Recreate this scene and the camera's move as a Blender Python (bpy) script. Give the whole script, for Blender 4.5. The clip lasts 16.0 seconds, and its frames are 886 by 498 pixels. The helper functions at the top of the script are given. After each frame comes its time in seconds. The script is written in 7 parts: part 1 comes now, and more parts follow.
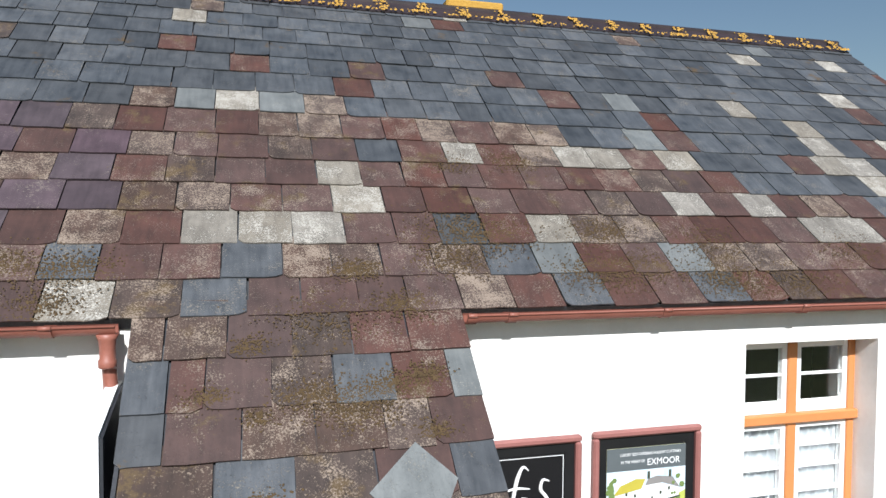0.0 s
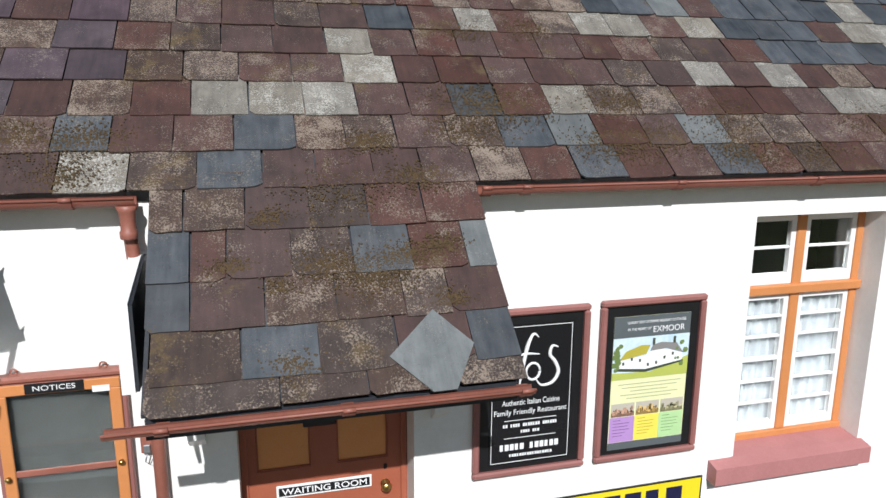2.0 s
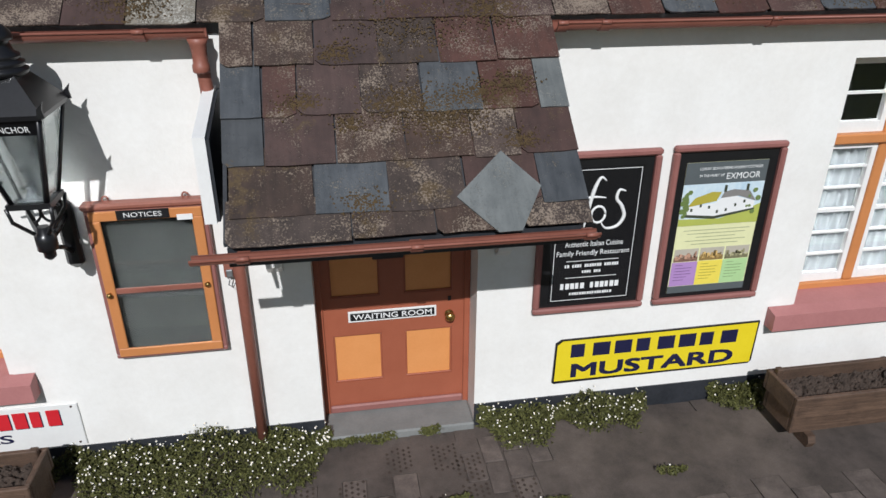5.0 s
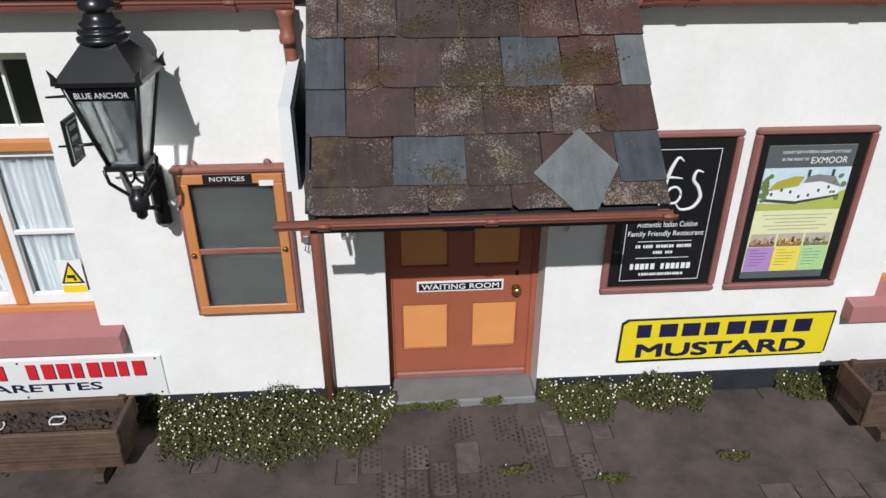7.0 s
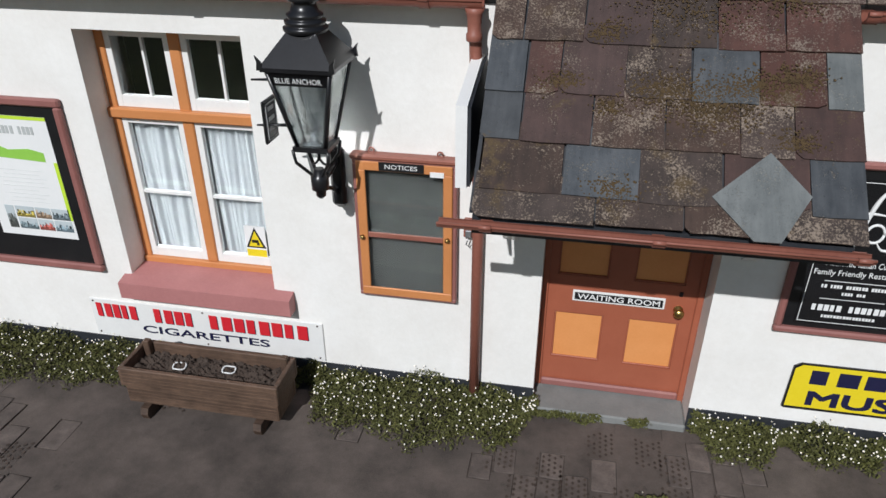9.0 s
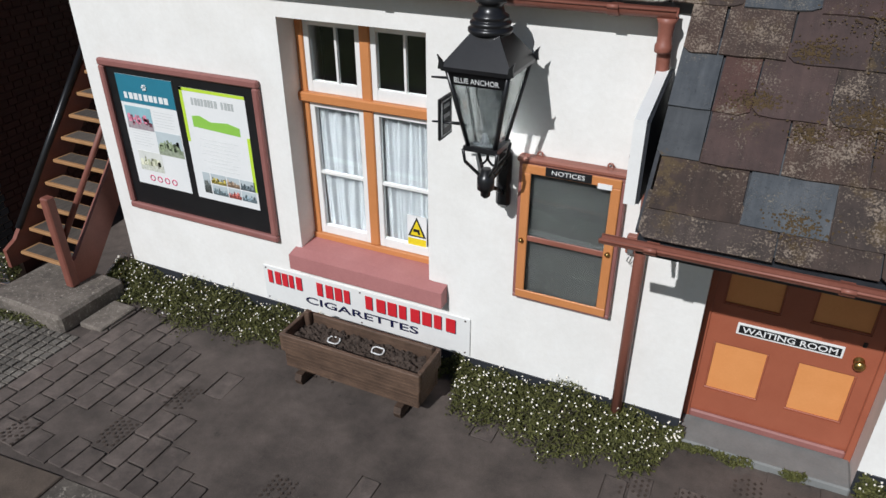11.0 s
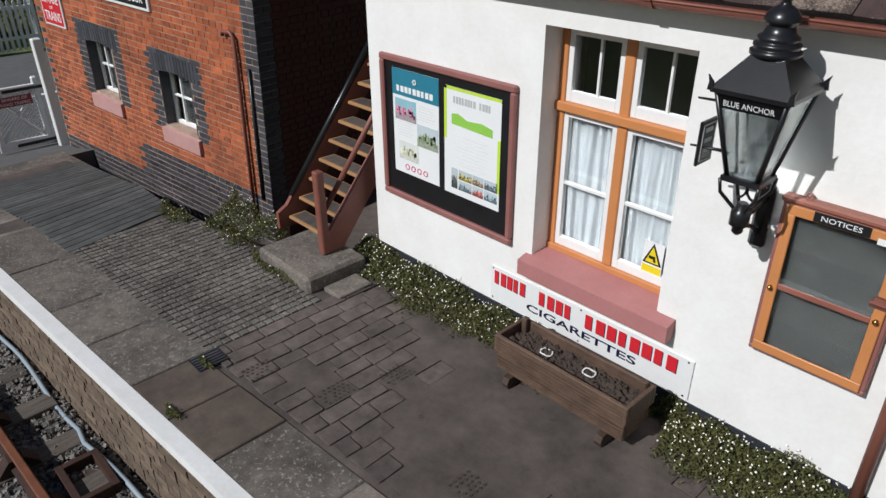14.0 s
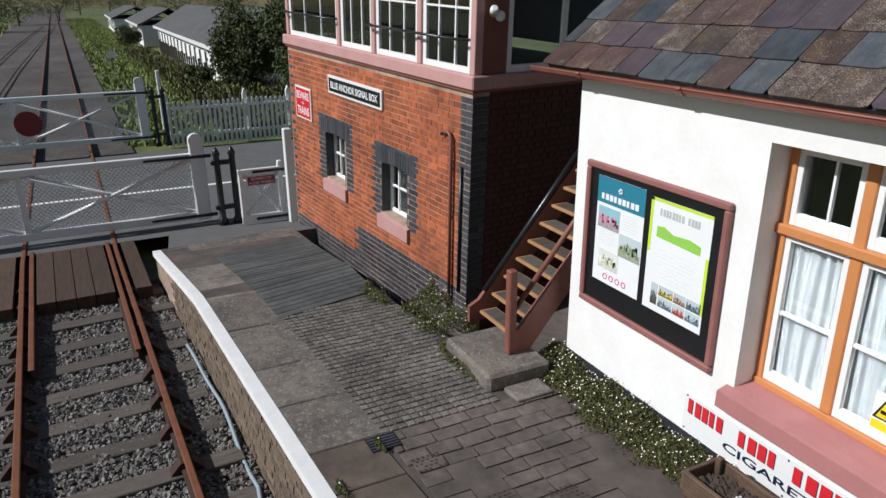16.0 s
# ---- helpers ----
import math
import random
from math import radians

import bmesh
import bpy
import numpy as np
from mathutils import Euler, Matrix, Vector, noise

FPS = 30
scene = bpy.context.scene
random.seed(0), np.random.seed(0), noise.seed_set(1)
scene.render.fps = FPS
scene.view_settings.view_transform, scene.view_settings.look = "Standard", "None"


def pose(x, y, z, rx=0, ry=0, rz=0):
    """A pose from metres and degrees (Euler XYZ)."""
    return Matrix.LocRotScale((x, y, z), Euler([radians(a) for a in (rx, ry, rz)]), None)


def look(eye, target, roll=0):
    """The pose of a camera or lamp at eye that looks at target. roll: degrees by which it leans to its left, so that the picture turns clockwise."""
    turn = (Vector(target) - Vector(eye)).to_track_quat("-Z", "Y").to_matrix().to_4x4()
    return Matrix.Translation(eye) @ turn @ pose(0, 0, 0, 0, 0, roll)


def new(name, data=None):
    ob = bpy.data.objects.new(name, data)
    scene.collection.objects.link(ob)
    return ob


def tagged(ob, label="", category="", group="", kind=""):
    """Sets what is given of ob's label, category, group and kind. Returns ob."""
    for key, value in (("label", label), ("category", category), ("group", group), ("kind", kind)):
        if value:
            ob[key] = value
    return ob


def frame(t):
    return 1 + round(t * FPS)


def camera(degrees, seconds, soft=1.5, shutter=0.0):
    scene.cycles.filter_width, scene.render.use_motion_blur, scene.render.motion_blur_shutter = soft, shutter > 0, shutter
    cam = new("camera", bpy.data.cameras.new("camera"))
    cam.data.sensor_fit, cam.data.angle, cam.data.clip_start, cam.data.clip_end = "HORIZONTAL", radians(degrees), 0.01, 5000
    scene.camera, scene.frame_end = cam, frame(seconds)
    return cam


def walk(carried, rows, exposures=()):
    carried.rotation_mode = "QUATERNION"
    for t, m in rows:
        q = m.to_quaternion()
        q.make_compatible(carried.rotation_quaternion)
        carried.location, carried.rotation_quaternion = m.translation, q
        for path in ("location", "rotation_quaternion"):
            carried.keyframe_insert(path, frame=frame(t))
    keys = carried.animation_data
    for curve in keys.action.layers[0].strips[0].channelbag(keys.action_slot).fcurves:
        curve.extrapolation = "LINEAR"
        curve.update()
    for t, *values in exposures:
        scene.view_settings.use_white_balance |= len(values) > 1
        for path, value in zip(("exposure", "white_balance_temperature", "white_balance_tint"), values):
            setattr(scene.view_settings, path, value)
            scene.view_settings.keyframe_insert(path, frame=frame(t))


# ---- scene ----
cam = camera(64.8, 16.0)
PATH = [
    (0, (-0.277, -4.159, 3.528), (0.252, -2.232, 3.451), 0.4),
    (0.5, (-0.284, -4.196, 3.525), (0.239, -2.272, 3.373), 0.4),
    (1, (-0.285, -4.195, 3.535), (0.229, -2.278, 3.29), 0.3),
    (1.5, (-0.314, -4.172, 3.513), (0.195, -2.267, 3.178), 0.3),
    (2, (-0.34, -4.15, 3.503), (0.168, -2.263, 3.076), 0.3),
    (2.5, (-0.336, -4.159, 3.518), (0.162, -2.294, 2.998), 0.3),
    (3, (-0.334, -4.189, 3.517), (0.158, -2.351, 2.902), 0.3),
    (3.5, (-0.334, -4.171, 3.526), (0.152, -2.361, 2.826), 0.2),
    (4, (-0.328, -4.141, 3.539), (0.142, -2.358, 2.766), 0.2),
    (4.5, (-0.324, -4.157, 3.537), (0.042, -2.377, 2.702), 0.2),
    (4.7, (-0.339, -4.149, 3.53), (-0.006, -2.369, 2.68), 0.2),
    (6.8, (-0.407, -4.198, 3.576), (-0.237, -2.441, 2.636), 0.1),
    (7, (-0.439, -4.186, 3.565), (-0.311, -2.426, 2.624), 0.1),
    (7.5, (-0.41, -4.186, 3.563), (-0.418, -2.42, 2.626), 0.1),
    (8, (-0.391, -4.153, 3.598), (-0.521, -2.4, 2.643), 0.1),
    (8.5, (-0.408, -4.143, 3.6), (-0.643, -2.406, 2.637), 0.1),
    (9, (-0.418, -4.131, 3.626), (-0.753, -2.413, 2.658), 0.0),
    (11.5, (-0.461, -4.077, 3.683), (-1.313, -2.561, 2.696), -0.2),
    (12, (-0.441, -4.088, 3.673), (-1.397, -2.632, 2.69), -0.3),
    (12.5, (-0.441, -4.097, 3.662), (-1.488, -2.704, 2.682), -0.3),
    (13, (-0.443, -4.093, 3.646), (-1.566, -2.758, 2.667), -0.3),
    (13.5, (-0.462, -4.072, 3.642), (-1.656, -2.796, 2.669), -0.4),
    (14, (-0.482, -4.05, 3.636), (-1.764, -2.843, 2.686), -0.4),
    (14.5, (-0.49, -4.038, 3.627), (-1.874, -2.912, 2.723), -0.4),
    (15, (-0.512, -4.037, 3.641), (-1.998, -3.001, 2.794), -0.4),
    (15.5, (-0.537, -4.039, 3.638), (-2.123, -3.097, 2.866), -0.4),
    (16, (-0.54, -3.983, 3.614), (-2.228, -3.157, 2.93), -0.4),
]
EXPO = [(t, e + (0.06 if t > 1.5 else 0.0), 6130, 10) for t, e in ((0.0, 0.55), (1.0, 0.42), (2.0, 0.0), (3.5, -0.42), (7.0, -0.45), (9.0, -0.48), (12.5, -0.50), (14.5, -0.40), (16.0, -0.22))]
walk(cam, [(t, look(eye, target, roll)) for t, eye, target, roll in PATH], EXPO)

# ---- world and sun ----
SUN = Vector((-0.644, -4.34, 3.515)).normalized()
world = bpy.data.worlds.new("sky")
scene.world = world
world.use_nodes = True
wn = world.node_tree
sky = wn.nodes.new("ShaderNodeTexSky")
sky.sky_type = "NISHITA"
sky.sun_disc = False
sky.air_density = 1.4
sky.dust_density = 0.6
sky.ozone_density = 2.5
sky.sun_elevation = math.asin(SUN.z)
sky.sun_rotation = math.atan2(SUN.x, SUN.y)
wn.nodes["Background"].inputs["Strength"].default_value = 0.05
wn.links.new(sky.outputs["Color"], wn.nodes["Background"].inputs["Color"])
sun_data = bpy.data.lights.new("sun", "SUN")
sun_data.energy = 5.0
sun_data.angle = radians(0.5)
sun_data.color = (1.0, 0.975, 0.945)
sun = new("sun", sun_data)
sun.matrix_world = look((0, 0, 30), Vector((0, 0, 30)) - SUN)

# ---- materials ----


def surface(name, c1, c2, scale=3.0, rough=0.8, bump=0.2, fine=60.0, spots=None, spot_scale=6.0, spot_cut=0.6, metal=0.0, vary=0.0, grain=None, spots2=None, spot2_scale=14.0, spot2_cut=0.62, stain=0.0, stain_scale=0.9):
    """Two-scale colour variation, fine relief, optional patches (lichen, stains, chips) and a change from piece to piece."""
    m = bpy.data.materials.new(name)
    m.use_nodes = True
    nt = m.node_tree
    b = nt.nodes["Principled BSDF"]
    N, L = nt.nodes.new, nt.links.new
    tc = N("ShaderNodeTexCoord")
    info = N("ShaderNodeObjectInfo")
    isl = N("ShaderNodeNewGeometry")
    mp = N("ShaderNodeMapping")
    L(tc.outputs["Object"], mp.inputs["Vector"])
    shift = N("ShaderNodeVectorMath")
    shift.operation = "MULTIPLY_ADD"
    shift.inputs[1].default_value = (37.0, 23.0, 11.0)
    add = N("ShaderNodeMath")
    L(info.outputs["Random"], add.inputs[0])
    L(isl.outputs["Random Per Island"], add.inputs[1])
    if vary:
        L(add.outputs[0], shift.inputs[0])
        L(mp.outputs[0], shift.inputs[2])
        vec = shift.outputs[0]
    else:
        vec = mp.outputs[0]
    if grain:
        mp.inputs["Scale"].default_value = grain
    n1, n2 = N("ShaderNodeTexNoise"), N("ShaderNodeTexNoise")
    for n, s, d in ((n1, scale, 6), (n2, fine, 4)):
        n.inputs["Scale"].default_value = s
        n.inputs["Detail"].default_value = d
        n.inputs["Roughness"].default_value = 0.65
        L(vec, n.inputs["Vector"])
    mixf = N("ShaderNodeMath")
    mixf.operation = "MULTIPLY_ADD"
    mixf.inputs[1].default_value = 0.35
    L(n2.outputs["Fac"], mixf.inputs[0])
    sc = N("ShaderNodeMath")
    sc.operation = "MULTIPLY"
    sc.inputs[1].default_value = 0.65
    L(n1.outputs["Fac"], sc.inputs[0])
    L(sc.outputs[0], mixf.inputs[2])
    ramp = N("ShaderNodeMapRange")
    ramp.inputs["From Min"].default_value = 0.32
    ramp.inputs["From Max"].default_value = 0.68
    L(mixf.outputs[0], ramp.inputs["Value"])
    mix = N("ShaderNodeMix")
    mix.data_type = "RGBA"
    mix.inputs["A"].default_value = (*c1, 1)
    mix.inputs["B"].default_value = (*c2, 1)
    L(ramp.outputs[0], mix.inputs["Factor"])
    col = mix.outputs["Result"]
    if vary:
        hsv = N("ShaderNodeHueSaturation")
        mr = N("ShaderNodeMapRange")
        mr.inputs["To Min"].default_value = 1 - vary
        mr.inputs["To Max"].default_value = 1 + vary
        fr = N("ShaderNodeMath")
        fr.operation = "FRACT"
        L(add.outputs[0], fr.inputs[0])
        L(fr.outputs[0], mr.inputs["Value"])
        L(mr.outputs[0], hsv.inputs["Value"])
        L(col, hsv.inputs["Color"])
        col = hsv.outputs["Color"]
    if stain:
        geo = N("ShaderNodeNewGeometry")
        n4 = N("ShaderNodeTexNoise")
        n4.inputs["Scale"].default_value = stain_scale
        n4.inputs["Detail"].default_value = 9
        n4.inputs["Roughness"].default_value = 0.72
        L(geo.outputs["Position"], n4.inputs["Vector"])
        r4 = N("ShaderNodeMapRange")
        r4.inputs["From Min"].default_value = 0.35
        r4.inputs["From Max"].default_value = 0.65
        r4.inputs["To Min"].default_value = 1 - stain
        r4.inputs["To Max"].default_value = 1 + stain
        L(n4.outputs["Fac"], r4.inputs["Value"])
        h4 = N("ShaderNodeHueSaturation")
        L(r4.outputs[0], h4.inputs["Value"])
        L(col, h4.inputs["Color"])
        col = h4.outputs["Color"]
    for colour, s, cut in ((spots, spot_scale, spot_cut), (spots2, spot2_scale, spot2_cut)):
        if not colour:
            continue
        n3 = N("ShaderNodeTexNoise")
        n3.inputs["Scale"].default_value = s
        n3.inputs["Detail"].default_value = 8
        n3.inputs["Roughness"].default_value = 0.82
        L(vec, n3.inputs["Vector"])
        r3 = N("ShaderNodeMapRange")
        r3.inputs["From Min"].default_value = cut
        r3.inputs["From Max"].default_value = cut + 0.09
        L(n3.outputs["Fac"], r3.inputs["Value"])
        m3 = N("ShaderNodeMix")
        m3.data_type = "RGBA"
        L(r3.outputs[0], m3.inputs["Factor"])
        L(col, m3.inputs["A"])
        m3.inputs["B"].default_value = (*colour, 1)
        col = m3.outputs["Result"]
    L(col, b.inputs["Base Color"])
    b.inputs["Roughness"].default_value = rough
    b.inputs["Metallic"].default_value = metal
    if bump:
        bp = N("ShaderNodeBump")
        bp.inputs["Strength"].default_value = bump
        bp.inputs["Distance"].default_value = 0.01
        L(mixf.outputs[0], bp.inputs["Height"])
        L(bp.outputs[0], b.inputs["Normal"])
    return m


def glass_material(name, tint=(0.9, 0.95, 0.95), rough=0.0):
    m = bpy.data.materials.new(name)
    m.use_nodes = True
    b = m.node_tree.nodes["Principled BSDF"]
    b.inputs["Base Color"].default_value = (*tint, 1)
    b.inputs["Roughness"].default_value = rough
    b.inputs["Transmission Weight"].default_value = 1.0
    b.inputs["IOR"].default_value = 1.45
    return m


M = {}
M["render"] = surface("white_render", (0.75, 0.73, 0.69), (0.84, 0.83, 0.80), 2.5, 0.88, 0.55, 24, spots=(0.68, 0.65, 0.60), spot_scale=3.0, spot_cut=0.68, stain=0.035, stain_scale=0.8)
M["plinth"] = surface("black_plinth_paint", (0.012, 0.014, 0.018), (0.03, 0.033, 0.04), 5, 0.6, 0.4, 40, spots=(0.13, 0.13, 0.13), spot_scale=12, spot_cut=0.66)
M["red"] = surface("red_brown_paint", (0.30, 0.085, 0.045), (0.36, 0.11, 0.06), 4, 0.42, 0.08, 80, spots=(0.2, 0.07, 0.05), spot_scale=9, spot_cut=0.68)
M["gutter"] = surface("gutter_paint", (0.215, 0.074, 0.050), (0.31, 0.118, 0.083), 3, 0.5, 0.15, 60, spots=(0.14, 0.06, 0.045), spot_scale=5, spot_cut=0.62)
M["pinkframe"] = surface("faded_red_paint", (0.225, 0.088, 0.077), (0.30, 0.125, 0.108), 4, 0.55, 0.1, 70, spots=(0.38, 0.2, 0.17), spot_scale=24, spot_cut=0.68)
M["sill"] = surface("pink_sill_paint", (0.36, 0.145, 0.14), (0.44, 0.19, 0.18), 3, 0.65, 0.15, 50)
M["palepink"] = surface("pale_pink_timber_paint", (0.44, 0.235, 0.215), (0.54, 0.31, 0.285), 3, 0.6, 0.15, 50, spots=(0.33, 0.17, 0.15), spot_scale=7, spot_cut=0.66)
M["tan"] = surface("tan_paint", (0.50, 0.195, 0.062), (0.58, 0.235, 0.083), 4, 0.45, 0.1, 70, spots=(0.36, 0.13, 0.045), spot_scale=16, spot_cut=0.68)
M["panel"] = surface("tan_panel_paint", (0.64, 0.26, 0.08), (0.72, 0.31, 0.11), 3, 0.42, 0.06, 60)
M["white"] = surface("white_gloss_paint", (0.74, 0.73, 0.71), (0.82, 0.82, 0.80), 4, 0.4, 0.06, 60)
M["black"] = surface("black_gloss_paint", (0.008, 0.008, 0.009), (0.016, 0.016, 0.018), 6, 0.3, 0.06, 60)
M["blackboard"] = surface("black_board", (0.006, 0.006, 0.007), (0.014, 0.014, 0.015), 3, 0.35, 0.06, 40)


def slate_surface(name, c1, c2, crust, amount, vary=0.25, rough=0.6, ochre=0.0, bump=0.5):
    """Riven slate: each one its own shade, with rain streaks and a speckled lichen crust that differs from slate to slate."""
    m = bpy.data.materials.new(name)
    m.use_nodes = True
    nt = m.node_tree
    b = nt.nodes["Principled BSDF"]
    N, L = nt.nodes.new, nt.links.new

    def calc(op, a, c=None, d=None):
        n = N("ShaderNodeMath")
        n.operation = op
        for k, v in enumerate((a, c, d)):
            if v is None:
                continue
            if isinstance(v, (int, float)):
                n.inputs[k].default_value = v
            else:
                L(v, n.inputs[k])
        return n.outputs[0]

    geo = N("ShaderNodeNewGeometry")
    rnd = calc("FRACT", calc("ADD", N("ShaderNodeObjectInfo").outputs["Random"], geo.outputs["Random Per Island"]))
    rnd2 = calc("FRACT", calc("MULTIPLY", rnd, 7.31))
    off = N("ShaderNodeVectorMath")
    off.operation = "MULTIPLY_ADD"
    off.inputs[1].default_value = (9.0, 5.0, 7.0)
    L(rnd, off.inputs[0])
    L(geo.outputs["Position"], off.inputs[2])

    def cloud(scale, detail, rough_n, stretch=None, loose=True):
        n = N("ShaderNodeTexNoise")
        n.inputs["Scale"].default_value = scale
        n.inputs["Detail"].default_value = detail
        n.inputs["Roughness"].default_value = rough_n
        src = off.outputs[0] if loose else geo.outputs["Position"]
        if stretch:
            mp = N("ShaderNodeMapping")
            mp.inputs["Scale"].default_value = stretch
            L(src, mp.inputs["Vector"])
            src = mp.outputs[0]
        L(src, n.inputs["Vector"])
        return n.outputs["Fac"]

    def span(v, lo, hi, a=0.0, c=1.0):
        n = N("ShaderNodeMapRange")
        for k, w in (("From Min", lo), ("From Max", hi), ("To Min", a), ("To Max", c)):
            n.inputs[k].default_value = w
        L(v, n.inputs["Value"])
        return n.outputs[0]

    def blend(f, a, c):
        n = N("ShaderNodeMix")
        n.data_type = "RGBA"
        L(f, n.inputs["Factor"])
        for k, v in (("A", a), ("B", c)):
            if isinstance(v, tuple):
                n.inputs[k].default_value = (*v, 1)
            else:
                L(v, n.inputs[k])
        return n.outputs["Result"]

    body = cloud(5.0, 5, 0.6)
    streak = cloud(4.0, 4, 0.6, (7.0, 0.9, 0.9))
    fine = cloud(95.0, 5, 0.72)
    patch = cloud(6.5, 4, 0.62, None, False)
    col = blend(span(calc("ADD", calc("MULTIPLY", body, 0.6), calc("MULTIPLY", streak, 0.4)), 0.36, 0.64), c1, c2)
    hsv = N("ShaderNodeHueSaturation")
    L(span(rnd2, 0, 1, 1 - vary, 1 + vary), hsv.inputs["Value"])
    L(span(rnd, 0, 1, 0.75, 1.2), hsv.inputs["Saturation"])
    L(col, hsv.inputs["Color"])
    col = hsv.outputs["Color"]
    if ochre:
        o = calc("ADD", calc("MULTIPLY", cloud(3.2, 6, 0.7, None, False), 0.75), calc("MULTIPLY", fine, 0.25))
        col = blend(span(o, 0.66 - ochre, 0.72 - ochre), col, (0.085, 0.055, 0.024))
    crusted = calc("ADD", calc("ADD", calc("MULTIPLY", fine, 0.85), calc("MULTIPLY", patch, 0.45)), calc("MULTIPLY", calc("SUBTRACT", rnd2, 0.5), 0.10))
    col = blend(span(crusted, 0.72 - amount, 0.80 - amount), col, crust)
    pits = cloud(60.0, 4, 0.7)
    col = blend(span(pits, 0.64, 0.72), col, tuple(0.45 * v for v in c1))
    L(col, b.inputs["Base Color"])
    b.inputs["Roughness"].default_value = rough
    bp = N("ShaderNodeBump")
    bp.inputs["Strength"].default_value = bump
    bp.inputs["Distance"].default_value = 0.008
    L(calc("ADD", body, calc("MULTIPLY", span(crusted, 0.68 - amount, 0.82 - amount), 0.6)), bp.inputs["Height"])
    L(bp.outputs[0], b.inputs["Normal"])
    return m


M["slate_blue"] = slate_surface("blue_grey_slate", (0.033, 0.038, 0.044), (0.080, 0.086, 0.093), (0.19, 0.17, 0.14), -0.035, 0.28, 0.52, 0.06)
M["slate_red"] = slate_surface("red_brown_slate", (0.040, 0.019, 0.015), (0.082, 0.038, 0.030), (0.21, 0.165, 0.13), 0.0, 0.22, 0.7, 0.10)
M["slate_brown"] = slate_surface("brown_lichened_slate", (0.030, 0.019, 0.015), (0.078, 0.049, 0.038), (0.24, 0.188, 0.145), 0.052, 0.2, 0.8, 0.12)
M["slate_white"] = slate_surface("white_lichened_slate", (0.13, 0.115, 0.095), (0.27, 0.245, 0.205), (0.43, 0.405, 0.355), 0.06, 0.18, 0.92, 0.0, 0.8)
M["slate_pale"] = slate_surface("pale_grey_slate", (0.085, 0.092, 0.092), (0.150, 0.158, 0.155), (0.26, 0.245, 0.215), -0.06, 0.15, 0.6, 0.0)
M["slate_purple"] = slate_surface("purple_slate", (0.041, 0.028, 0.033), (0.080, 0.055, 0.064), (0.20, 0.165, 0.14), -0.04, 0.2, 0.6, 0.05)
M["ridge"] = surface("dark_ridge_tile", (0.018, 0.014, 0.016), (0.05, 0.035, 0.035), 4, 0.35, 0.3, 30)
M["lichen"] = surface("yellow_lichen", (0.32, 0.17, 0.025), (0.52, 0.31, 0.06), 20, 0.95, 1.0, 90)
M["paver"] = surface("dark_paver", (0.058, 0.046, 0.040), (0.140, 0.111, 0.096), 9, 0.9, 1.0, 120, vary=0.14, spots=(0.22, 0.19, 0.165), spot_scale=42, spot_cut=0.64, spots2=(0.045, 0.036, 0.031), spot2_scale=11, spot2_cut=0.62, stain=0.42)
M["dirt"] = surface("paver_joint_dirt", (0.049, 0.039, 0.033), (0.116, 0.092, 0.079), 3, 0.95, 0.8, 110, spots=(0.16, 0.14, 0.12), spot_scale=45, spot_cut=0.68, spots2=(0.040, 0.032, 0.027), spot2_scale=4, spot2_cut=0.60, stain=0.38, stain_scale=1.1)
M["gridpaver"] = surface("grid_paver", (0.075, 0.066, 0.056), (0.175, 0.157, 0.135), 14, 0.92, 1.0, 110, vary=0.25, spots=(0.40, 0.355, 0.30), spot_scale=30, spot_cut=0.55, stain=0.45)
M["concrete"] = surface("weathered_concrete_slab", (0.086, 0.072, 0.060), (0.188, 0.160, 0.134), 10, 0.92, 1.0, 130, vary=0.26, spots=(0.40, 0.355, 0.30), spot_scale=30, spot_cut=0.55, spots2=(0.05, 0.042, 0.036), spot2_scale=13, spot2_cut=0.59, stain=0.42, stain_scale=1.6)
M["board"] = surface("grey_ramp_board", (0.050, 0.052, 0.050), (0.092, 0.094, 0.090), 6, 0.88, 0.5, 90, vary=0.2, stain=0.3)
M["brick"] = surface("orange_red_brick", (0.19, 0.043, 0.016), (0.46, 0.120, 0.038), 4, 0.85, 0.8, 70, vary=0.24, spots=(0.14, 0.042, 0.024), spot_scale=9, spot_cut=0.63, spots2=(0.50, 0.25, 0.13), spot2_scale=16, spot2_cut=0.69, stain=0.36, stain_scale=1.2)
# darker brick for the box's end wall, with the shade in its colour
M["maroon"] = surface("shade_maroon_brick", (0.060, 0.015, 0.010), (0.088, 0.022, 0.015), 3, 0.6, 0.3, 60, vary=0.08)
M["mortar"] = surface("lime_mortar", (0.25, 0.165, 0.12), (0.42, 0.31, 0.24), 6, 0.95, 0.5, 70, stain=0.45, stain_scale=0.9)
M["bluebrick"] = surface("blue_engineering_brick", (0.030, 0.032, 0.038), (0.07, 0.07, 0.078), 5, 0.5, 0.4, 50, vary=0.3)
M["oldbrick"] = surface("old_platform_brick", (0.10, 0.072, 0.05), (0.20, 0.145, 0.10), 5, 0.9, 0.6, 50, vary=0.3, spots=(0.25, 0.22, 0.17), spot_scale=6, spot_cut=0.62)
M["whiteedge"] = surface("white_edge_paint", (0.66, 0.65, 0.62), (0.80, 0.79, 0.77), 4, 0.8, 0.4, 40, spots=(0.45, 0.42, 0.38), spot_scale=6, spot_cut=0.68)
M["rust"] = surface("rusty_rail_steel", (0.020, 0.009, 0.006), (0.060, 0.023, 0.012), 9, 0.8, 0.3, 60)
M["rusttop"] = surface("rail_head_rust", (0.115, 0.037, 0.016), (0.215, 0.076, 0.033), 6, 0.6, 0.15, 60)
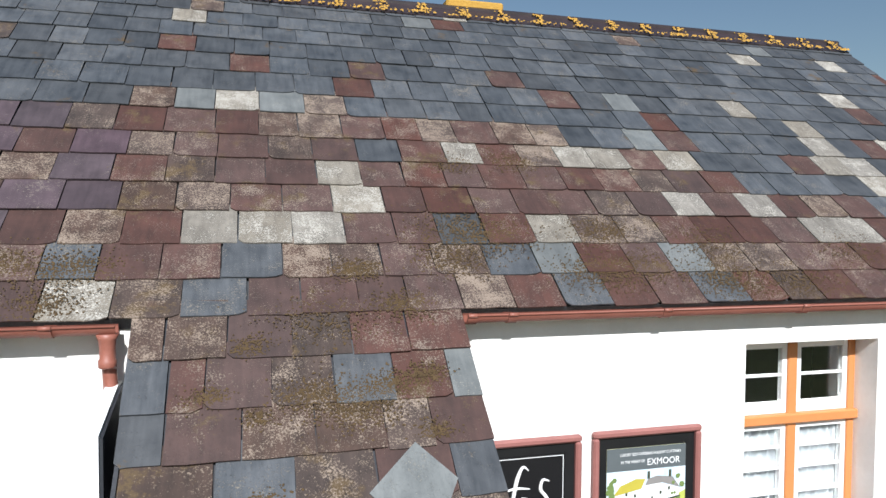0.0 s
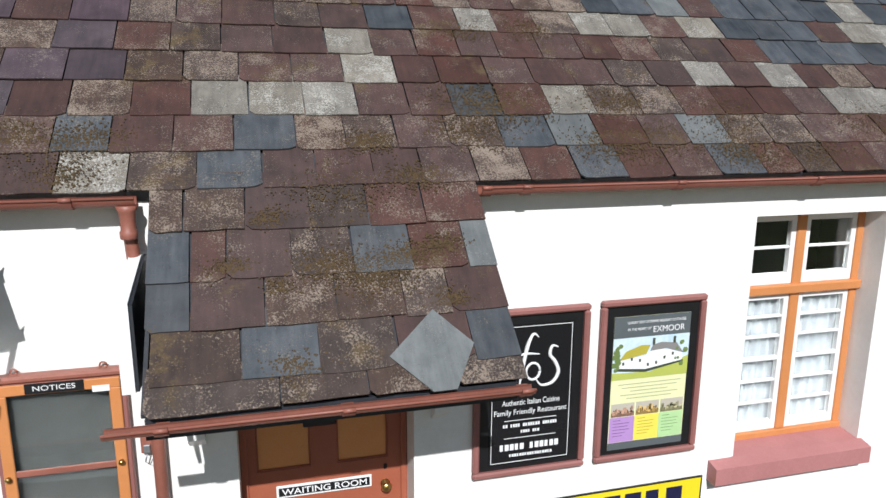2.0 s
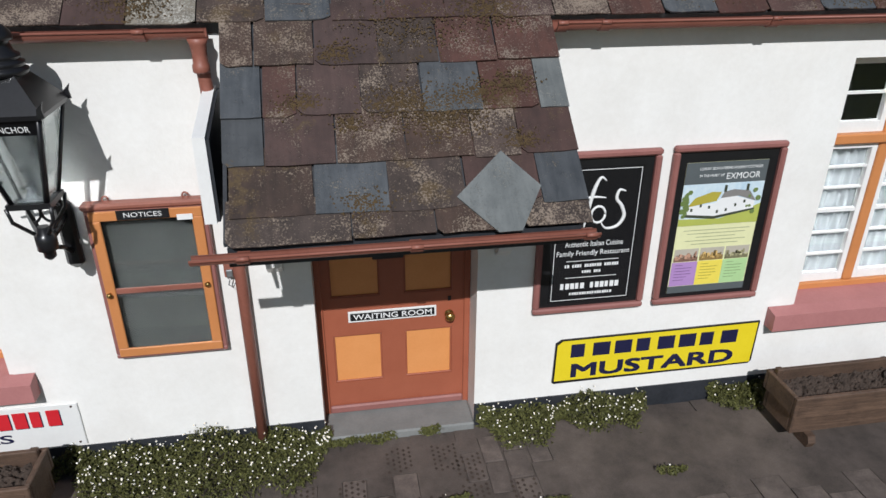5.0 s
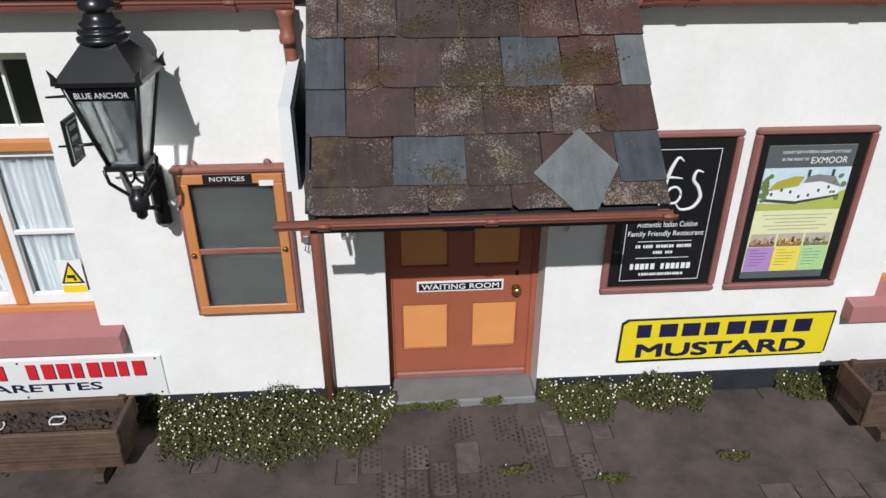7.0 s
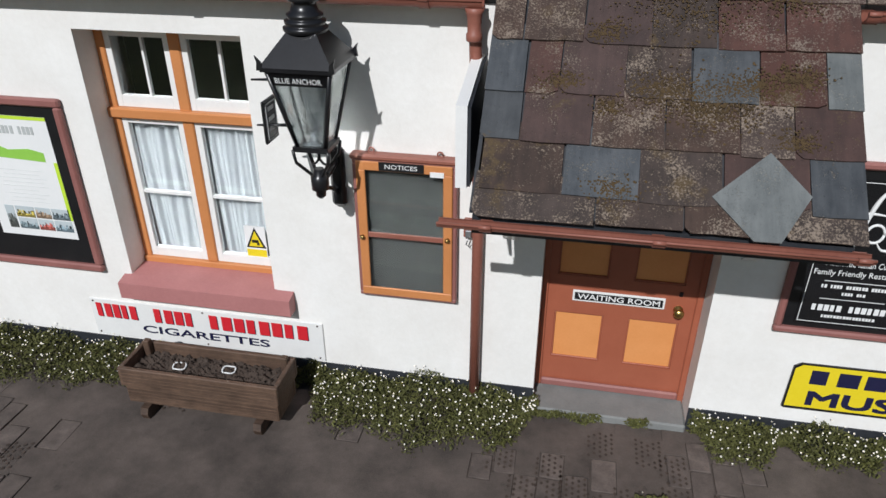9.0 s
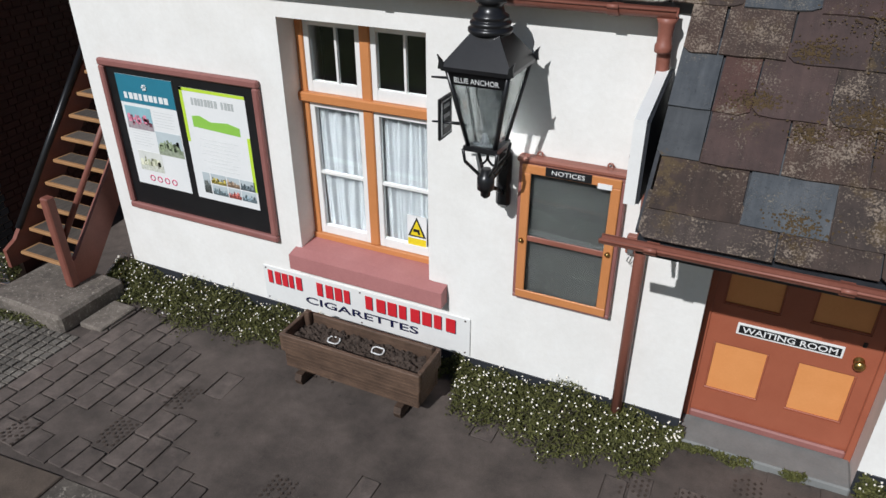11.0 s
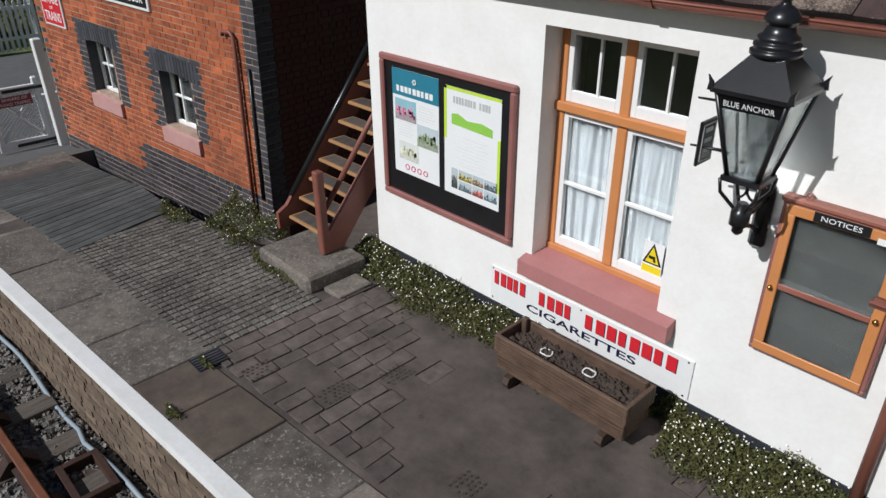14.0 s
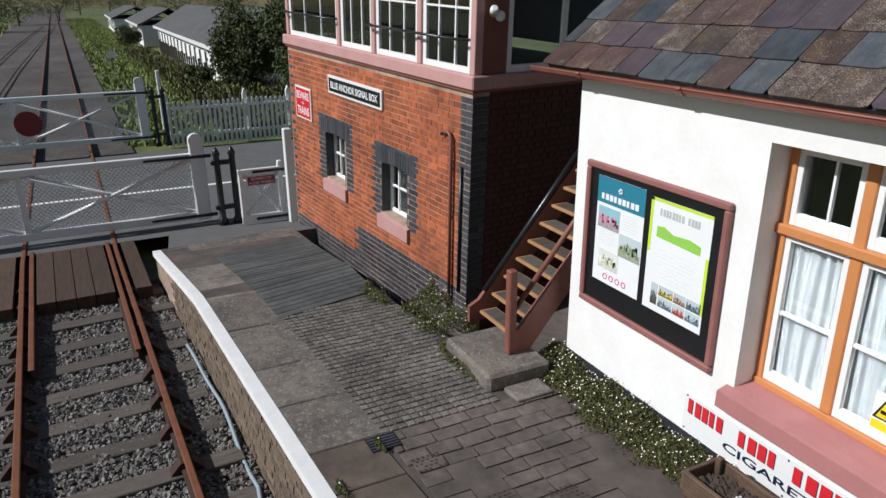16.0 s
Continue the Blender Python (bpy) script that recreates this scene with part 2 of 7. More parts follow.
M["sleeper"] = surface("weathered_sleeper_wood", (0.050, 0.040, 0.033), (0.135, 0.112, 0.092), 5, 0.9, 0.8, 60, vary=0.25, grain=(6, 0.8, 3))
M["ballast"] = surface("ballast_stone", (0.075, 0.065, 0.057), (0.25, 0.228, 0.205), 12, 0.9, 0.5, 60, vary=0.5)
M["ballastbed"] = surface("ballast_bed", (0.040, 0.033, 0.028), (0.135, 0.115, 0.100), 14, 0.95, 1.0, 60, stain=0.4, stain_scale=0.5)
M["farbed"] = surface("brown_ballast_bed", (0.034, 0.027, 0.023), (0.115, 0.094, 0.082), 5, 0.95, 1.0, 22, stain=0.4, stain_scale=0.25, spots=(0.06, 0.068, 0.024), spot_scale=0.7, spot_cut=0.57)
M["plank"] = surface("brown_crossing_plank", (0.034, 0.019, 0.012), (0.100, 0.056, 0.032), 4, 0.85, 0.6, 60, vary=0.25, grain=(0.7, 5, 3), spots=(0.17, 0.11, 0.068), spot_scale=9, spot_cut=0.65)
M["wood"] = surface("dark_brown_planter_wood", (0.055, 0.032, 0.020), (0.135, 0.082, 0.054), 6, 0.65, 0.6, 60, grain=(0.8, 8, 8), vary=0.2, stain=0.3, stain_scale=5)
M["soil"] = surface("dry_soil", (0.022, 0.015, 0.011), (0.085, 0.06, 0.046), 22, 0.95, 1.0, 90, spots=(0.17, 0.14, 0.11), spot_scale=45, spot_cut=0.66)
M["stairtread"] = surface("worn_stair_wood", (0.30, 0.15, 0.06), (0.42, 0.23, 0.10), 5, 0.8, 0.4, 50)
M["stairpaint"] = surface("dark_red_stair_paint", (0.17, 0.055, 0.038), (0.24, 0.085, 0.06), 5, 0.55, 0.15, 50)
M["grass"] = surface("grass_ground", (0.045, 0.060, 0.017), (0.125, 0.140, 0.042), 0.9, 0.95, 0.9, 40, spots=(0.13, 0.105, 0.062), spot_scale=0.6, spot_cut=0.56, stain=0.4, stain_scale=0.35)
M["leaf"] = surface("green_leaf", (0.048, 0.054, 0.012), (0.125, 0.122, 0.032), 6, 0.75, 0.0, 40, vary=0.35)
M["blade"] = surface("fresh_grass_blade", (0.095, 0.135, 0.028), (0.26, 0.285, 0.075), 3, 0.8, 0.0, 40, vary=0.4)
M["treeleaf"] = surface("olive_tree_leaf", (0.034, 0.048, 0.013), (0.100, 0.115, 0.034), 3, 0.8, 0.0, 40, vary=0.4)
M["petal"] = surface("white_petal", (0.78, 0.76, 0.72), (0.85, 0.83, 0.80), 5, 0.7, 0.0, 40)
M["yolk"] = surface("yellow_flower_eye", (0.60, 0.42, 0.03), (0.7, 0.5, 0.06), 5, 0.7, 0.0, 40)
M["road"] = surface("grey_road_asphalt", (0.085, 0.083, 0.08), (0.13, 0.127, 0.122), 3, 0.9, 0.4, 90)
M["curtain"] = surface("white_net_curtain", (0.31, 0.32, 0.335), (0.39, 0.40, 0.41), 6, 0.9, 0.1, 60)
# near-black colour that stands in for the shade inside rooms
M["dark"] = surface("unlit_room_dark", (0.010, 0.010, 0.010), (0.02, 0.02, 0.02), 3, 0.9, 0.0, 30)
M["brass"] = surface("brass", (0.45, 0.30, 0.10), (0.55, 0.38, 0.14), 6, 0.3, 0.05, 40, metal=1.0)
M["yellow"] = surface("yellow_enamel", (0.74, 0.58, 0.015), (0.80, 0.64, 0.025), 3, 0.22, 0.04, 40, spots=(0.30, 0.13, 0.03), spot_scale=9, spot_cut=0.72)
M["enamel"] = surface("white_enamel", (0.72, 0.72, 0.70), (0.79, 0.79, 0.77), 3, 0.25, 0.04, 40, spots=(0.42, 0.25, 0.13), spot_scale=7, spot_cut=0.71)
M["navy"] = surface("navy_enamel", (0.012, 0.013, 0.045), (0.02, 0.02, 0.06), 3, 0.25, 0.0, 40)
M["signred"] = surface("red_enamel", (0.55, 0.02, 0.03), (0.62, 0.03, 0.04), 3, 0.25, 0.0, 40)
M["paper"] = surface("white_paper", (0.74, 0.75, 0.74), (0.80, 0.80, 0.79), 3, 0.5, 0.0, 40)
M["glass"] = glass_material("window_glass")
M["felt"] = surface("grey_green_felt", (0.026, 0.027, 0.025), (0.045, 0.046, 0.043), 5, 0.9, 0.3, 90)
M["lead"] = surface("lead_flashing", (0.14, 0.155, 0.165), (0.22, 0.235, 0.245), 5, 0.5, 0.2, 40)
M["steel"] = surface("galvanised_steel", (0.30, 0.31, 0.32), (0.40, 0.41, 0.42), 8, 0.45, 0.1, 60, metal=0.8)
M["roofgrey"] = surface("grey_bungalow_roof", (0.060, 0.058, 0.058), (0.105, 0.100, 0.098), 3, 0.85, 0.3, 30, stain=0.2)

# ---- building helpers ----
BASE = {}


def thing(name, base=(0, 0, 0), label="", category="", kind="", group="", turn=0.0):
    """A thing's Empty at its base; its parts are given in world coordinates, or in its own where it is turned."""
    ob = new(name)
    m = pose(*base, 0, 0, turn)
    ob.matrix_world = m
    ob.empty_display_size = 0.1
    BASE[ob.name] = m if not turn else Matrix.Identity(4)
    return tagged(ob, label, category, group, kind)


def part(name, bm, material, parent=None, label="", smooth=False):
    me = bpy.data.meshes.new(name)
    if parent is not None:
        m = BASE[parent.name]
        bm.transform(m.inverted())
    bm.normal_update()
    bm.to_mesh(me)
    bm.free()
    for mm in material if isinstance(material, (list, tuple)) else [material]:
        me.materials.append(mm)
    if smooth:
        for p in me.polygons:
            p.use_smooth = True
    ob = new(name, me)
    if parent is not None:
        ob.parent = parent
        BASE[ob.name] = BASE[parent.name]
    else:
        BASE[ob.name] = Matrix.Identity(4)
    return tagged(ob, label)


def struct(name, bm, material, label="", category="", smooth=False):
    return tagged(part(name, bm, material, None, label, smooth), "", category, "", "structure")


def box(bm, x0, x1, y0, y1, z0, z1, bevel=0.0, m=None, mi=0):
    v = [bm.verts.new((x, y, z)) for z in (z0, z1) for y in (y0, y1) for x in (x0, x1)]
    fs = [bm.faces.new([v[i] for i in q]) for q in ((0, 2, 3, 1), (4, 5, 7, 6), (0, 1, 5, 4), (1, 3, 7, 5), (3, 2, 6, 7), (2, 0, 4, 6))]
    for f in fs:
        f.material_index = mi
    if bevel:
        es = list({e for f in fs for e in f.edges})
        r = bmesh.ops.bevel(bm, geom=es, offset=bevel, segments=1, affect="EDGES", profile=0.5)
        v = list({w for f in r["faces"] for w in f.verts} | {w for w in v if w.is_valid})
        for f in r["faces"]:
            f.material_index = mi
    if m is not None:
        bmesh.ops.transform(bm, matrix=m, verts=[w for w in v if w.is_valid])
    return bm


def B(*a, **k):
    return box(bmesh.new(), *a, **k)


def tube(bm, pts, r, n=10, cap=True, mi=0):
    """A round bar through points."""
    pts = [Vector(p) for p in pts]
    rings, dir_keep = [], {}
    for i, p in enumerate(pts):
        d = (pts[min(i + 1, len(pts) - 1)] - pts[max(i - 1, 0)]).normalized()
        a = d.orthogonal().normalized() if abs(d.z) < 0.9 else Vector((1, 0, 0))
        a = (a - d * a.dot(d)).normalized()
        if abs(d.z) < 0.9:
            a = d.cross(Vector((0, 0, 1))).normalized()
        b = d.cross(a)
        rr = r[i] if isinstance(r, (list, tuple)) else r
        if i and "prev" in dir_keep:
            a = (dir_keep["prev"] - d * dir_keep["prev"].dot(d)).normalized()
            b = d.cross(a)
        dir_keep["prev"] = a
        rings.append([bm.verts.new(p + rr * (math.cos(t) * a + math.sin(t) * b)) for t in (2 * math.pi * k / n for k in range(n))])
    for A, C in zip(rings, rings[1:]):
        for k in range(n):
            f = bm.faces.new((A[k], A[(k + 1) % n], C[(k + 1) % n], C[k]))
            f.material_index = mi
            f.smooth = True
    if cap:
        bm.faces.new(rings[0][::-1]).material_index = mi
        bm.faces.new(rings[-1]).material_index = mi
    return bm


def lathe(bm, c, prof, n=20, mi=0):
    """A turned shape: prof is rows of radius and height above c."""
    rings = [[bm.verts.new((c[0] + r * math.cos(2 * math.pi * k / n), c[1] + r * math.sin(2 * math.pi * k / n), c[2] + z)) for k in range(n)] for r, z in prof]
    for A, C in zip(rings, rings[1:]):
        for k in range(n):
            f = bm.faces.new((A[k], A[(k + 1) % n], C[(k + 1) % n], C[k]))
            f.material_index = mi
            f.smooth = True
    bm.faces.new(rings[0][::-1]).material_index = mi
    bm.faces.new(rings[-1]).material_index = mi
    return bm


def prism(bm, poly, y0, y1, axis="y", mi=0):
    """An outline in the other two axes, drawn out along one axis."""
    def put(a, b, t):
        return {"y": (a, t, b), "x": (t, a, b), "z": (a, b, t)}[axis]
    A = [bm.verts.new(put(a, b, y0)) for a, b in poly]
    C = [bm.verts.new(put(a, b, y1)) for a, b in poly]
    n = len(poly)
    fs = [bm.faces.new((A[k], A[(k + 1) % n], C[(k + 1) % n], C[k])) for k in range(n)] + [bm.faces.new(A[::-1]), bm.faces.new(C)]
    for f in fs:
        f.material_index = mi
    bmesh.ops.recalc_face_normals(bm, faces=fs)
    return bm


def words(text, x, z, height, y, material, parent, name="lettering", width=None, bold=0.0, face="y", shear=0.0, m=None, align="CENTER"):
    """Raised lettering on a board that faces -y, centred on x, z."""
    cu = bpy.data.curves.new(name, "FONT")
    cu.body = text
    cu.align_x, cu.align_y = "CENTER", "CENTER"
    cu.extrude = 0.0008
    cu.offset = bold
    cu.shear = shear
    cu.resolution_u = 3
    cu.size = 1.0
    tmp = bpy.data.objects.new(name, cu)
    me = bpy.data.meshes.new_from_object(tmp)
    bpy.data.objects.remove(tmp)
    bpy.data.curves.remove(cu)
    co = np.empty(len(me.vertices) * 3)
    me.vertices.foreach_get("co", co)
    co = co.reshape(-1, 3)
    lo, hi = co[:, :2].min(0), co[:, :2].max(0)
    k = height / (hi[1] - lo[1])
    kx = width / (hi[0] - lo[0]) if width else k
    out = np.zeros_like(co)
    out[:, 0] = (co[:, 0] - (lo[0] + hi[0]) / 2) * kx + x
    out[:, 2] = (co[:, 1] - (lo[1] + hi[1]) / 2) * k + z
    out[:, 1] = y - co[:, 2]
    me.vertices.foreach_set("co", out.ravel())
    if m is not None:
        me.transform(m)
    me.transform(BASE[parent.name].inverted())
    me.materials.clear()
    me.materials.append(material)
    ob = new(name, me)
    ob.parent = parent
    BASE[ob.name] = BASE[parent.name]
    return ob


PLAIN = {}


def colour(name, c, rough=0.5):
    if name not in PLAIN:
        PLAIN[name] = surface(name, tuple(0.93 * v for v in c), tuple(min(1, 1.07 * v) for v in c), 3, rough, 0.0, 30)
    return PLAIN[name]


# ---- the ground, platform and track ----
TRACK = 0.05   # slope of the track against the station wall
RAIL_Z = -0.75


def kerb_y(x):
    return -2.80 - 0.075 * (-4.8 - x)


def ramp_z(x):
    return 0.0 if x > -9.3 else max(-0.45, (x + 9.3) * 0.13)


def ground_sheet():
    bm = bmesh.new()
    xs = [-400, -150, -80, -50, -30, -20, -14, -8, 0, 8, 20, 60, 200]
    ys = [-200, -60, -25, -12, -6, -3.4, 0, 4, 10, 25, 60, 300]
    g = [[bm.verts.new((x, y, -1.12 if -15 < x < 9 and -13 < y < -3 else -1.0)) for y in ys] for x in xs]
    for i in range(len(xs) - 1):
        for j in range(len(ys) - 1):
            bm.faces.new((g[i][j], g[i + 1][j], g[i + 1][j + 1], g[i][j + 1]))
    return struct("ground", bm, M["grass"], "rough grassy ground beyond the station", "ground")


ground_sheet()

# platform body with its brick retaining face
bm = bmesh.new()
prof = [9.0, 4.0, 0.0, -4.0, -9.3, -10.5, -11.5, -12.8]
top_in = [bm.verts.new((x, 3.5, ramp_z(x) - 0.013)) for x in prof]
top_out = [bm.verts.new((x, kerb_y(x) - 0.02, ramp_z(x) - 0.013)) for x in prof]
bot = [bm.verts.new((x, kerb_y(x) - 0.02, -1.10)) for x in prof]
# the bed falls away in a strip between the ramp boards and the signal box
edge = [bm.verts.new((x, -1.20, ramp_z(x) - 0.013)) for x in prof]
foot = [bm.verts.new((x, -0.40 - 0.14 * max(0.0, -8.3 - x), min(ramp_z(x) - 0.013, max(-1.0, 0.55 * (x + 7.6))))) for x in prof]
for i in range(len(prof) - 1):
    bm.faces.new((top_in[i], top_in[i + 1], foot[i + 1], foot[i]))
    bm.faces.new((foot[i], foot[i + 1], edge[i + 1], edge[i]))
    bm.faces.new((edge[i], edge[i + 1], top_out[i + 1], top_out[i]))
    bm.faces.new((top_out[i], top_out[i + 1], bot[i + 1], bot[i]))
struct("pavement", bm, M["dirt"], "dirty dark station platform bed under the pavers", "platform")

# station walls with openings
WALL_T = 0.45
DOOR = (-0.534, 0.585, 0.0, 2.12)
LWIN = (-3.70, -2.516, 0.78, 2.68)
RWIN = (3.09, 4.26, 0.78, 2.68)
X0, X1, ZT = -5.78, 6.75, 3.02


def wall_with_openings(name, x0, x1, y0, y1, z1, opens, label):
    bm = bmesh.new()
    x = x0
    for a, b, za, zb in sorted(opens):
        box(bm, x, a, y0, y1, 0.0, z1)
        if za > 0:
            box(bm, a, b, y0, y1, 0.0, za)
        box(bm, a, b, y0, y1, zb, z1)
        x = b
    box(bm, x, x1, y0, y1, 0.0, z1)
    bmesh.ops.remove_doubles(bm, verts=bm.verts[:], dist=0.0005)
    return struct(name, bm, M["render"], label, "wall")


wall_with_openings("wall_south", X0, X1, 0.0, WALL_T, ZT, (DOOR, LWIN, RWIN), "white painted rendered station wall with deep openings")
struct("wall_west", B(X0, X0 + 0.4, WALL_T, 6.5, 0, ZT), M["render"], "white rendered end wall of the station", "wall")
struct("wall_east", B(X1 - 0.4, X1, WALL_T, 6.5, 0, ZT), M["render"], "white rendered end wall of the station", "wall")
struct("wall_north", B(X0, X1, 6.5, 6.9, 0, ZT), M["render"], "white rendered rear wall of the station", "wall")
# the unlit room's darkness is put into the ceiling and floor colour
struct("ceiling", B(X0 + 0.4, X1 - 0.4, WALL_T, 6.5, 2.85, 2.95), M["dark"], "ceiling inside the station, near black for the unlit room", "ceiling")
struct("floor", B(X0 + 0.4, X1 - 0.4, WALL_T, 6.5, 0.0, 0.03), M["dark"], "floor inside the station, near black for the unlit room", "floor")

bm = bmesh.new()
for a, b in ((X0 - 0.012, DOOR[0]), (DOOR[1], X1)):
    box(bm, a, b, -0.012, 0.0, -0.03, 0.18)
struct("baseboard", bm, M["plinth"], "black painted plinth along the foot of the wall", "plinth")

# ---- roof ----
PITCH = radians(39)
EY, EZ = -0.09, 2.985
UP = Vector((0, math.cos(PITCH), math.sin(PITCH)))
OUT = Vector((0, -math.sin(PITCH), math.cos(PITCH)))
RL, RR, RS = -6.30, 7.25, 4.63


def on_roof(x, s, h=0.0):
    return Vector((x, EY, EZ)) + UP * s + OUT * h


PORCH = radians(44)
P_UP = Vector((0, math.cos(PORCH), math.sin(PORCH)))
P_OUT = Vector((0, -math.sin(PORCH), math.cos(PORCH)))


def on_porch(x, s, h=0.0):
    return Vector((x, EY, EZ)) + P_UP * s + P_OUT * h


bm = bmesh.new()
q = [bm.verts.new(on_roof(x, s, h)) for h in (-0.10, -0.02) for x, s in ((RL + 0.03, 0.03), (RR - 0.03, 0.03), (RR - 0.03, RS), (RL + 0.03, RS))]
ridge = on_roof(0, RS)
for k in ((3, 2, 1, 0), (4, 5, 6, 7), (0, 1, 5, 4), (1, 2, 6, 5), (2, 3, 7, 6), (3, 0, 4, 7)):
    bm.faces.new([q[i] for i in k])
# rear slope
r = [bm.verts.new(v) for v in (on_roof(RL, RS), on_roof(RR, RS), Vector((RR, 2 * ridge.y + 0.2, EZ)), Vector((RL, 2 * ridge.y + 0.2, EZ)))]
bm.faces.new(r)
roof = struct("roof", bm, M["slate_blue"], "old mixed blue and red-brown slate roof with lichen", "roof")
bm = bmesh.new()
for x in (X0 + 0.02, X1 - 0.42):
    prism(bm, [(0.0, 2.9), (6.9, 2.9), (ridge.y, ridge.z - 0.15)], x, x + 0.4, axis="x")
struct("wall_gable", bm, M["render"], "white rendered gable ends under the roof", "wall")


# ---- station fittings ----


def tile_letters(n, x0, x1, z0, z1, y, material, parent, gaps=(), slant=0.0, name="lettering"):
    """A row of plain letter-sized bars."""
    bm = bmesh.new()
    w = (x1 - x0) / n
    for i in range(n):
        if i in gaps:
            continue
        a = x0 + i * w
        k = 0.78 if i % 3 else 0.62
        box(bm, a, a + w * k, y - 0.002, y, z0, z1)
    return tagged(part(name, bm, material, parent), "", "", "", "stuff")


def frame_bars(bm, x0, x1, z0, z1, w, y0, y1, bevel=0.006):
    box(bm, x0, x1, y0, y1, z1 - w, z1, bevel)
    box(bm, x0, x1, y0, y1, z0, z0 + w, bevel)
    box(bm, x0, x0 + w, y0, y1, z0 + w, z1 - w, bevel)
    box(bm, x1 - w, x1, y0, y1, z0 + w, z1 - w, bevel)
    return bm


def window(name, x0, x1, z0, z1, label, rows, ears):
    """A two-light window with a transom; rows: glazing bars of each lower light, and whether the top lights are split upright."""
    y = 0.20
    w = thing(name, (x0, y, z0), label, "window", "structure")
    mid, tz, f = (x0 + x1) / 2, 2.055, 0.065
    fr = bmesh.new()
    box(fr, x0, x0 + f, y, y + 0.11, z0, z1, 0.006)
    box(fr, x1 - f, x1, y, y + 0.11, z0, z1, 0.006)
    box(fr, x0 + f, x1 - f, y + 0.004, y + 0.11, z1 - 0.04, z1)
    box(fr, x0, x1, y - 0.02, y + 0.11, z0, z0 + 0.06, 0.006)
    part("window_frame", fr, M["tan"], w)
    part("mullion", B(mid - 0.042, mid + 0.042, y - 0.004, y + 0.11, z0 + 0.06, z1 - 0.04, 0.008), M["tan"], w)
    part("transom", B(x0 - 0.01, x1 + 0.01, y - 0.035, y + 0.11, tz - 0.03, tz + 0.045, 0.01), M["tan"], w)
    for a, b in ((x0 + f, mid - 0.042), (mid + 0.042, x1 - f)):
        for c, d, low in ((z0 + 0.06, tz - 0.03, True), (tz + 0.045, z1 - 0.04, False)):
            s = bmesh.new()
            k = 0.045
            box(s, a, a + k, y + 0.012, y + 0.06, c, d, 0.003)
            box(s, b - k, b, y + 0.012, y + 0.06, c, d, 0.003)
            box(s, a + k, b - k, y + 0.012, y + 0.06, d - k, d, 0.003)
            box(s, a + k, b - k, y + 0.012, y + 0.06, c, c + (0.075 if low else 0.085), 0.003)
            sash = part("sash", s, M["white"], w, "white painted timber sash")
            g = bmesh.new()
            if low:
                for r, t in rows:
                    zz = c + 0.075 + (d - k - c - 0.075) * r
                    box(g, a + k, b - k, y + 0.018, y + 0.05, zz - t, zz + t)
            elif len(rows) == 1:
                box(g, (a + b) / 2 + 0.03 - 0.009, (a + b) / 2 + 0.03 + 0.009, y + 0.02, y + 0.05, c + 0.085, d - k)
            else:
                zz = (c + d) / 2 + 0.02
                box(g, a + k, b - k, y + 0.02, y + 0.05, zz - 0.009, zz + 0.009)
            part("glazing_bar", g, M["white"], sash)
            p = part("pane", B(a + k, b - k, y + 0.034, y + 0.038, c + 0.07, d - k), M["glass"], sash, "clear window glass")
            p.visible_shadow = False
    # net curtain behind the lower lights
    for a, b in ((x0 + f - 0.02, mid - 0.02), (mid + 0.02, x1 - f + 0.02)):
        bm = bmesh.new()
        n = 60
        cols = []
        for i in range(n + 1):
            u = i / n
            xx = a + (b - a) * u
            yy = y + 0.086 + 0.020 * math.sin(u * 31 + 2 * math.sin(u * 5 + a)) + 0.008 * math.sin(u * 77)
            cols.append([bm.verts.new((xx + 0.012 * math.sin(3 * t + 9 * u), yy + 0.008 * math.sin(5 * t + 20 * u), z0 + 0.09 + 0.008 * math.sin(u * 31) + t * (tz - z0 - 0.1))) for t in (0, 0.25, 0.5, 0.75, 1.0)])
        for p, q2 in zip(cols, cols[1:]):
            for i in range(4):
                bm.faces.new((p[i], q2[i], q2[i + 1], p[i + 1]))
        tagged(part("curtain", bm, M["curtain"], w, "gathered white net curtain", True))
    # near-black sheet in place of the dim room behind the glass
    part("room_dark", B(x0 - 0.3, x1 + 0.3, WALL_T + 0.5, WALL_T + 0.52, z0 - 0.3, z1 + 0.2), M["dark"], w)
    # sloping painted stone sill
    bm = bmesh.new()
    prism(bm, [(-0.11, 0.655), (-0.11, 0.79), (-0.005, 0.815), (0.2, 0.835), (0.2, 0.655)], x0 - 0.02, x1 + 0.02, axis="x")
    prism(bm, [(-0.11, 0.655), (-0.11, 0.79), (-0.005, 0.815), (-0.005, 0.655)], x0 - ears[0], x0 - 0.02, axis="x")
    prism(bm, [(-0.11, 0.655), (-0.11, 0.79), (-0.005, 0.815), (-0.005, 0.655)], x1 + 0.02, x1 + ears[1], axis="x")
    part("window_sill", bm, M["sill"], w, "pink painted stone sill")
    return w


wl = window("window_1", LWIN[0], LWIN[1], 0.82, LWIN[3], "tan framed window with white sashes and net curtains", [(0.47, 0.011)], (0.06, 0.155))
wr = window("window_2", RWIN[0], RWIN[1], 0.82, RWIN[3], "tan framed window with barred white sashes and net curtains", [(0.16, 0.007), (0.34, 0.007), (0.52, 0.013), (0.70, 0.007), (0.86, 0.007)], (0.22, 0.035))
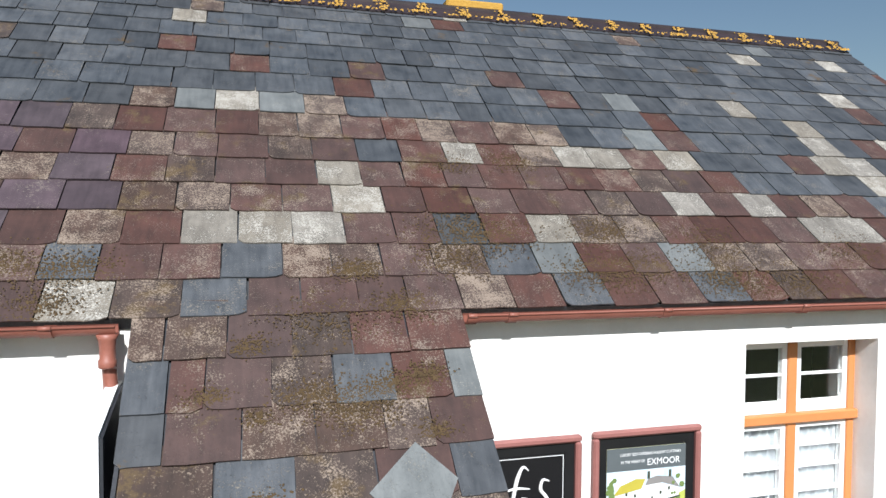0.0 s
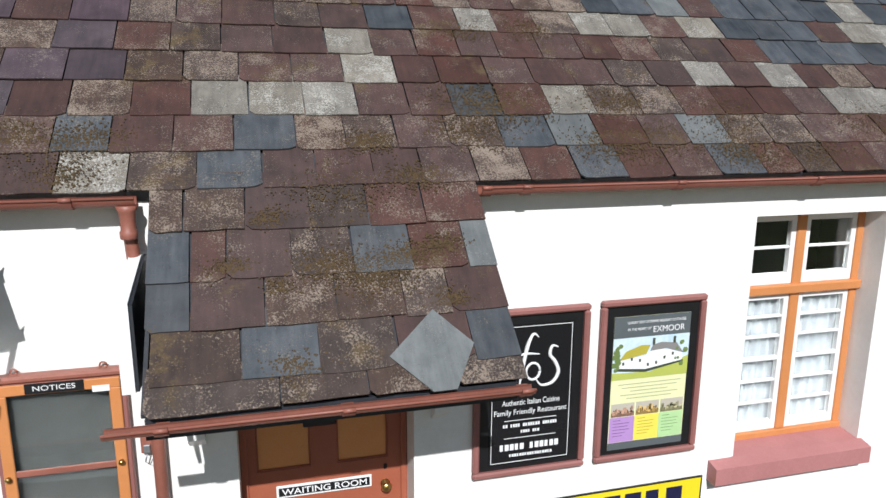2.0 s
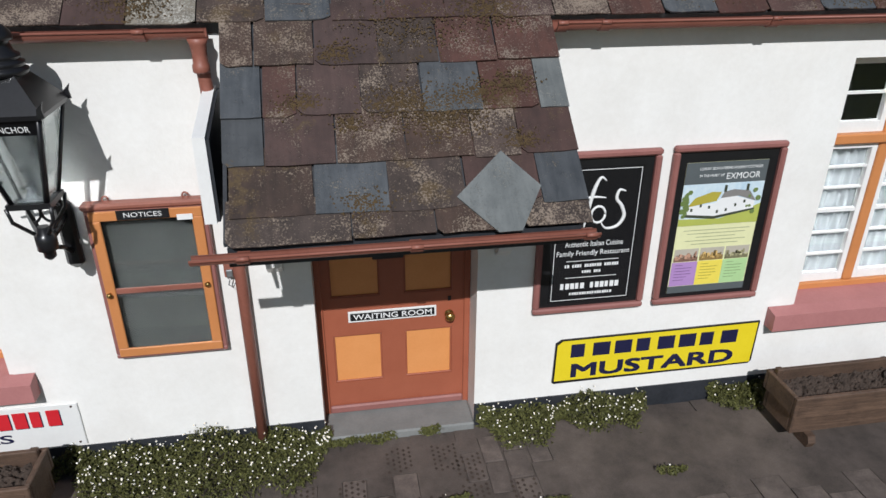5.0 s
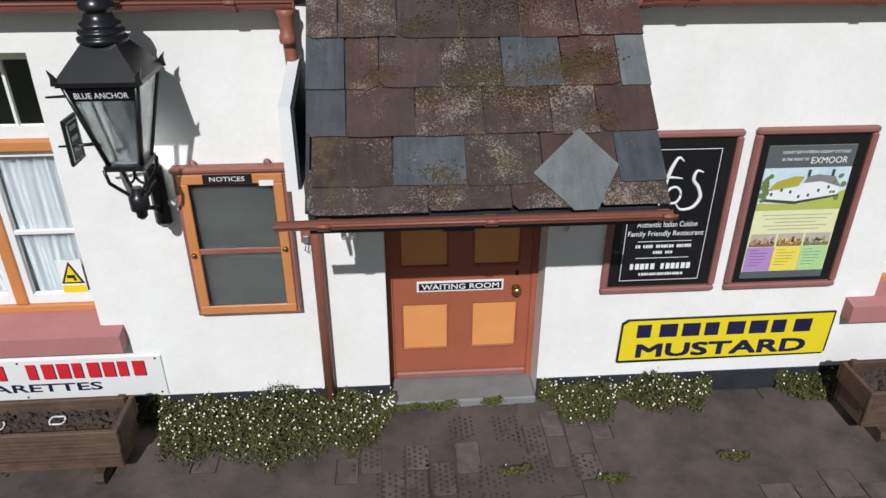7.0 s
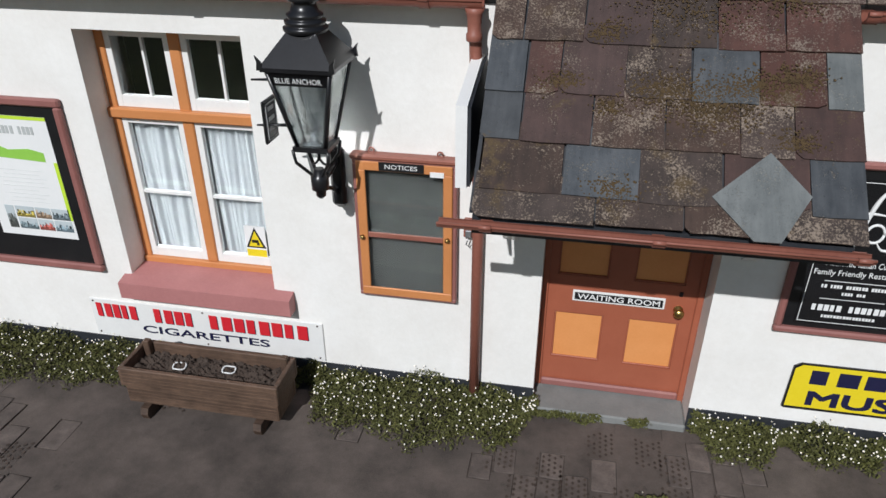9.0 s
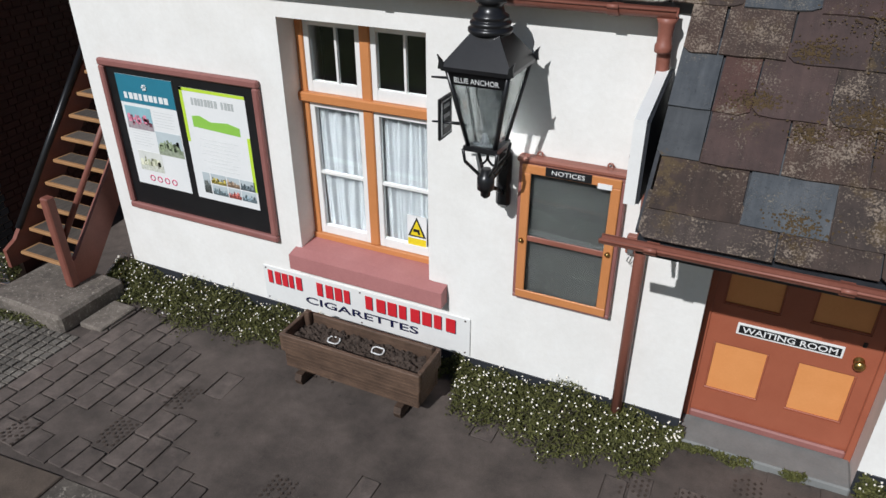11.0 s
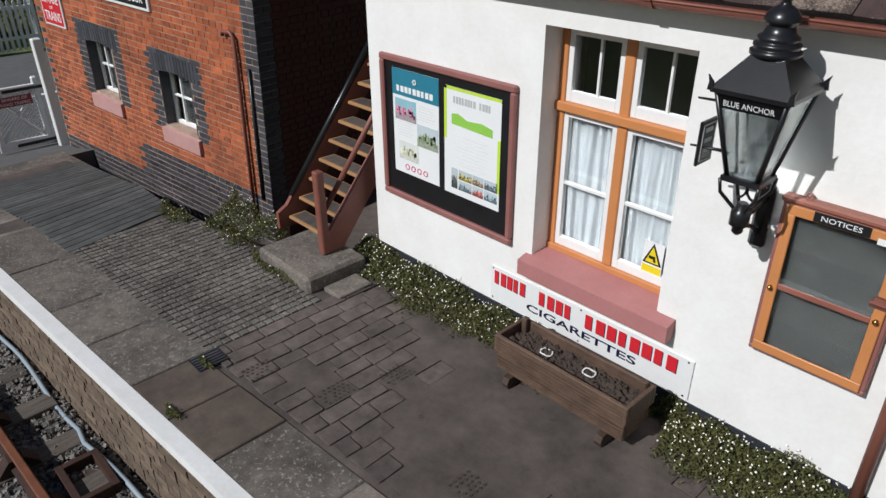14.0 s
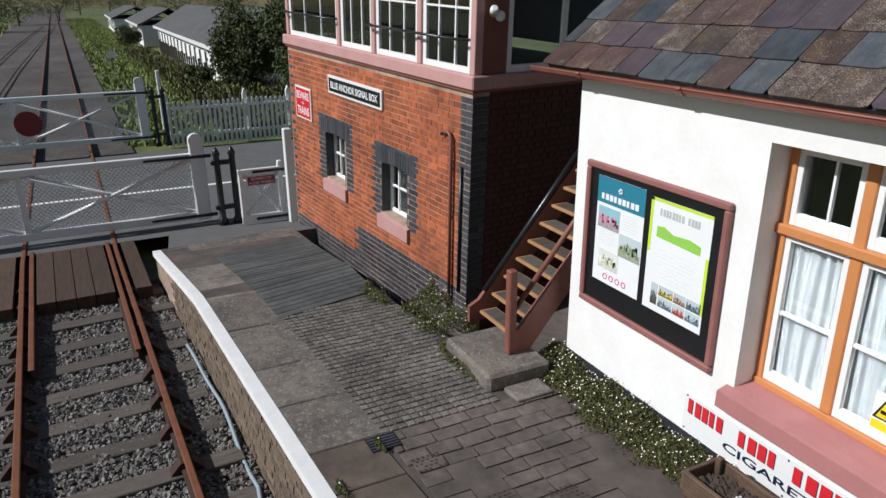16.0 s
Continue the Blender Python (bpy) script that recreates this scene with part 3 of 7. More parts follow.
# camera warning sticker inside the glass of one window
st = thing("warning_sticker", (-2.66, 0.215, 0.90), "small yellow warning sticker on the window glass", "sticker")
part("sheet", B(-2.815, -2.645, 0.222, 0.226, 0.93, 1.215), M["paper"], st)
part("lower_band", B(-2.81, -2.65, 0.219, 0.222, 0.935, 1.015), M["yellow"], st)
bm = bmesh.new()
prism(bm, [(-2.81, 1.03), (-2.65, 1.03), (-2.73, 1.205)], 0.220, 0.222)
part("triangle_edge", bm, M["black"], st)
bm = bmesh.new()
prism(bm, [(-2.787, 1.043), (-2.673, 1.043), (-2.73, 1.175)], 0.218, 0.220)
part("triangle", bm, M["yellow"], st)
bm = bmesh.new()
box(bm, -2.76, -2.705, 0.216, 0.218, 1.075, 1.1)
box(bm, -2.72, -2.70, 0.216, 0.218, 1.055, 1.075)
part("pictogram", bm, M["black"], st)


def panelled_door():
    x0, x1, y = DOOR[0], DOOR[1], 0.24
    d = thing("door_1", (0.03, y, 0.05), "closed red-brown panelled door with tan panels and a name plate", "door", "structure")
    part("door_frame", frame_bars(bmesh.new(), x0, x1, 0.0, 2.13, 0.045, y - 0.02, y + 0.1), M["red"], d)
    a, b = x0 + 0.045, x1 - 0.045
    lx0, lx1, rx0, rx1 = -0.43, -0.075, 0.10, 0.452
    bm = bmesh.new()
    for p, q in ((a, lx0), (lx1, rx0), (rx1, b)):
        box(bm, p, q, y, y + 0.045, 0.06, 2.085)
    for p, q in ((lx0, lx1), (rx0, rx1)):
        for c, e in ((0.06, 0.32), (0.735, 1.05), (1.96, 2.085)):
            box(bm, p, q, y, y + 0.045, c, e)
    part("leaf", bm, M["red"], d)
    for p, q in ((lx0, lx1), (rx0, rx1)):
        for c, e in ((0.32, 0.735), (1.05, 1.96)):
            part("panel", B(p, q, y + 0.018, y + 0.034, c, e), M["panel"], d, "tan painted door panel")
            part("moulding", frame_bars(bmesh.new(), p, q, c, e, 0.012, y + 0.004, y + 0.018, 0.003), M["red"], d)
    part("weather_bar", B(a, b, y - 0.035, y, 0.055, 0.12, 0.012), M["pinkframe"], d)
    bm = bmesh.new()
    lathe(bm, (0, 0, 0), [(0.034, 0), (0.034, 0.008), (0.014, 0.014), (0.014, 0.03), (0.03, 0.038), (0.038, 0.055), (0.03, 0.073), (0.008, 0.079)], 18)
    bm.transform(pose(0.43, y, 0.85, 90))
    part("door_knob", bm, M["brass"], d, "round brass door knob")
    part("keyhole_plate", B(0.42, 0.445, y - 0.006, y, 0.96, 1.0, 0.003), M["black"], d)
    p = part("name_plate", B(-0.312, 0.334, y - 0.012, y, 0.845, 0.935, 0.003), M["enamel"], d, "black and white enamel name plate")
    part("plate_face", B(-0.297, 0.319, y - 0.0145, y - 0.012, 0.860, 0.920), M["black"], p)
    words("WAITING ROOM", 0.011, 0.890, 0.045, y - 0.0155, M["paper"], p, width=0.575, bold=0.008)
    part("letter_plate", B(-0.12, 0.10, y - 0.03, y, 1.35, 1.44, 0.006), M["black"], d)
    return d


panelled_door()
struct("doorstep", B(DOOR[0] + 0.005, DOOR[1] - 0.005, -0.06, 0.238, -0.03, 0.05, 0.012), surface("grey_doorstep", (0.16, 0.165, 0.16), (0.23, 0.235, 0.225), 6, 0.85, 0.3, 60), "smooth grey stone doorstep at the threshold", "step")


def poster_board(x0, x1, z0, z1, label, w=0.045):
    b = thing("poster_board", ((x0 + x1) / 2, 0, z0), label, "poster board", group="poster boards on the wall")
    part("frame", frame_bars(bmesh.new(), x0, x1, z0, z1, w, -0.05, 0.0, 0.012), M["pinkframe"], b, "faded red painted moulded frame")
    part("backing", B(x0 + w, x1 - w, -0.018, -0.002, z0 + w, z1 - w), M["blackboard"], b, "matt black backing board")
    return b


Y = -0.019


def swirl(pts, radii, steps=6):
    """A flowing line through points, with a brush-like width."""
    P = [Vector(p) for p in pts]
    out, rad = [], []
    for i in range(len(P) - 1):
        a, b, c, d = P[max(i - 1, 0)], P[i], P[i + 1], P[min(i + 2, len(P) - 1)]
        for k in range(steps):
            t = k / steps
            out.append(0.5 * (2 * b + (c - a) * t + (2 * a - 5 * b + 4 * c - d) * t * t + (3 * b - a - 3 * c + d) * t ** 3))
            rad.append(radii[i] + (radii[i + 1] - radii[i]) * t)
    return out + [P[-1]], rad + [radii[-1]]




def print_photo(parent, x0, x1, z0, z1, sky_c, mid_c, low_c, seed):
    """A small printed photograph: sky, a row of things, foreground, with uneven blocks of print."""
    p = part("photo", B(x0, x1, Y - 0.006, Y - 0.004, z0, z1), surface("print_sky", tuple(0.85 * v for v in sky_c), sky_c, 9, 0.3, 0.0, 40), parent)
    w, h = x1 - x0, z1 - z0
    q = random.Random(seed)
    part("print_ground", B(x0, x1, Y - 0.0068, Y - 0.006, z0, z0 + 0.34 * h), surface("print_low", tuple(0.5 * v for v in low_c), tuple(1.3 * v for v in low_c), 40, 0.3, 0.0, 90), p)
    for shade in (1.0, 0.35, 1.7):
        bm = bmesh.new()
        for k in range(9):
            cx, ww = x0 + w * q.uniform(0.02, 0.86), w * q.uniform(0.04, 0.13)
            za = z0 + h * q.uniform(0.16, 0.42)
            zb2 = za + h * q.uniform(0.10, 0.36)
            prism(bm, [(cx, za), (cx + ww, za), (cx + ww, zb2 - 0.02 * h), (cx + ww * 0.5, zb2), (cx, zb2 - 0.03 * h)], Y - 0.0072 - 0.0006 * shade, Y - 0.0066)
        tagged(part("print_mark", bm, colour("print_%d_%d" % (seed, int(10 * shade)), tuple(min(0.8, shade * v) for v in mid_c), 0.3), p), "", "", "", "stuff")
    return p


b1 = poster_board(0.985, 1.81, 0.94, 2.14, "red framed black restaurant poster board on the wall")
# thin white rule round the sheet, a swirl emblem and lines of text
part("sheet", B(1.10, 1.70, Y - 0.004, Y, 1.02, 2.03), colour("poster_black", (0.010, 0.010, 0.011), 0.25), b1)
part("rule", frame_bars(bmesh.new(), 1.115, 1.685, 1.035, 2.015, 0.004, Y - 0.006, Y - 0.004, 0), M["paper"], b1)
bm = bmesh.new()
tube(bm, *swirl([(1.31, Y - 0.006, 1.60), (1.33, Y - 0.006, 1.72), (1.36, Y - 0.006, 1.87), (1.40, Y - 0.006, 1.955), (1.44, Y - 0.006, 1.93)], [0.006, 0.013, 0.015, 0.010, 0.004]), 6)
tube(bm, *swirl([(1.26, Y - 0.006, 1.80), (1.35, Y - 0.006, 1.82), (1.45, Y - 0.006, 1.81)], [0.004, 0.010, 0.004]), 6)
part("emblem_stem", bm, M["paper"], b1, "white swirled emblem")
for cx, cz, r in ((1.20, 1.72, 0.045), (1.405, 1.69, 0.050)):
    bm = bmesh.new()
    tube(bm, [(cx + r * math.cos(a), Y - 0.006, cz + 1.2 * r * math.sin(a)) for a in (k * 0.42 for k in range(16))], 0.009, 6)
    part("emblem_loop", bm, M["paper"], b1)
bm = bmesh.new()
tube(bm, *swirl([(1.585, Y - 0.006, 1.85), (1.54, Y - 0.006, 1.86), (1.525, Y - 0.006, 1.80), (1.565, Y - 0.006, 1.745), (1.59, Y - 0.006, 1.67), (1.55, Y - 0.006, 1.60), (1.47, Y - 0.006, 1.585), (1.43, Y - 0.006, 1.63)], [0.005, 0.010, 0.013, 0.014, 0.014, 0.012, 0.009, 0.004]), 6)
part("emblem_curl", bm, M["paper"], b1)
words("Authentic Italian Cuisine", 1.40, 1.475, 0.040, Y - 0.005, M["paper"], b1, width=0.42)
words("Family Friendly Restaurant", 1.40, 1.40, 0.050, Y - 0.005, M["paper"], b1, width=0.53)
for z, w in ((1.345, 0.38), (1.215, 0.38)):
    part("rule", B(1.40 - w / 2, 1.40 + w / 2, Y - 0.006, Y - 0.004, z - 0.002, z + 0.002), M["paper"], b1)
tile_letters(22, 1.20, 1.60, 1.295, 1.318, Y - 0.004, M["paper"], b1, gaps=(2, 7, 15))
tile_letters(8, 1.33, 1.47, 1.248, 1.268, Y - 0.004, M["paper"], b1, gaps=(4,))
tile_letters(12, 1.18, 1.62, 1.125, 1.170, Y - 0.004, M["paper"], b1, gaps=(5,))
tile_letters(17, 1.25, 1.57, 1.075, 1.095, Y - 0.004, M["paper"], b1)

b2 = poster_board(1.893, 2.715, 0.94, 2.147, "red framed holiday cottage poster board on the wall")
X = 2.305
part("sheet", B(2.00, 2.60, Y - 0.004, Y, 1.02, 2.02), colour("poster_cream", (0.72, 0.72, 0.42), 0.3), b2)
part("header_band", B(2.00, 2.60, Y - 0.006, Y - 0.004, 1.865, 2.02), colour("poster_slate", (0.10, 0.115, 0.12), 0.3), b2)
part("footer_band", B(2.00, 2.60, Y - 0.006, Y - 0.004, 1.02, 1.075), colour("poster_slate", (0.10, 0.115, 0.12), 0.3), b2)
words("LUXURY SELF-CATERING HOLIDAY COTTAGES", 2.33, 1.975, 0.019, Y - 0.007, M["paper"], b2, width=0.46)
words("IN THE HEART OF", 2.195, 1.925, 0.019, Y - 0.007, M["paper"], b2, width=0.18)
words("EXMOOR", 2.43, 1.915, 0.045, Y - 0.007, M["paper"], b2, width=0.25)
part("picture", B(2.00, 2.60, Y - 0.006, Y - 0.004, 1.555, 1.865), surface("poster_sky", (0.42, 0.58, 0.70), (0.70, 0.78, 0.80), 5, 0.3, 0.0, 30), b2, "printed picture of a white cottage")
green = colour("print_lawn", (0.42, 0.46, 0.10), 0.3)
bm = bmesh.new()
prism(bm, [(2.0, 1.556), (2.6, 1.556), (2.6, 1.70), (2.50, 1.66), (2.30, 1.60), (2.0, 1.61)], Y - 0.0068, Y - 0.006)
part("print_lawn", bm, green, b2)
bm = bmesh.new()
prism(bm, [(2.04, 1.64), (2.26, 1.62), (2.55, 1.665), (2.55, 1.72), (2.40, 1.765), (2.30, 1.755), (2.25, 1.72), (2.05, 1.70)], Y - 0.0076, Y - 0.0068)
part("cottage_print", bm, M["paper"], b2)
bm = bmesh.new()
prism(bm, [(2.05, 1.70), (2.26, 1.735), (2.29, 1.80), (2.22, 1.805), (2.10, 1.765)], Y - 0.0084, Y - 0.0076)
part("thatch_print", bm, colour("print_thatch", (0.42, 0.36, 0.05)), b2)
bm = bmesh.new()
prism(bm, [(2.29, 1.755), (2.42, 1.765), (2.56, 1.72), (2.50, 1.80), (2.38, 1.815), (2.31, 1.80)], Y - 0.0084, Y - 0.0076)
part("roof_print", bm, colour("print_roof", (0.22, 0.21, 0.20)), b2)
bm = bmesh.new()
for k in range(7):
    xa = 2.075 + k * 0.065
    za = 1.665 + 0.03 * math.sin(k * 1.3) + (0.015 if k > 3 else 0)
    box(bm, xa, xa + 0.016, Y - 0.0086, Y - 0.0076, za, za + 0.022)
prism(bm, [(2.03, 1.625), (2.26, 1.60), (2.56, 1.655), (2.56, 1.668), (2.26, 1.622), (2.03, 1.645)], Y - 0.0086, Y - 0.0076)
for xa in (2.305, 2.47):
    box(bm, xa, xa + 0.02, Y - 0.0088, Y - 0.0084, 1.80, 1.85)
part("print_mark", bm, colour("print_dark", (0.05, 0.06, 0.04)), b2)
bm = bmesh.new()
q = random.Random(3)
for k in range(26):
    xa, za = q.choice((q.uniform(2.49, 2.585), q.uniform(2.01, 2.06))), q.uniform(1.63, 1.81)
    t = q.uniform(0.010, 0.022)
    prism(bm, [(xa + t * math.cos(a), za + t * math.sin(a)) for a in (j * 1.05 for j in range(6))], Y - 0.0092 - 0.0001 * k, Y - 0.0086)
tagged(part("print_trees", bm, colour("print_tree", (0.14, 0.20, 0.06)), b2), "", "", "", "stuff")
bm = bmesh.new()
for i in range(5):
    w = (0.50, 0.44, 0.30, 0.46, 0.36)[i]
    box(bm, X - w / 2, X + w / 2, Y - 0.0055, Y - 0.004, 1.515 - i * 0.027, 1.520 - i * 0.027)
part("print_lines", bm, colour("print_grey", (0.35, 0.36, 0.22)), b2)
for i, c in enumerate(((0.34, 0.20, 0.14), (0.42, 0.28, 0.10), (0.30, 0.28, 0.16))):
    print_photo(b2, 2.012 + i * 0.197, 2.195 + i * 0.197, 1.275, 1.375, (0.50, 0.46, 0.38), c, tuple(0.7 * v for v in c), 30 + i)
for i, c in enumerate(((0.42, 0.25, 0.52), (0.80, 0.66, 0.10), (0.42, 0.62, 0.30))):
    part("colour_block", B(2.005 + i * 0.197, 2.20 + i * 0.197, Y - 0.006, Y - 0.004, 1.078, 1.27), colour("block%d" % i, c, 0.3), b2)
    bm = bmesh.new()
    for k in range(6):
        box(bm, 2.03 + i * 0.197, 2.03 + i * 0.197 + (0.06, 0.13, 0.12, 0.13, 0.10, 0.08)[k], Y - 0.0075, Y - 0.006, 1.245 - k * 0.024, 1.249 - k * 0.024)
    part("print_lines", bm, colour("print_dim%d" % i, tuple(0.45 * v for v in c)), b2)

b3 = poster_board(-5.58, -3.915, 0.825, 2.203, "large red framed black board with two holiday posters", 0.06)
part("sheet", B(-5.42, -4.80, Y - 0.004, Y, 1.10, 2.09), M["paper"], b3)
part("header_band", B(-5.42, -4.80, Y - 0.006, Y - 0.004, 1.85, 2.09), colour("poster_teal", (0.03, 0.19, 0.27), 0.3), b3)
tile_letters(9, -5.36, -4.86, 1.885, 1.94, Y - 0.006, M["paper"], b3, name="heading")
bm = bmesh.new()
for k in range(6):
    a = k * math.pi / 3
    tube(bm, [(-5.11 + 0.010 * math.cos(a), Y - 0.007, 2.0 + 0.010 * math.sin(a)), (-5.11 + 0.026 * math.cos(a), Y - 0.007, 2.0 + 0.026 * math.sin(a))], [0.006, 0.010], 6)
part("flower_emblem", bm, M["paper"], b3)
print_photo(b3, -5.39, -5.10, 1.62, 1.82, (0.30, 0.52, 0.58), (0.45, 0.16, 0.22), (0.40, 0.34, 0.36), 1)
print_photo(b3, -5.09, -4.81, 1.42, 1.63, (0.55, 0.62, 0.64), (0.20, 0.24, 0.15), (0.34, 0.38, 0.28), 2)
print_photo(b3, -5.35, -5.08, 1.24, 1.42, (0.74, 0.75, 0.70), (0.50, 0.52, 0.36), (0.66, 0.67, 0.58), 3)
bm = bmesh.new()
for i in range(6):
    box(bm, -5.07, -4.85 - 0.02 * (i % 2), Y - 0.0055, Y - 0.004, 1.80 - i * 0.025, 1.804 - i * 0.025)
    box(bm, -5.36, -5.14 - 0.03 * (i % 2), Y - 0.0055, Y - 0.004, 1.60 - i * 0.025, 1.604 - i * 0.025)
part("print_lines", bm, colour("print_light", (0.60, 0.61, 0.60)), b3)
bm = bmesh.new()
for i in range(4):
    lathe_b = [(-5.24 + i * 0.085 + 0.026 * math.cos(a), Y - 0.006, 1.17 + 0.026 * math.sin(a)) for a in (k * 0.6 for k in range(11))]
    tube(bm, lathe_b, 0.005, 5)
part("round_icons", bm, colour("icon_pink", (0.65, 0.10, 0.20)), b3)
part("sheet", B(-4.73, -4.07, Y - 0.004, Y, 1.09, 2.06), M["paper"], b3)
bm = bmesh.new()
box(bm, -4.73, -4.70, Y - 0.006, Y - 0.004, 1.60, 2.06)
box(bm, -4.73, -4.07, Y - 0.006, Y - 0.004, 2.035, 2.06)
box(bm, -4.10, -4.07, Y - 0.006, Y - 0.004, 1.25, 1.72)
part("lime_border", bm, colour("poster_lime", (0.52, 0.72, 0.05), 0.3), b3)
tile_letters(13, -4.62, -4.18, 1.925, 1.985, Y - 0.004, colour("print_grey2", (0.45, 0.47, 0.46)), b3, gaps=(8,), name="heading")
bm = bmesh.new()
prism(bm, [(-4.64, 1.74), (-4.16, 1.72), (-4.16, 1.79), (-4.28, 1.815), (-4.45, 1.80), (-4.56, 1.84), (-4.64, 1.83)], Y - 0.0055, Y - 0.004)
part("green_hill_print", bm, colour("print_green", (0.28, 0.55, 0.08), 0.3), b3)
bm = bmesh.new()
for i in range(9):
    w = (0.40, 0.30, 0.42, 0.36, 0.40, 0.22, 0.38, 0.30, 0.34)[i]
    box(bm, -4.40 - w / 2, -4.40 + w / 2, Y - 0.0055, Y - 0.004, 1.64 - i * 0.032, 1.643 - i * 0.032)
part("print_lines", bm, colour("print_light", (0.60, 0.61, 0.60)), b3)
for k, (a, b, c, d, n) in enumerate(((-4.64, -4.565, 1.15, 1.34, (0.12, 0.13, 0.12)), (-4.55, -4.39, 1.25, 1.34, (0.42, 0.34, 0.08)), (-4.38, -4.25, 1.25, 1.34, (0.34, 0.24, 0.16)), (-4.24, -4.09, 1.25, 1.34, (0.16, 0.20, 0.22)), (-4.55, -4.39, 1.15, 1.24, (0.20, 0.26, 0.28)), (-4.38, -4.25, 1.15, 1.24, (0.45, 0.12, 0.10)), (-4.24, -4.09, 1.15, 1.24, (0.24, 0.32, 0.36)))):
    print_photo(b3, a, b, c, d, (0.52, 0.58, 0.60), n, tuple(0.6 * v for v in n), 10 + k)
b4 = poster_board(4.62, 5.44, 0.94, 2.147, "red framed black poster board near the building corner")

# enamel signs
s1 = thing("enamel_sign", (2.0, 0, 0.31), "yellow enamel mustard sign with navy letters and rusty edges", "sign")
bm = bmesh.new()
prism(bm, [(1.182, 0.312), (1.20, 0.30), (2.80, 0.312), (2.822, 0.34), (2.825, 0.70), (1.235, 0.69), (1.19, 0.66)], -0.014, -0.002)
part("rust_edge", bm, M["black"], s1)
bm = bmesh.new()
prism(bm, [(1.197, 0.325), (2.805, 0.328), (2.811, 0.688), (1.245, 0.678), (1.203, 0.645)], -0.017, -0.014)
part("face", bm, M["yellow"], s1)
tile_letters(8, 1.31, 2.69, 0.530, 0.645, -0.017, M["navy"], s1, name="lettering")
for k, (dx, dz) in enumerate(((-0.008, 0.005), (0.008, 0.005), (0.008, -0.005), (-0.008, -0.005), (0.0, 0.0))):
    words("MUSTARD", 1.985 + dx, 0.410 + dz, 0.115, -0.0176 - 0.0006 * k, M["navy"], s1, width=1.31)
s2 = thing("enamel_sign", (-3.15, 0, 0.19), "chipped white enamel cigarettes sign with red and black letters", "sign")
part("face", B(-4.140, -2.159, -0.016, -0.002, 0.200, 0.550, 0.004), M["enamel"], s2)
for n, a, b in ((5, -4.09, -3.72), (4, -3.58, -3.22), (8, -3.10, -2.26)):
    tile_letters(n, a + 0.006, b + 0.006, 0.379, 0.508, -0.016, M["navy"], s2, name="lettering_shade")
    tile_letters(n, a, b, 0.385, 0.514, -0.0185, M["signred"], s2, name="lettering")
words("CIGARETTES", -3.16, 0.305, 0.072, -0.017, M["navy"], s2, width=1.10, bold=0.02)
for x in (-4.11, -3.15, -2.20):
    for z in (0.225, 0.527):
        bm = bmesh.new()
        lathe(bm, (0, 0, 0), [(0.009, 0), (0.007, 0.004)], 8)
        bm.transform(pose(x, -0.016, z, 90))
        part("screw", bm, M["rust"], s2)

# notice case
nb = thing("notice_board", (-1.467, 0, 0.90), "tan framed glazed notice case with green felt back", "notice board")
part("case", frame_bars(bmesh.new(), -1.816, -1.119, 0.903, 1.945, 0.03, -0.07, 0.0, 0.006), M["pinkframe"], nb)
part("head_rail", B(-1.83, -1.105, -0.085, 0.0, 1.945, 1.985, 0.012), M["gutter"], nb)
part("door_frame", frame_bars(bmesh.new(), -1.790, -1.145, 0.925, 1.94, 0.062, -0.088, -0.07, 0.005), M["tan"], nb)
part("felt_back", B(-1.785, -1.15, -0.02, -0.004, 0.93, 1.935), M["felt"], nb)
part("middle_rail", B(-1.728, -1.207, -0.084, -0.072, 1.385, 1.425, 0.004), M["gutter"], nb)
g = part("glass_pane", B(-1.728, -1.207, -0.080, -0.076, 0.987, 1.878), M["glass"], nb, "clear sheet glass")
g.visible_shadow = False
part("title_plate", B(-1.63, -1.33, -0.094, -0.088, 1.885, 1.945, 0.002), M["black"], nb)
words("NOTICES", -1.48, 1.916, 0.030, -0.0955, M["paper"], nb, width=0.215)
part("paper_label", B(-1.29, -1.20, -0.0935, -0.088, 1.865, 1.90), M["paper"], nb)
for x, z in ((-1.765, 1.39), (-1.175, 1.42)):
    bm = bmesh.new()
    lathe(bm, (0, 0, 0), [(0.014, 0), (0.012, 0.012), (0.018, 0.02), (0.006, 0.028)], 10)
    bm.transform(pose(x, -0.088, z, 90))
    part("knob", bm, M["brass"], nb)
for x in (-1.69, -1.235):
    bm = bmesh.new()
    tube(bm, [(x + 0.018 * math.cos(a), -0.03, 1.998 + 0.018 * math.sin(a)) for a in (k * 0.55 for k in range(12))], 0.006, 6)
    part("hanging_eye", bm, M["gutter"], nb)
lk = thing("switch_box", (-1.04, 0, 1.45), "small red-brown padlocked switch box on the wall", "box")
part("body", B(-1.075, -1.005, -0.05, 0.0, 1.43, 1.56, 0.006), M["gutter"], lk)
part("padlock", B(-1.06, -1.02, -0.068, -0.05, 1.44, 1.49, 0.004), M["steel"], lk)
bm = bmesh.new()
tube(bm, [(-1.04, -0.055, 1.43), (-1.055, -0.055, 1.38), (-1.03, -0.055, 1.36), (-1.015, -0.055, 1.39)], 0.004, 6)
part("chain", bm, M["steel"], lk)

# ---- platform lamp on its wall bracket ----
LX, LY = -1.93, -0.36


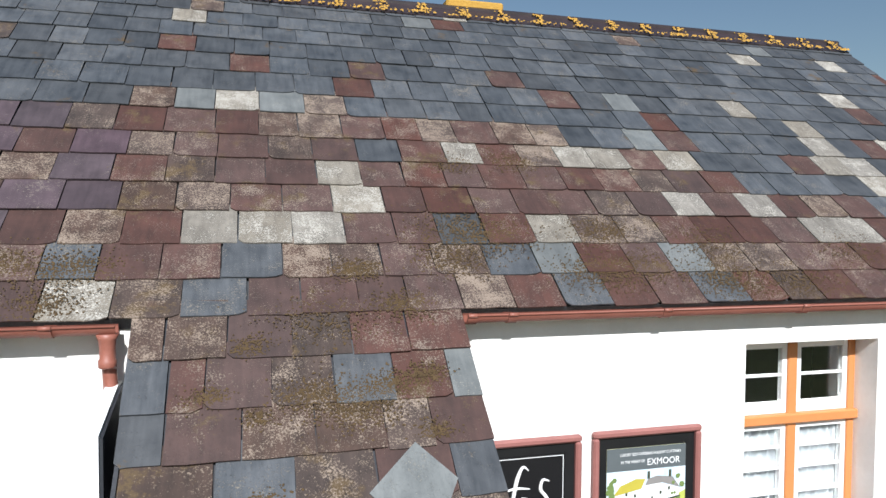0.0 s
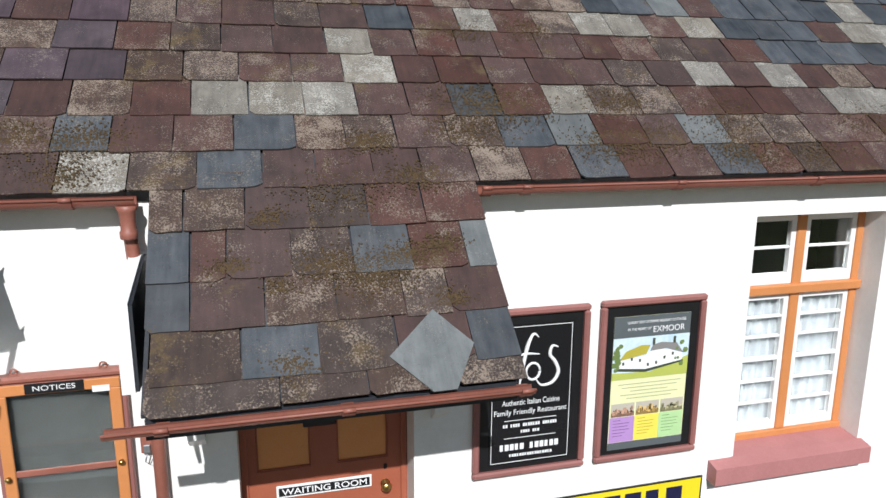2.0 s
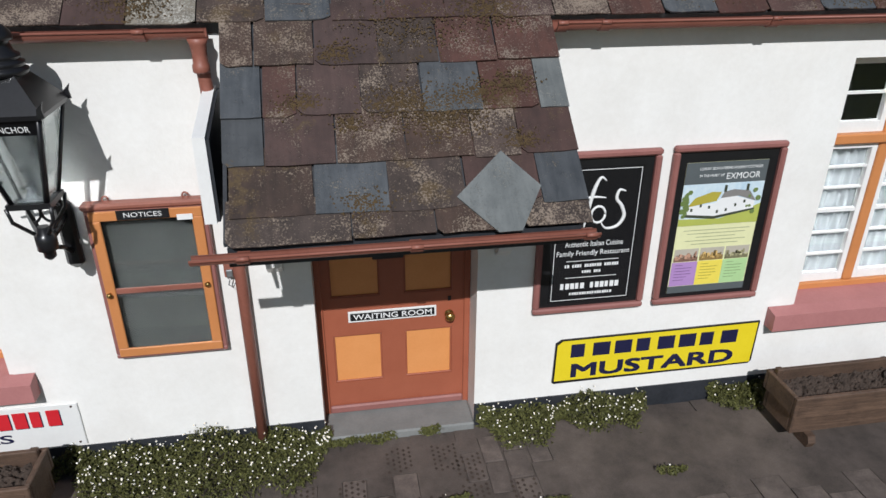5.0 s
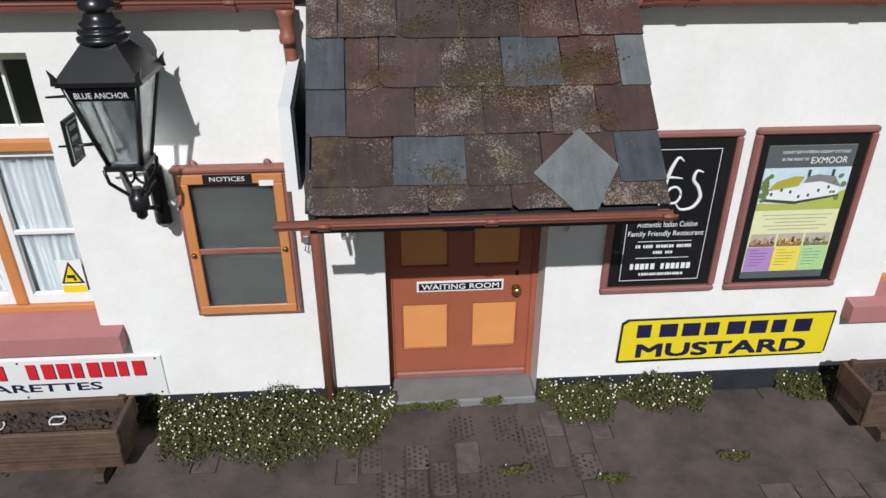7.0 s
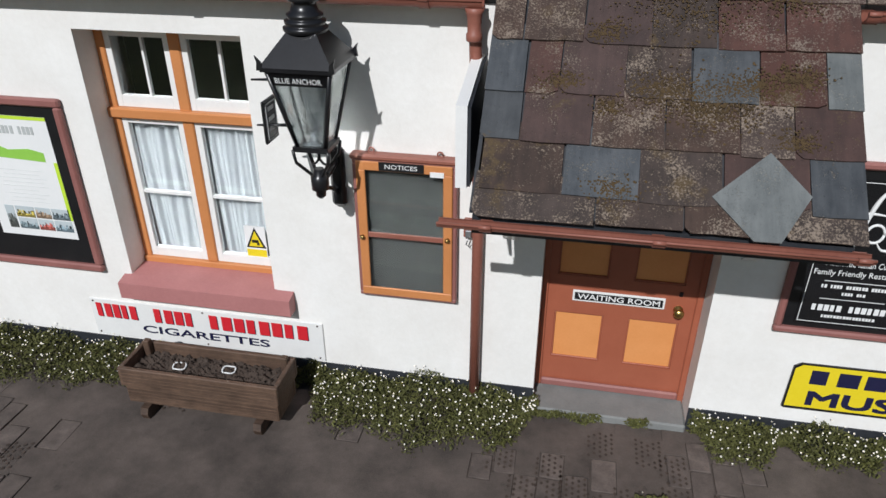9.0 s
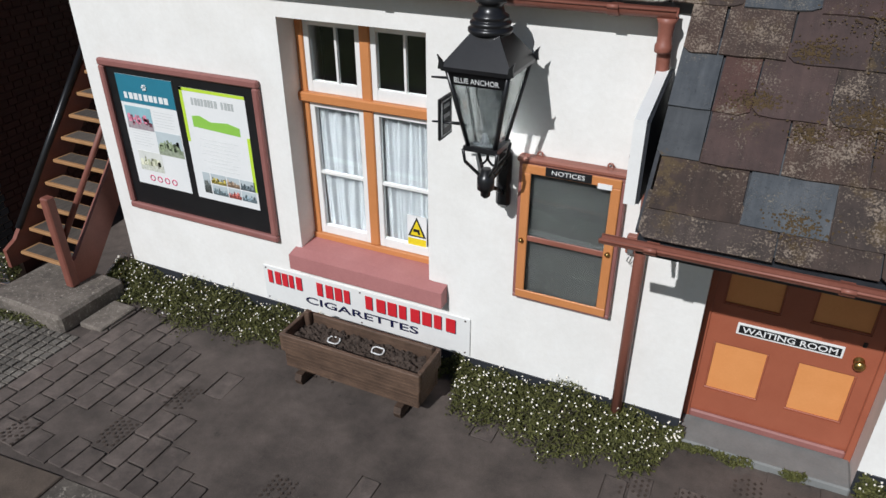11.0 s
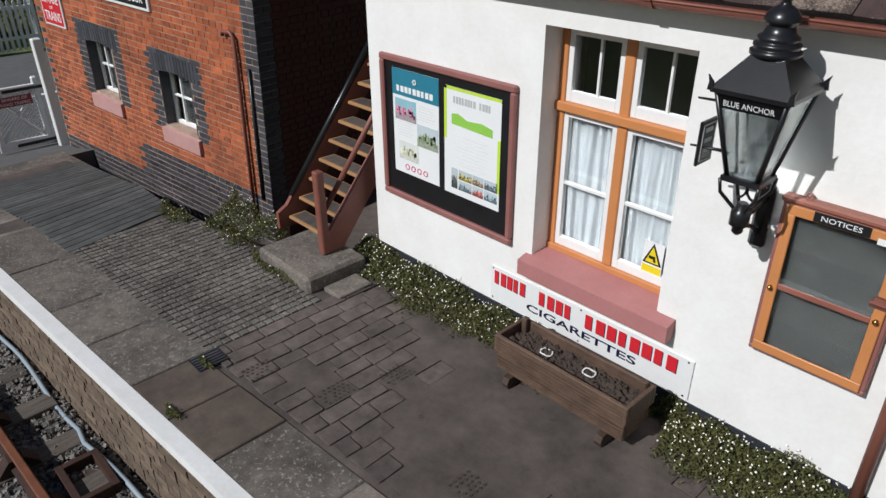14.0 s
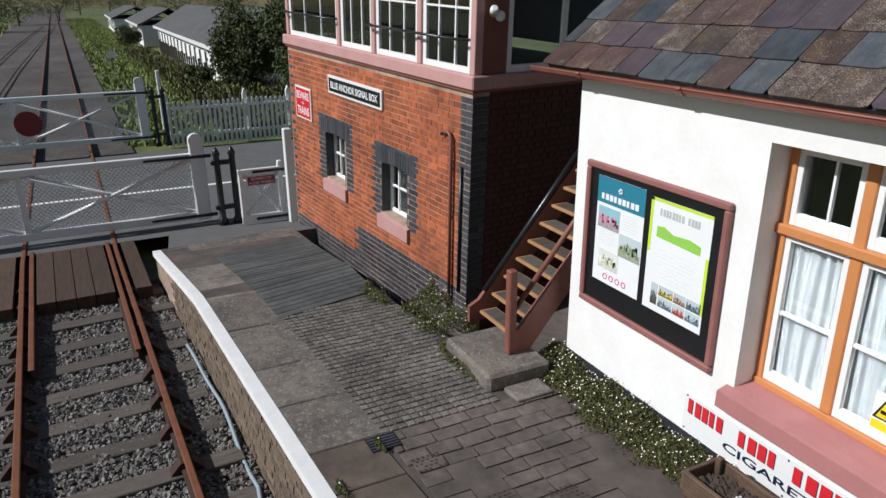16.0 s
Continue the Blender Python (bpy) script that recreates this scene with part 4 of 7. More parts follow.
def platform_lamp():
    L = thing("wall_lamp", (LX, 0, 1.70), "black cast iron station lantern on a wall bracket", "lamp")
    zt, zb, a, b = 2.625, 2.145, 0.183, 0.085

    def ring(bm, h, z, sub=None):
        return [bm.verts.new((LX + sx * h, LY + sy * h, z)) for sx, sy in ((-1, -1), (1, -1), (1, 1), (-1, 1))]
    # corner bars
    for sx, sy in ((-1, -1), (1, -1), (1, 1), (-1, 1)):
        bm = bmesh.new()
        tube(bm, [(LX + sx * b, LY + sy * b, zb), (LX + sx * a, LY + sy * a, zt)], 0.016, 4)
        part("corner_bar", bm, M["black"], L)
    for h0, h1, z0, z1 in ((a + 0.025, a + 0.03, zt - 0.005, zt + 0.02), (b + 0.025, b + 0.025, zb - 0.02, zb + 0.01)):
        bm = bmesh.new()
        A, C = ring(bm, h0, z0), ring(bm, h1, z1)
        for k in range(4):
            bm.faces.new((A[k], A[(k + 1) % 4], C[(k + 1) % 4], C[k]))
        bm.faces.new(A[::-1])
        bm.faces.new(C)
        part("rim", bm, M["black"], L)
    # roof of the lantern
    bm = bmesh.new()
    A, C = ring(bm, a + 0.03, zt + 0.02), ring(bm, 0.085, zt + 0.19)
    for k in range(4):
        bm.faces.new((A[k], A[(k + 1) % 4], C[(k + 1) % 4], C[k]))
    bm.faces.new(C)
    part("lantern_roof", bm, M["black"], L)
    bm = bmesh.new()
    lathe(bm, (LX, LY, zt + 0.18), [(k * 1.04, 0.97 * z) for k, z in ((0.112, 0), (0.122, 0.012), (0.122, 0.03), (0.108, 0.036), (0.104, 0.042), (0.112, 0.052), (0.112, 0.066), (0.096, 0.072), (0.092, 0.078), (0.100, 0.088), (0.098, 0.102), (0.076, 0.116), (0.066, 0.15), (0.066, 0.165), (0.084, 0.172), (0.086, 0.185), (0.078, 0.212), (0.056, 0.24), (0.026, 0.258), (0.022, 0.275), (0.036, 0.292), (0.040, 0.308), (0.028, 0.33), (0.016, 0.35), (0.012, 0.40), (0.003, 0.43))], 28)
    part("chimney_cap", bm, M["black"], L)
    for sx, sy in ((-1, -1), (1, -1), (1, 1), (-1, 1)):
        bm = bmesh.new()
        x, y = LX + sx * (a + 0.025), LY + sy * (a + 0.025)
        prism(bm, [(x - 0.018, zt + 0.005), (x + 0.018, zt + 0.005), (x + 0.012, zt + 0.05), (x + 0.022 * sx, zt + 0.085), (x - 0.012, zt + 0.05)], y - 0.006, y + 0.006)
        part("corner_crest", bm, M["black"], L)
    # glass sides, with a painted fascia at the front
    for k, (p, q2) in enumerate((((-1, -1), (1, -1)), ((1, -1), (1, 1)), ((1, 1), (-1, 1)), ((-1, 1), (-1, -1)))):
        bm = bmesh.new()
        vs = [bm.verts.new((LX + s[0] * h, LY + s[1] * h, z)) for s, h, z in ((p, b, zb + 0.01), (q2, b, zb + 0.01), (q2, a, zt), (p, a, zt))]
        bm.faces.new(vs)
        bmesh.ops.solidify(bm, geom=bm.faces[:], thickness=0.003)
        bmesh.ops.recalc_face_normals(bm, faces=bm.faces[:])
        g = part("glass_pane", bm, M["glass"], L, "clear lantern glass")
        g.visible_shadow = False
    tl = math.atan2(a - b, zt - zb)
    tilt = Matrix.Translation((LX, LY - a, zt)) @ Matrix.Rotation(tl, 4, "X")
    f = bmesh.new()
    vs = [f.verts.new(v) for v in ((-0.168, -0.008, -0.085), (0.168, -0.008, -0.085), (0.192, -0.008, 0.0), (-0.192, -0.008, 0.0))]
    f.faces.new(vs)
    bmesh.ops.solidify(f, geom=f.faces[:], thickness=0.005)
    f.transform(tilt)
    fa = part("name_fascia", f, M["black"], L)
    words("BLUE ANCHOR", 0.0, -0.05, 0.032, -0.016, M["paper"], fa, width=0.27, m=tilt)
    # burner inside
    bm = bmesh.new()
    lathe(bm, (LX, LY, zb), [(0.075, 0.01), (0.075, 0.018), (0.03, 0.024), (0.028, 0.05), (0.016, 0.06), (0.016, 0.09)], 14)
    part("lamp_fitting", bm, M["lead"], L)
    # cradle and bracket
    for sx, sy in ((-1, -1), (1, -1), (1, 1), (-1, 1)):
        bm = bmesh.new()
        tube(bm, [(LX + sx * 0.11, LY + sy * 0.11, zb - 0.01), (LX + sx * 0.10, LY + sy * 0.10, zb - 0.09), (LX + sx * 0.035, LY + sy * 0.035, zb - 0.19)], 0.011, 6)
        part("cradle_arm", bm, M["black"], L)
    bm = bmesh.new()
    lathe(bm, (LX, LY, zb - 0.36), [(0.012, 0), (0.032, 0.02), (0.032, 0.06), (0.055, 0.065), (0.055, 0.15), (0.04, 0.16), (0.03, 0.20)], 14)
    part("socket", bm, M["black"], L)
    bm = bmesh.new()
    tube(bm, [(LX, LY + 0.04, zb - 0.26), (LX, LY + 0.2, zb - 0.25), (LX, -0.03, zb - 0.22)], 0.022, 8)
    tube(bm, [(LX, LY + 0.06, zb - 0.31), (LX, LY + 0.2, zb - 0.38), (LX, -0.04, zb - 0.47)], 0.014, 8)
    part("bracket_arm", bm, M["black"], L)
    part("wall_plate", B(LX - 0.05, LX + 0.05, -0.06, 0.0, zb - 0.56, zb - 0.14, 0.02), M["black"], L)
    bm = bmesh.new()
    tube(bm, [(LX, -0.05, zb - 0.14), (LX, -0.08, zb - 0.04), (LX, -0.16, zb - 0.04), (LX + 0.02, -0.22, zb - 0.12)], 0.012, 6)
    part("scroll", bm, M["black"], L)
    for sx in (-1, 1):
        bm = bmesh.new()
        tube(bm, [(LX + sx * (0.055 + 0.055 * math.cos(a)), LY + 0.02, zb - 0.085 + 0.06 * math.sin(a)) for a in (0.6 + k * 0.5 for k in range(9))], 0.008, 6)
        part("scroll_ring", bm, M["black"], L)
    # side enamel plate on two prongs
    px = LX - 0.26
    part("side_plate", B(px - 0.010, px + 0.010, LY - 0.13, LY + 0.04, zb + 0.02, zb + 0.28, 0.006), M["black"], L, "small black enamel plate beside the lantern")
    part("side_plate_rule", frame_bars_x(px + 0.011, LY - 0.115, LY + 0.025, zb + 0.04, zb + 0.26), M["paper"], L)
    for z in (zb + 0.13, zb + 0.40):
        bm = bmesh.new()
        tube(bm, [(px - 0.06, LY - 0.10, z), (px + 0.16, LY - 0.06, z)], [0.006, 0.012], 6)
        part("prong", bm, M["black"], L)
    return L


def frame_bars_x(x, y0, y1, z0, z1, w=0.008):
    bm = bmesh.new()
    box(bm, x, x + 0.002, y0, y1, z1 - w, z1)
    box(bm, x, x + 0.002, y0, y1, z0, z0 + w)
    box(bm, x, x + 0.002, y0, y0 + w, z0, z1)
    box(bm, x, x + 0.002, y1 - w, y1, z0, z1)
    for i in range(3):
        box(bm, x, x + 0.002, y0 + 0.03, y1 - 0.03, z0 + 0.05 + 0.06 * i, z0 + 0.075 + 0.06 * i)
    return bm


platform_lamp()


# ---- timber planters ----
def planter(x0, x1, y0, y1, label):
    p = thing("planter", ((x0 + x1) / 2, (y0 + y1) / 2, 0), label, "planter", group="timber planters by the wall")
    z0, z1 = 0.10, 0.43
    h = (z1 - z0) / 2
    for i in range(2):
        t = 0.02 * (1 - i)
        a, b = z0 + i * h, z0 + (i + 1) * h - 0.006
        part("front_board", B(x0 + t, x1 - t, y0 + t, y0 + t + 0.035, a, b, 0.006), M["wood"], p)
        part("back_board", B(x0 + t, x1 - t, y1 - 0.035 - t, y1 - t, a, b, 0.006), M["wood"], p)
        for xa in (x0 + t, x1 - 0.035 - t):
            part("end_board", B(xa, xa + 0.035, y0 + 0.036 + t, y1 - 0.036 - t, a, b, 0.006), M["wood"], p)
    for xa in (x0 + 0.037, x1 - 0.087):
        part("corner_post", B(xa, xa + 0.05, y1 - 0.087, y1 - 0.037, z0, z1 + 0.035, 0.006), M["wood"], p)
    # ribs cut into the boards
    bm = bmesh.new()
    for i in range(10):
        z = z0 + 0.02 + i * 0.030
        box(bm, x0 + 0.03, x1 - 0.03, y0 - 0.003 + (0.02 if i < 5 else 0), y0 + 0.03, z, z + 0.016)
    part("rib", bm, M["wood"], p)
    # soil with clods
    bm = bmesh.new()
    n, m2 = 90, 28
    g = [[bm.verts.new((x0 + 0.04 + (x1 - x0 - 0.08) * i / n, y0 + 0.04 + (y1 - y0 - 0.08) * j / m2, z1 - 0.095 + 0.03 * noise.noise((i * 0.2, j * 0.2, x0)) + 0.028 * noise.noise((i * 0.63, j * 0.63, x0)) + 0.012 * noise.noise((i * 1.7, j * 1.7, x0)))) for j in range(m2 + 1)] for i in range(n + 1)]
    for i in range(n):
        for j in range(m2):
            bm.faces.new((g[i][j], g[i + 1][j], g[i + 1][j + 1], g[i][j + 1]))
    part("soil", bm, M["soil"], p, "dry crumbly brown soil")
    for xa in (x0 + 0.14, x1 - 0.20):
        for ya in (y0 - 0.03, y1 - 0.10):
            bm = bmesh.new()
            prism(bm, [(ya, 0.0), (ya + 0.13, 0.0), (ya + 0.13, z0), (ya + 0.0, z0), (ya - 0.02, 0.05)], xa, xa + 0.06, axis="x")
            part("foot", bm, M["wood"], p)
    return p


def frame_bars_z(x0, x1, y0, y1, z0, z1, w=0.05):
    bm = bmesh.new()
    box(bm, x0, x1, y0, y0 + w, z0, z1, 0.004)
    box(bm, x0, x1, y1 - w, y1, z0, z1, 0.004)
    box(bm, x0, x0 + w, y0 + w, y1 - w, z0, z1, 0.004)
    box(bm, x1 - w, x1, y0 + w, y1 - w, z0, z1, 0.004)
    return bm


planter(-3.51, -2.28, -0.65, -0.28, "dark brown timber planter with bare soil below the sign")
planter(2.79, 4.06, -0.635, -0.25, "dark brown timber planter with bare soil under the window")
for x, y in ((-3.13, -0.46), (-2.75, -0.43)):
    c = thing("plant_ring", (x, y, 0.335), "small white plastic plant ring on the planter soil", "ring", group="plant rings")
    bm = bmesh.new()
    tube(bm, [(x + 0.05 * math.cos(a), y + 0.045 * math.sin(a), 0.352 + 0.006 * math.sin(3 * a)) for a in (k * 0.37 for k in range(18))], 0.006, 6)
    part("ring", bm, M["paper"], c)
c = thing("round_stone", (3.82, -0.40, 0.335), "flat pale stone lying on the planter soil", "stone")
bm = bmesh.new()
lathe(bm, (3.82, -0.40, 0.335), [(0.09, 0), (0.11, 0.015), (0.10, 0.03), (0.06, 0.038)], 14)
bm.transform(Matrix.Translation((3.82, -0.40, 0)) @ Matrix.Diagonal((1.2, 0.7, 1, 1)) @ Matrix.Translation((-3.82, 0.40, 0)))
part("stone", bm, M["concrete"], c)


# ---- gutters and pipes ----
def half_round(bm, pts, r, n=10, t=0.006):
    """An open half-round gutter along points."""
    outs, ins = [], []
    for p in pts:
        p = Vector(p)
        outs.append([bm.verts.new(p + Vector((0, r * math.cos(a), r * math.sin(a)))) for a in (math.pi + math.pi * k / n for k in range(n + 1))])
        ins.append([bm.verts.new(p + Vector((0, (r - t) * math.cos(a), (r - t) * math.sin(a)))) for a in (math.pi + math.pi * k / n for k in range(n + 1))])
    for A, C, f in ((outs[0], outs[1], 1), (ins[0], ins[1], -1)):
        for k in range(n):
            q = (A[k], C[k], C[k + 1], A[k + 1])
            bm.faces.new(q if f > 0 else q[::-1]).smooth = True
    for k in (0, n):
        bm.faces.new((outs[0][k], ins[0][k], ins[1][k], outs[1][k]))
    for o, i in ((outs[0], ins[0]), (outs[1], ins[1])):
        for k in range(n):
            bm.faces.new((o[k], o[k + 1], i[k + 1], i[k]))
    return bm


def gutter(x0, x1, y, z, joints, label, r=0.052):
    g = thing("gutter", ((x0 + x1) / 2, y, z), label, "gutter")
    part("channel", half_round(bmesh.new(), [(x0, y, z), (x1, y, z)], r), M["gutter"], g)
    bm = bmesh.new()
    tube(bm, [(x0, y - r, z), (x1, y - r, z)], 0.008, 6)
    part("rolled_lip", bm, M["gutter"], g)
    for x in joints:
        part("joint", half_round(bmesh.new(), [(x - 0.03, y, z + 0.002), (x + 0.03, y, z + 0.002)], r + 0.009, t=0.012), M["gutter"], g)
        bm = bmesh.new()
        tube(bm, [(x - 0.03, y - r - 0.006, z), (x + 0.03, y - r - 0.006, z)], 0.013, 6)
        part("clip", bm, M["gutter"], g)
    return g


gutter(0.99, RR + 0.02, -0.138, 2.968, (1.0, 1.26, 2.33, 3.42, 4.9, 6.2), "red-brown painted half-round gutter under the slates")
gutter(RL - 0.06, -0.97, -0.138, 2.968, (-5.6, -4.4, -2.8, -1.3), "red-brown painted half-round gutter under the slates")
gutter(-1.045, 0.975, -1.06, 2.06, (-0.80, 0.03, 0.925), "red-brown painted half-round gutter on the porch eaves", 0.036)
dp = thing("downpipe", (-1.0, -0.07, 0), "red-brown painted cast iron downpipe on the wall", "pipe")
bm = bmesh.new()
tube(bm, [(-1.018, -0.130, 2.91), (-1.016, -0.110, 2.80), (-1.012, -0.085, 2.62), (-1.005, -0.07, 2.45), (-0.975, -0.06, 1.6), (-0.975, -0.06, 0.06)], 0.038, 14)
part("pipe", bm, M["gutter"], dp)
bm = bmesh.new()
lathe(bm, (-1.018, -0.132, 2.80), [(0.041, -0.06), (0.047, -0.052), (0.047, -0.02), (0.040, -0.01), (0.040, 0.04), (0.046, 0.09), (0.060, 0.125)], 16)
part("outlet", bm, M["gutter"], dp)
bm = bmesh.new()
lathe(bm, (-0.975, -0.06, 1.93), [(0.040, 0), (0.045, 0.008), (0.045, 0.05), (0.040, 0.06)], 16)
box(bm, -1.04, -0.91, -0.02, 0.0, 1.945, 1.975)
part("collar", bm, M["gutter"], dp)
struct("trim", B(X0, -0.98, -0.022, 0.0, 2.90, 2.98), M["gutter"], "red-brown fascia board behind the gutter", "fascia")
struct("trim", B(0.96, X1, -0.022, 0.0, 2.90, 2.98), M["gutter"], "red-brown fascia board behind the gutter", "fascia")
wb = thing("wall_bracket", (-1.12, 0, 2.0), "small red-brown iron bracket beside the porch", "bracket")
bm = bmesh.new()
prism(bm, [(-0.02, 2.02), (-0.10, 2.06), (-0.12, 2.12), (-0.09, 2.16), (-0.02, 2.14)], -1.12, -1.06, axis="x")
part("casting", bm, M["gutter"], wb)

# ---- porch ----
pc = thing("porch_roof", (0.03, 0, 2.1), "slate covered lean-to porch roof over the door", "porch")
bm = bmesh.new()
q = [bm.verts.new(on_porch(x, s, h)) for h in (-0.06, -0.012) for x, s in ((-0.86, -1.27), (0.91, -1.27), (0.94, 0.05), (-0.86, 0.05))]
for k in ((3, 2, 1, 0), (4, 5, 6, 7), (0, 1, 5, 4), (1, 2, 6, 5), (2, 3, 7, 6), (3, 0, 4, 7)):
    bm.faces.new([q[i] for i in k])
part("deck", bm, M["plinth"], pc)
bm = bmesh.new()
prism(bm, [(-0.62, 2.045), (-0.62, 2.515), (-0.10, 2.64), (0.0, 2.64), (0.0, 2.045)], -1.035, -0.972, axis="x")
part("bargeboard", bm, M["white"], pc, "white painted side board")
# near-black sheets added to darken the gap between side board and slates
bm = bmesh.new()
prism(bm, [(-0.605, 2.05), (-0.605, 2.50), (-0.10, 2.625), (-0.002, 2.625), (-0.002, 2.05)], -0.970, -0.955, axis="x")
prism(bm, [(-0.93, 2.05), (-0.93, 2.07), (-0.002, 2.93), (-0.002, 2.05)], -0.905, -0.885, axis="x")
part("side_cheek", bm, M["plinth"], pc, "near-black boards added for the shaded gap beside the slates")
bm = bmesh.new()
prism(bm, [(-0.55, 2.06), (-0.55, 2.38), (0.0, 2.85), (0.0, 2.06)], 0.84, 0.90, axis="x")
part("bargeboard", bm, M["white"], pc)
part("fascia", B(-0.88, 0.91, -0.995, -0.965, 1.97, 2.07), M["plinth"], pc)
for x in (-0.76, 0.75):
    bm = bmesh.new()
    prism(bm, [(0.0, 1.42), (-0.10, 1.50), (-0.12, 1.62), (-0.40, 1.90), (-0.95, 1.95), (-0.95, 2.03), (0.0, 2.03)], x - 0.05, x + 0.05, axis="x")
    part("bracket", bm, M["white"], pc, "white painted timber porch bracket")

# chimney beyond the ridge
ch = thing("chimney", (2.18, 3.75, 5.3), "chimney stack with lichen covered cap behind the ridge", "chimney")
part("stack", B(1.95, 2.45, 3.6, 4.1, 5.2, 5.95), M["oldbrick"], ch)
part("cap", B(1.85, 2.53, 3.5, 4.2, 5.95, 6.05, 0.02), M["lichen"], ch)


# ---- track bed ----
def ty(x, off=0.0):
    """The line of the track; off: metres towards the far side."""
    return -3.73 + TRACK * (max(x, -14.0) + 7.1) + 0.028 * min(0.0, x + 14.0) - off


GAUGE = 1.505
rng = random.Random(7)
bm = bmesh.new()
xs = [12, 0, -6, -12, -13.9]
for a, b in zip(xs, xs[1:]):
    bm.faces.new([bm.verts.new(v) for v in ((a, kerb_y(a) - 0.1, -1.03), (a, -9.5, -1.03), (b, -9.5, -1.03), (b, kerb_y(b) - 0.1, -1.03))])
struct("ballast_bed", bm, M["ballastbed"], "dark stony bed under the sleepers", "ballast")
bm = bmesh.new()
bm.faces.new([bm.verts.new(v) for v in ((-24.0, ty(-24) + 1.2, -0.93), (-24.0, ty(-24) - 7.0, -0.93), (-400, ty(-400) - 8, -0.93), (-400, ty(-400) + 3, -0.93))][::-1])
struct("ballast_bed", bm, M["farbed"], "stony brown railway bed beyond the crossing", "ballast")


def stones(name, n, x0, x1, y0, y1, z, size, label):
    """Many small angular stones in one mesh."""
    r = np.random.RandomState(3)
    base = np.array([(-1, -1, -1), (1, -1, -1), (1, 1, -1), (-1, 1, -1), (-0.7, -0.7, 1), (0.7, -0.7, 1), (0.7, 0.7, 1), (-0.7, 0.7, 1)], float)
    faces = np.array([(0, 3, 2, 1), (4, 5, 6, 7), (0, 1, 5, 4), (1, 2, 6, 5), (2, 3, 7, 6), (3, 0, 4, 7)])
    xs = r.uniform(x0, x1, n)
    ys = r.uniform(y0, y1, n)
    keep = ys < (-2.80 - 0.075 * (-4.8 - xs)) - 0.13
    xs, ys = xs[keep], ys[keep]
    n = len(xs)
    sc = size * r.uniform(0.45, 1.25, (n, 1, 1)) * r.uniform(0.7, 1.2, (n, 1, 3))
    v = (base[None] + r.uniform(-0.35, 0.35, (n, 8, 3))) * sc
    q = r.normal(size=(n, 4))
    q /= np.linalg.norm(q, axis=1)[:, None]
    w, x, y, zq = q.T
    R = np.stack([1 - 2 * (y * y + zq * zq), 2 * (x * y - zq * w), 2 * (x * zq + y * w), 2 * (x * y + zq * w), 1 - 2 * (x * x + zq * zq), 2 * (y * zq - x * w), 2 * (x * zq - y * w), 2 * (y * zq + x * w), 1 - 2 * (x * x + y * y)], -1).reshape(n, 3, 3)
    v = np.einsum("nij,nkj->nki", R, v)
    v += np.stack([xs, ys, z + r.uniform(-0.01, 0.035, n)], -1)[:, None]
    f = (faces[None] + 8 * np.arange(n)[:, None, None]).reshape(-1, 4)
    me = bpy.data.meshes.new(name)
    me.from_pydata(v.reshape(-1, 3).tolist(), [], f.tolist())
    me.materials.append(M["ballast"])
    return tagged(new(name, me), label, "ballast", "", "stuff")


stones("ballast", 16000, -3.2, 8.0, -7.3, -2.9, -1.005, 0.026, "loose grey and brown ballast stones below the platform")
stones("ballast", 54000, -11.95, -3.2, -7.3, -2.9, -1.0, 0.020, "loose grey and brown ballast stones between the sleepers")


def sleeper_mesh():
    bm = bmesh.new()
    box(bm, -0.125, 0.125, -1.28, 1.28, -0.13, 0.0, 0.008)
    me = bpy.data.meshes.new("sleeper")
    bm.to_mesh(me)
    bm.free()
    me.materials.append(M["sleeper"])
    return me


track = thing("railway_track", (-8, ty(-8, 0.75), -0.9), "rusty railway track on weathered timber sleepers", "railway track")
sm = sleeper_mesh()
base = BASE[track.name].inverted()
x = 5.92
while x > -13.0:
    o = new("sleeper", sm)
    o.parent = track
    o.matrix_basis = base @ pose(x + rng.uniform(-0.03, 0.03), ty(x, GAUGE / 2) + rng.uniform(-0.04, 0.04), -0.938 + rng.uniform(-0.012, 0.012), 0, 0, 2.9 + rng.uniform(-1, 1))
    x -= 0.72


def rail(off, x0, x1, z=RAIL_Z, name="rail", steps=1):
    bm = bmesh.new()
    prof = [(-0.065, -0.14), (0.065, -0.14), (0.065, -0.125), (0.012, -0.11), (0.012, -0.04), (0.034, -0.03), (0.034, -0.004), (0.026, 0.0), (-0.026, 0.0), (-0.034, -0.004), (-0.034, -0.03), (-0.012, -0.04), (-0.012, -0.11), (-0.065, -0.125)]
    A = [bm.verts.new((x0, ty(x0, off) + a, z + b)) for a, b in prof]
    C = [bm.verts.new((x1, ty(x1, off) + a, z + b)) for a, b in prof]
    n = len(prof)
    for k in range(n):
        f = bm.faces.new((A[k], C[k], C[(k + 1) % n], A[(k + 1) % n]))
        f.material_index = 1 if k in (5, 6, 7, 8, 9) else 0
    bm.faces.new(A)
    bm.faces.new(C[::-1])
    return part(name, bm, [M["rust"], M["rusttop"]], track, "brown rusted steel rail")


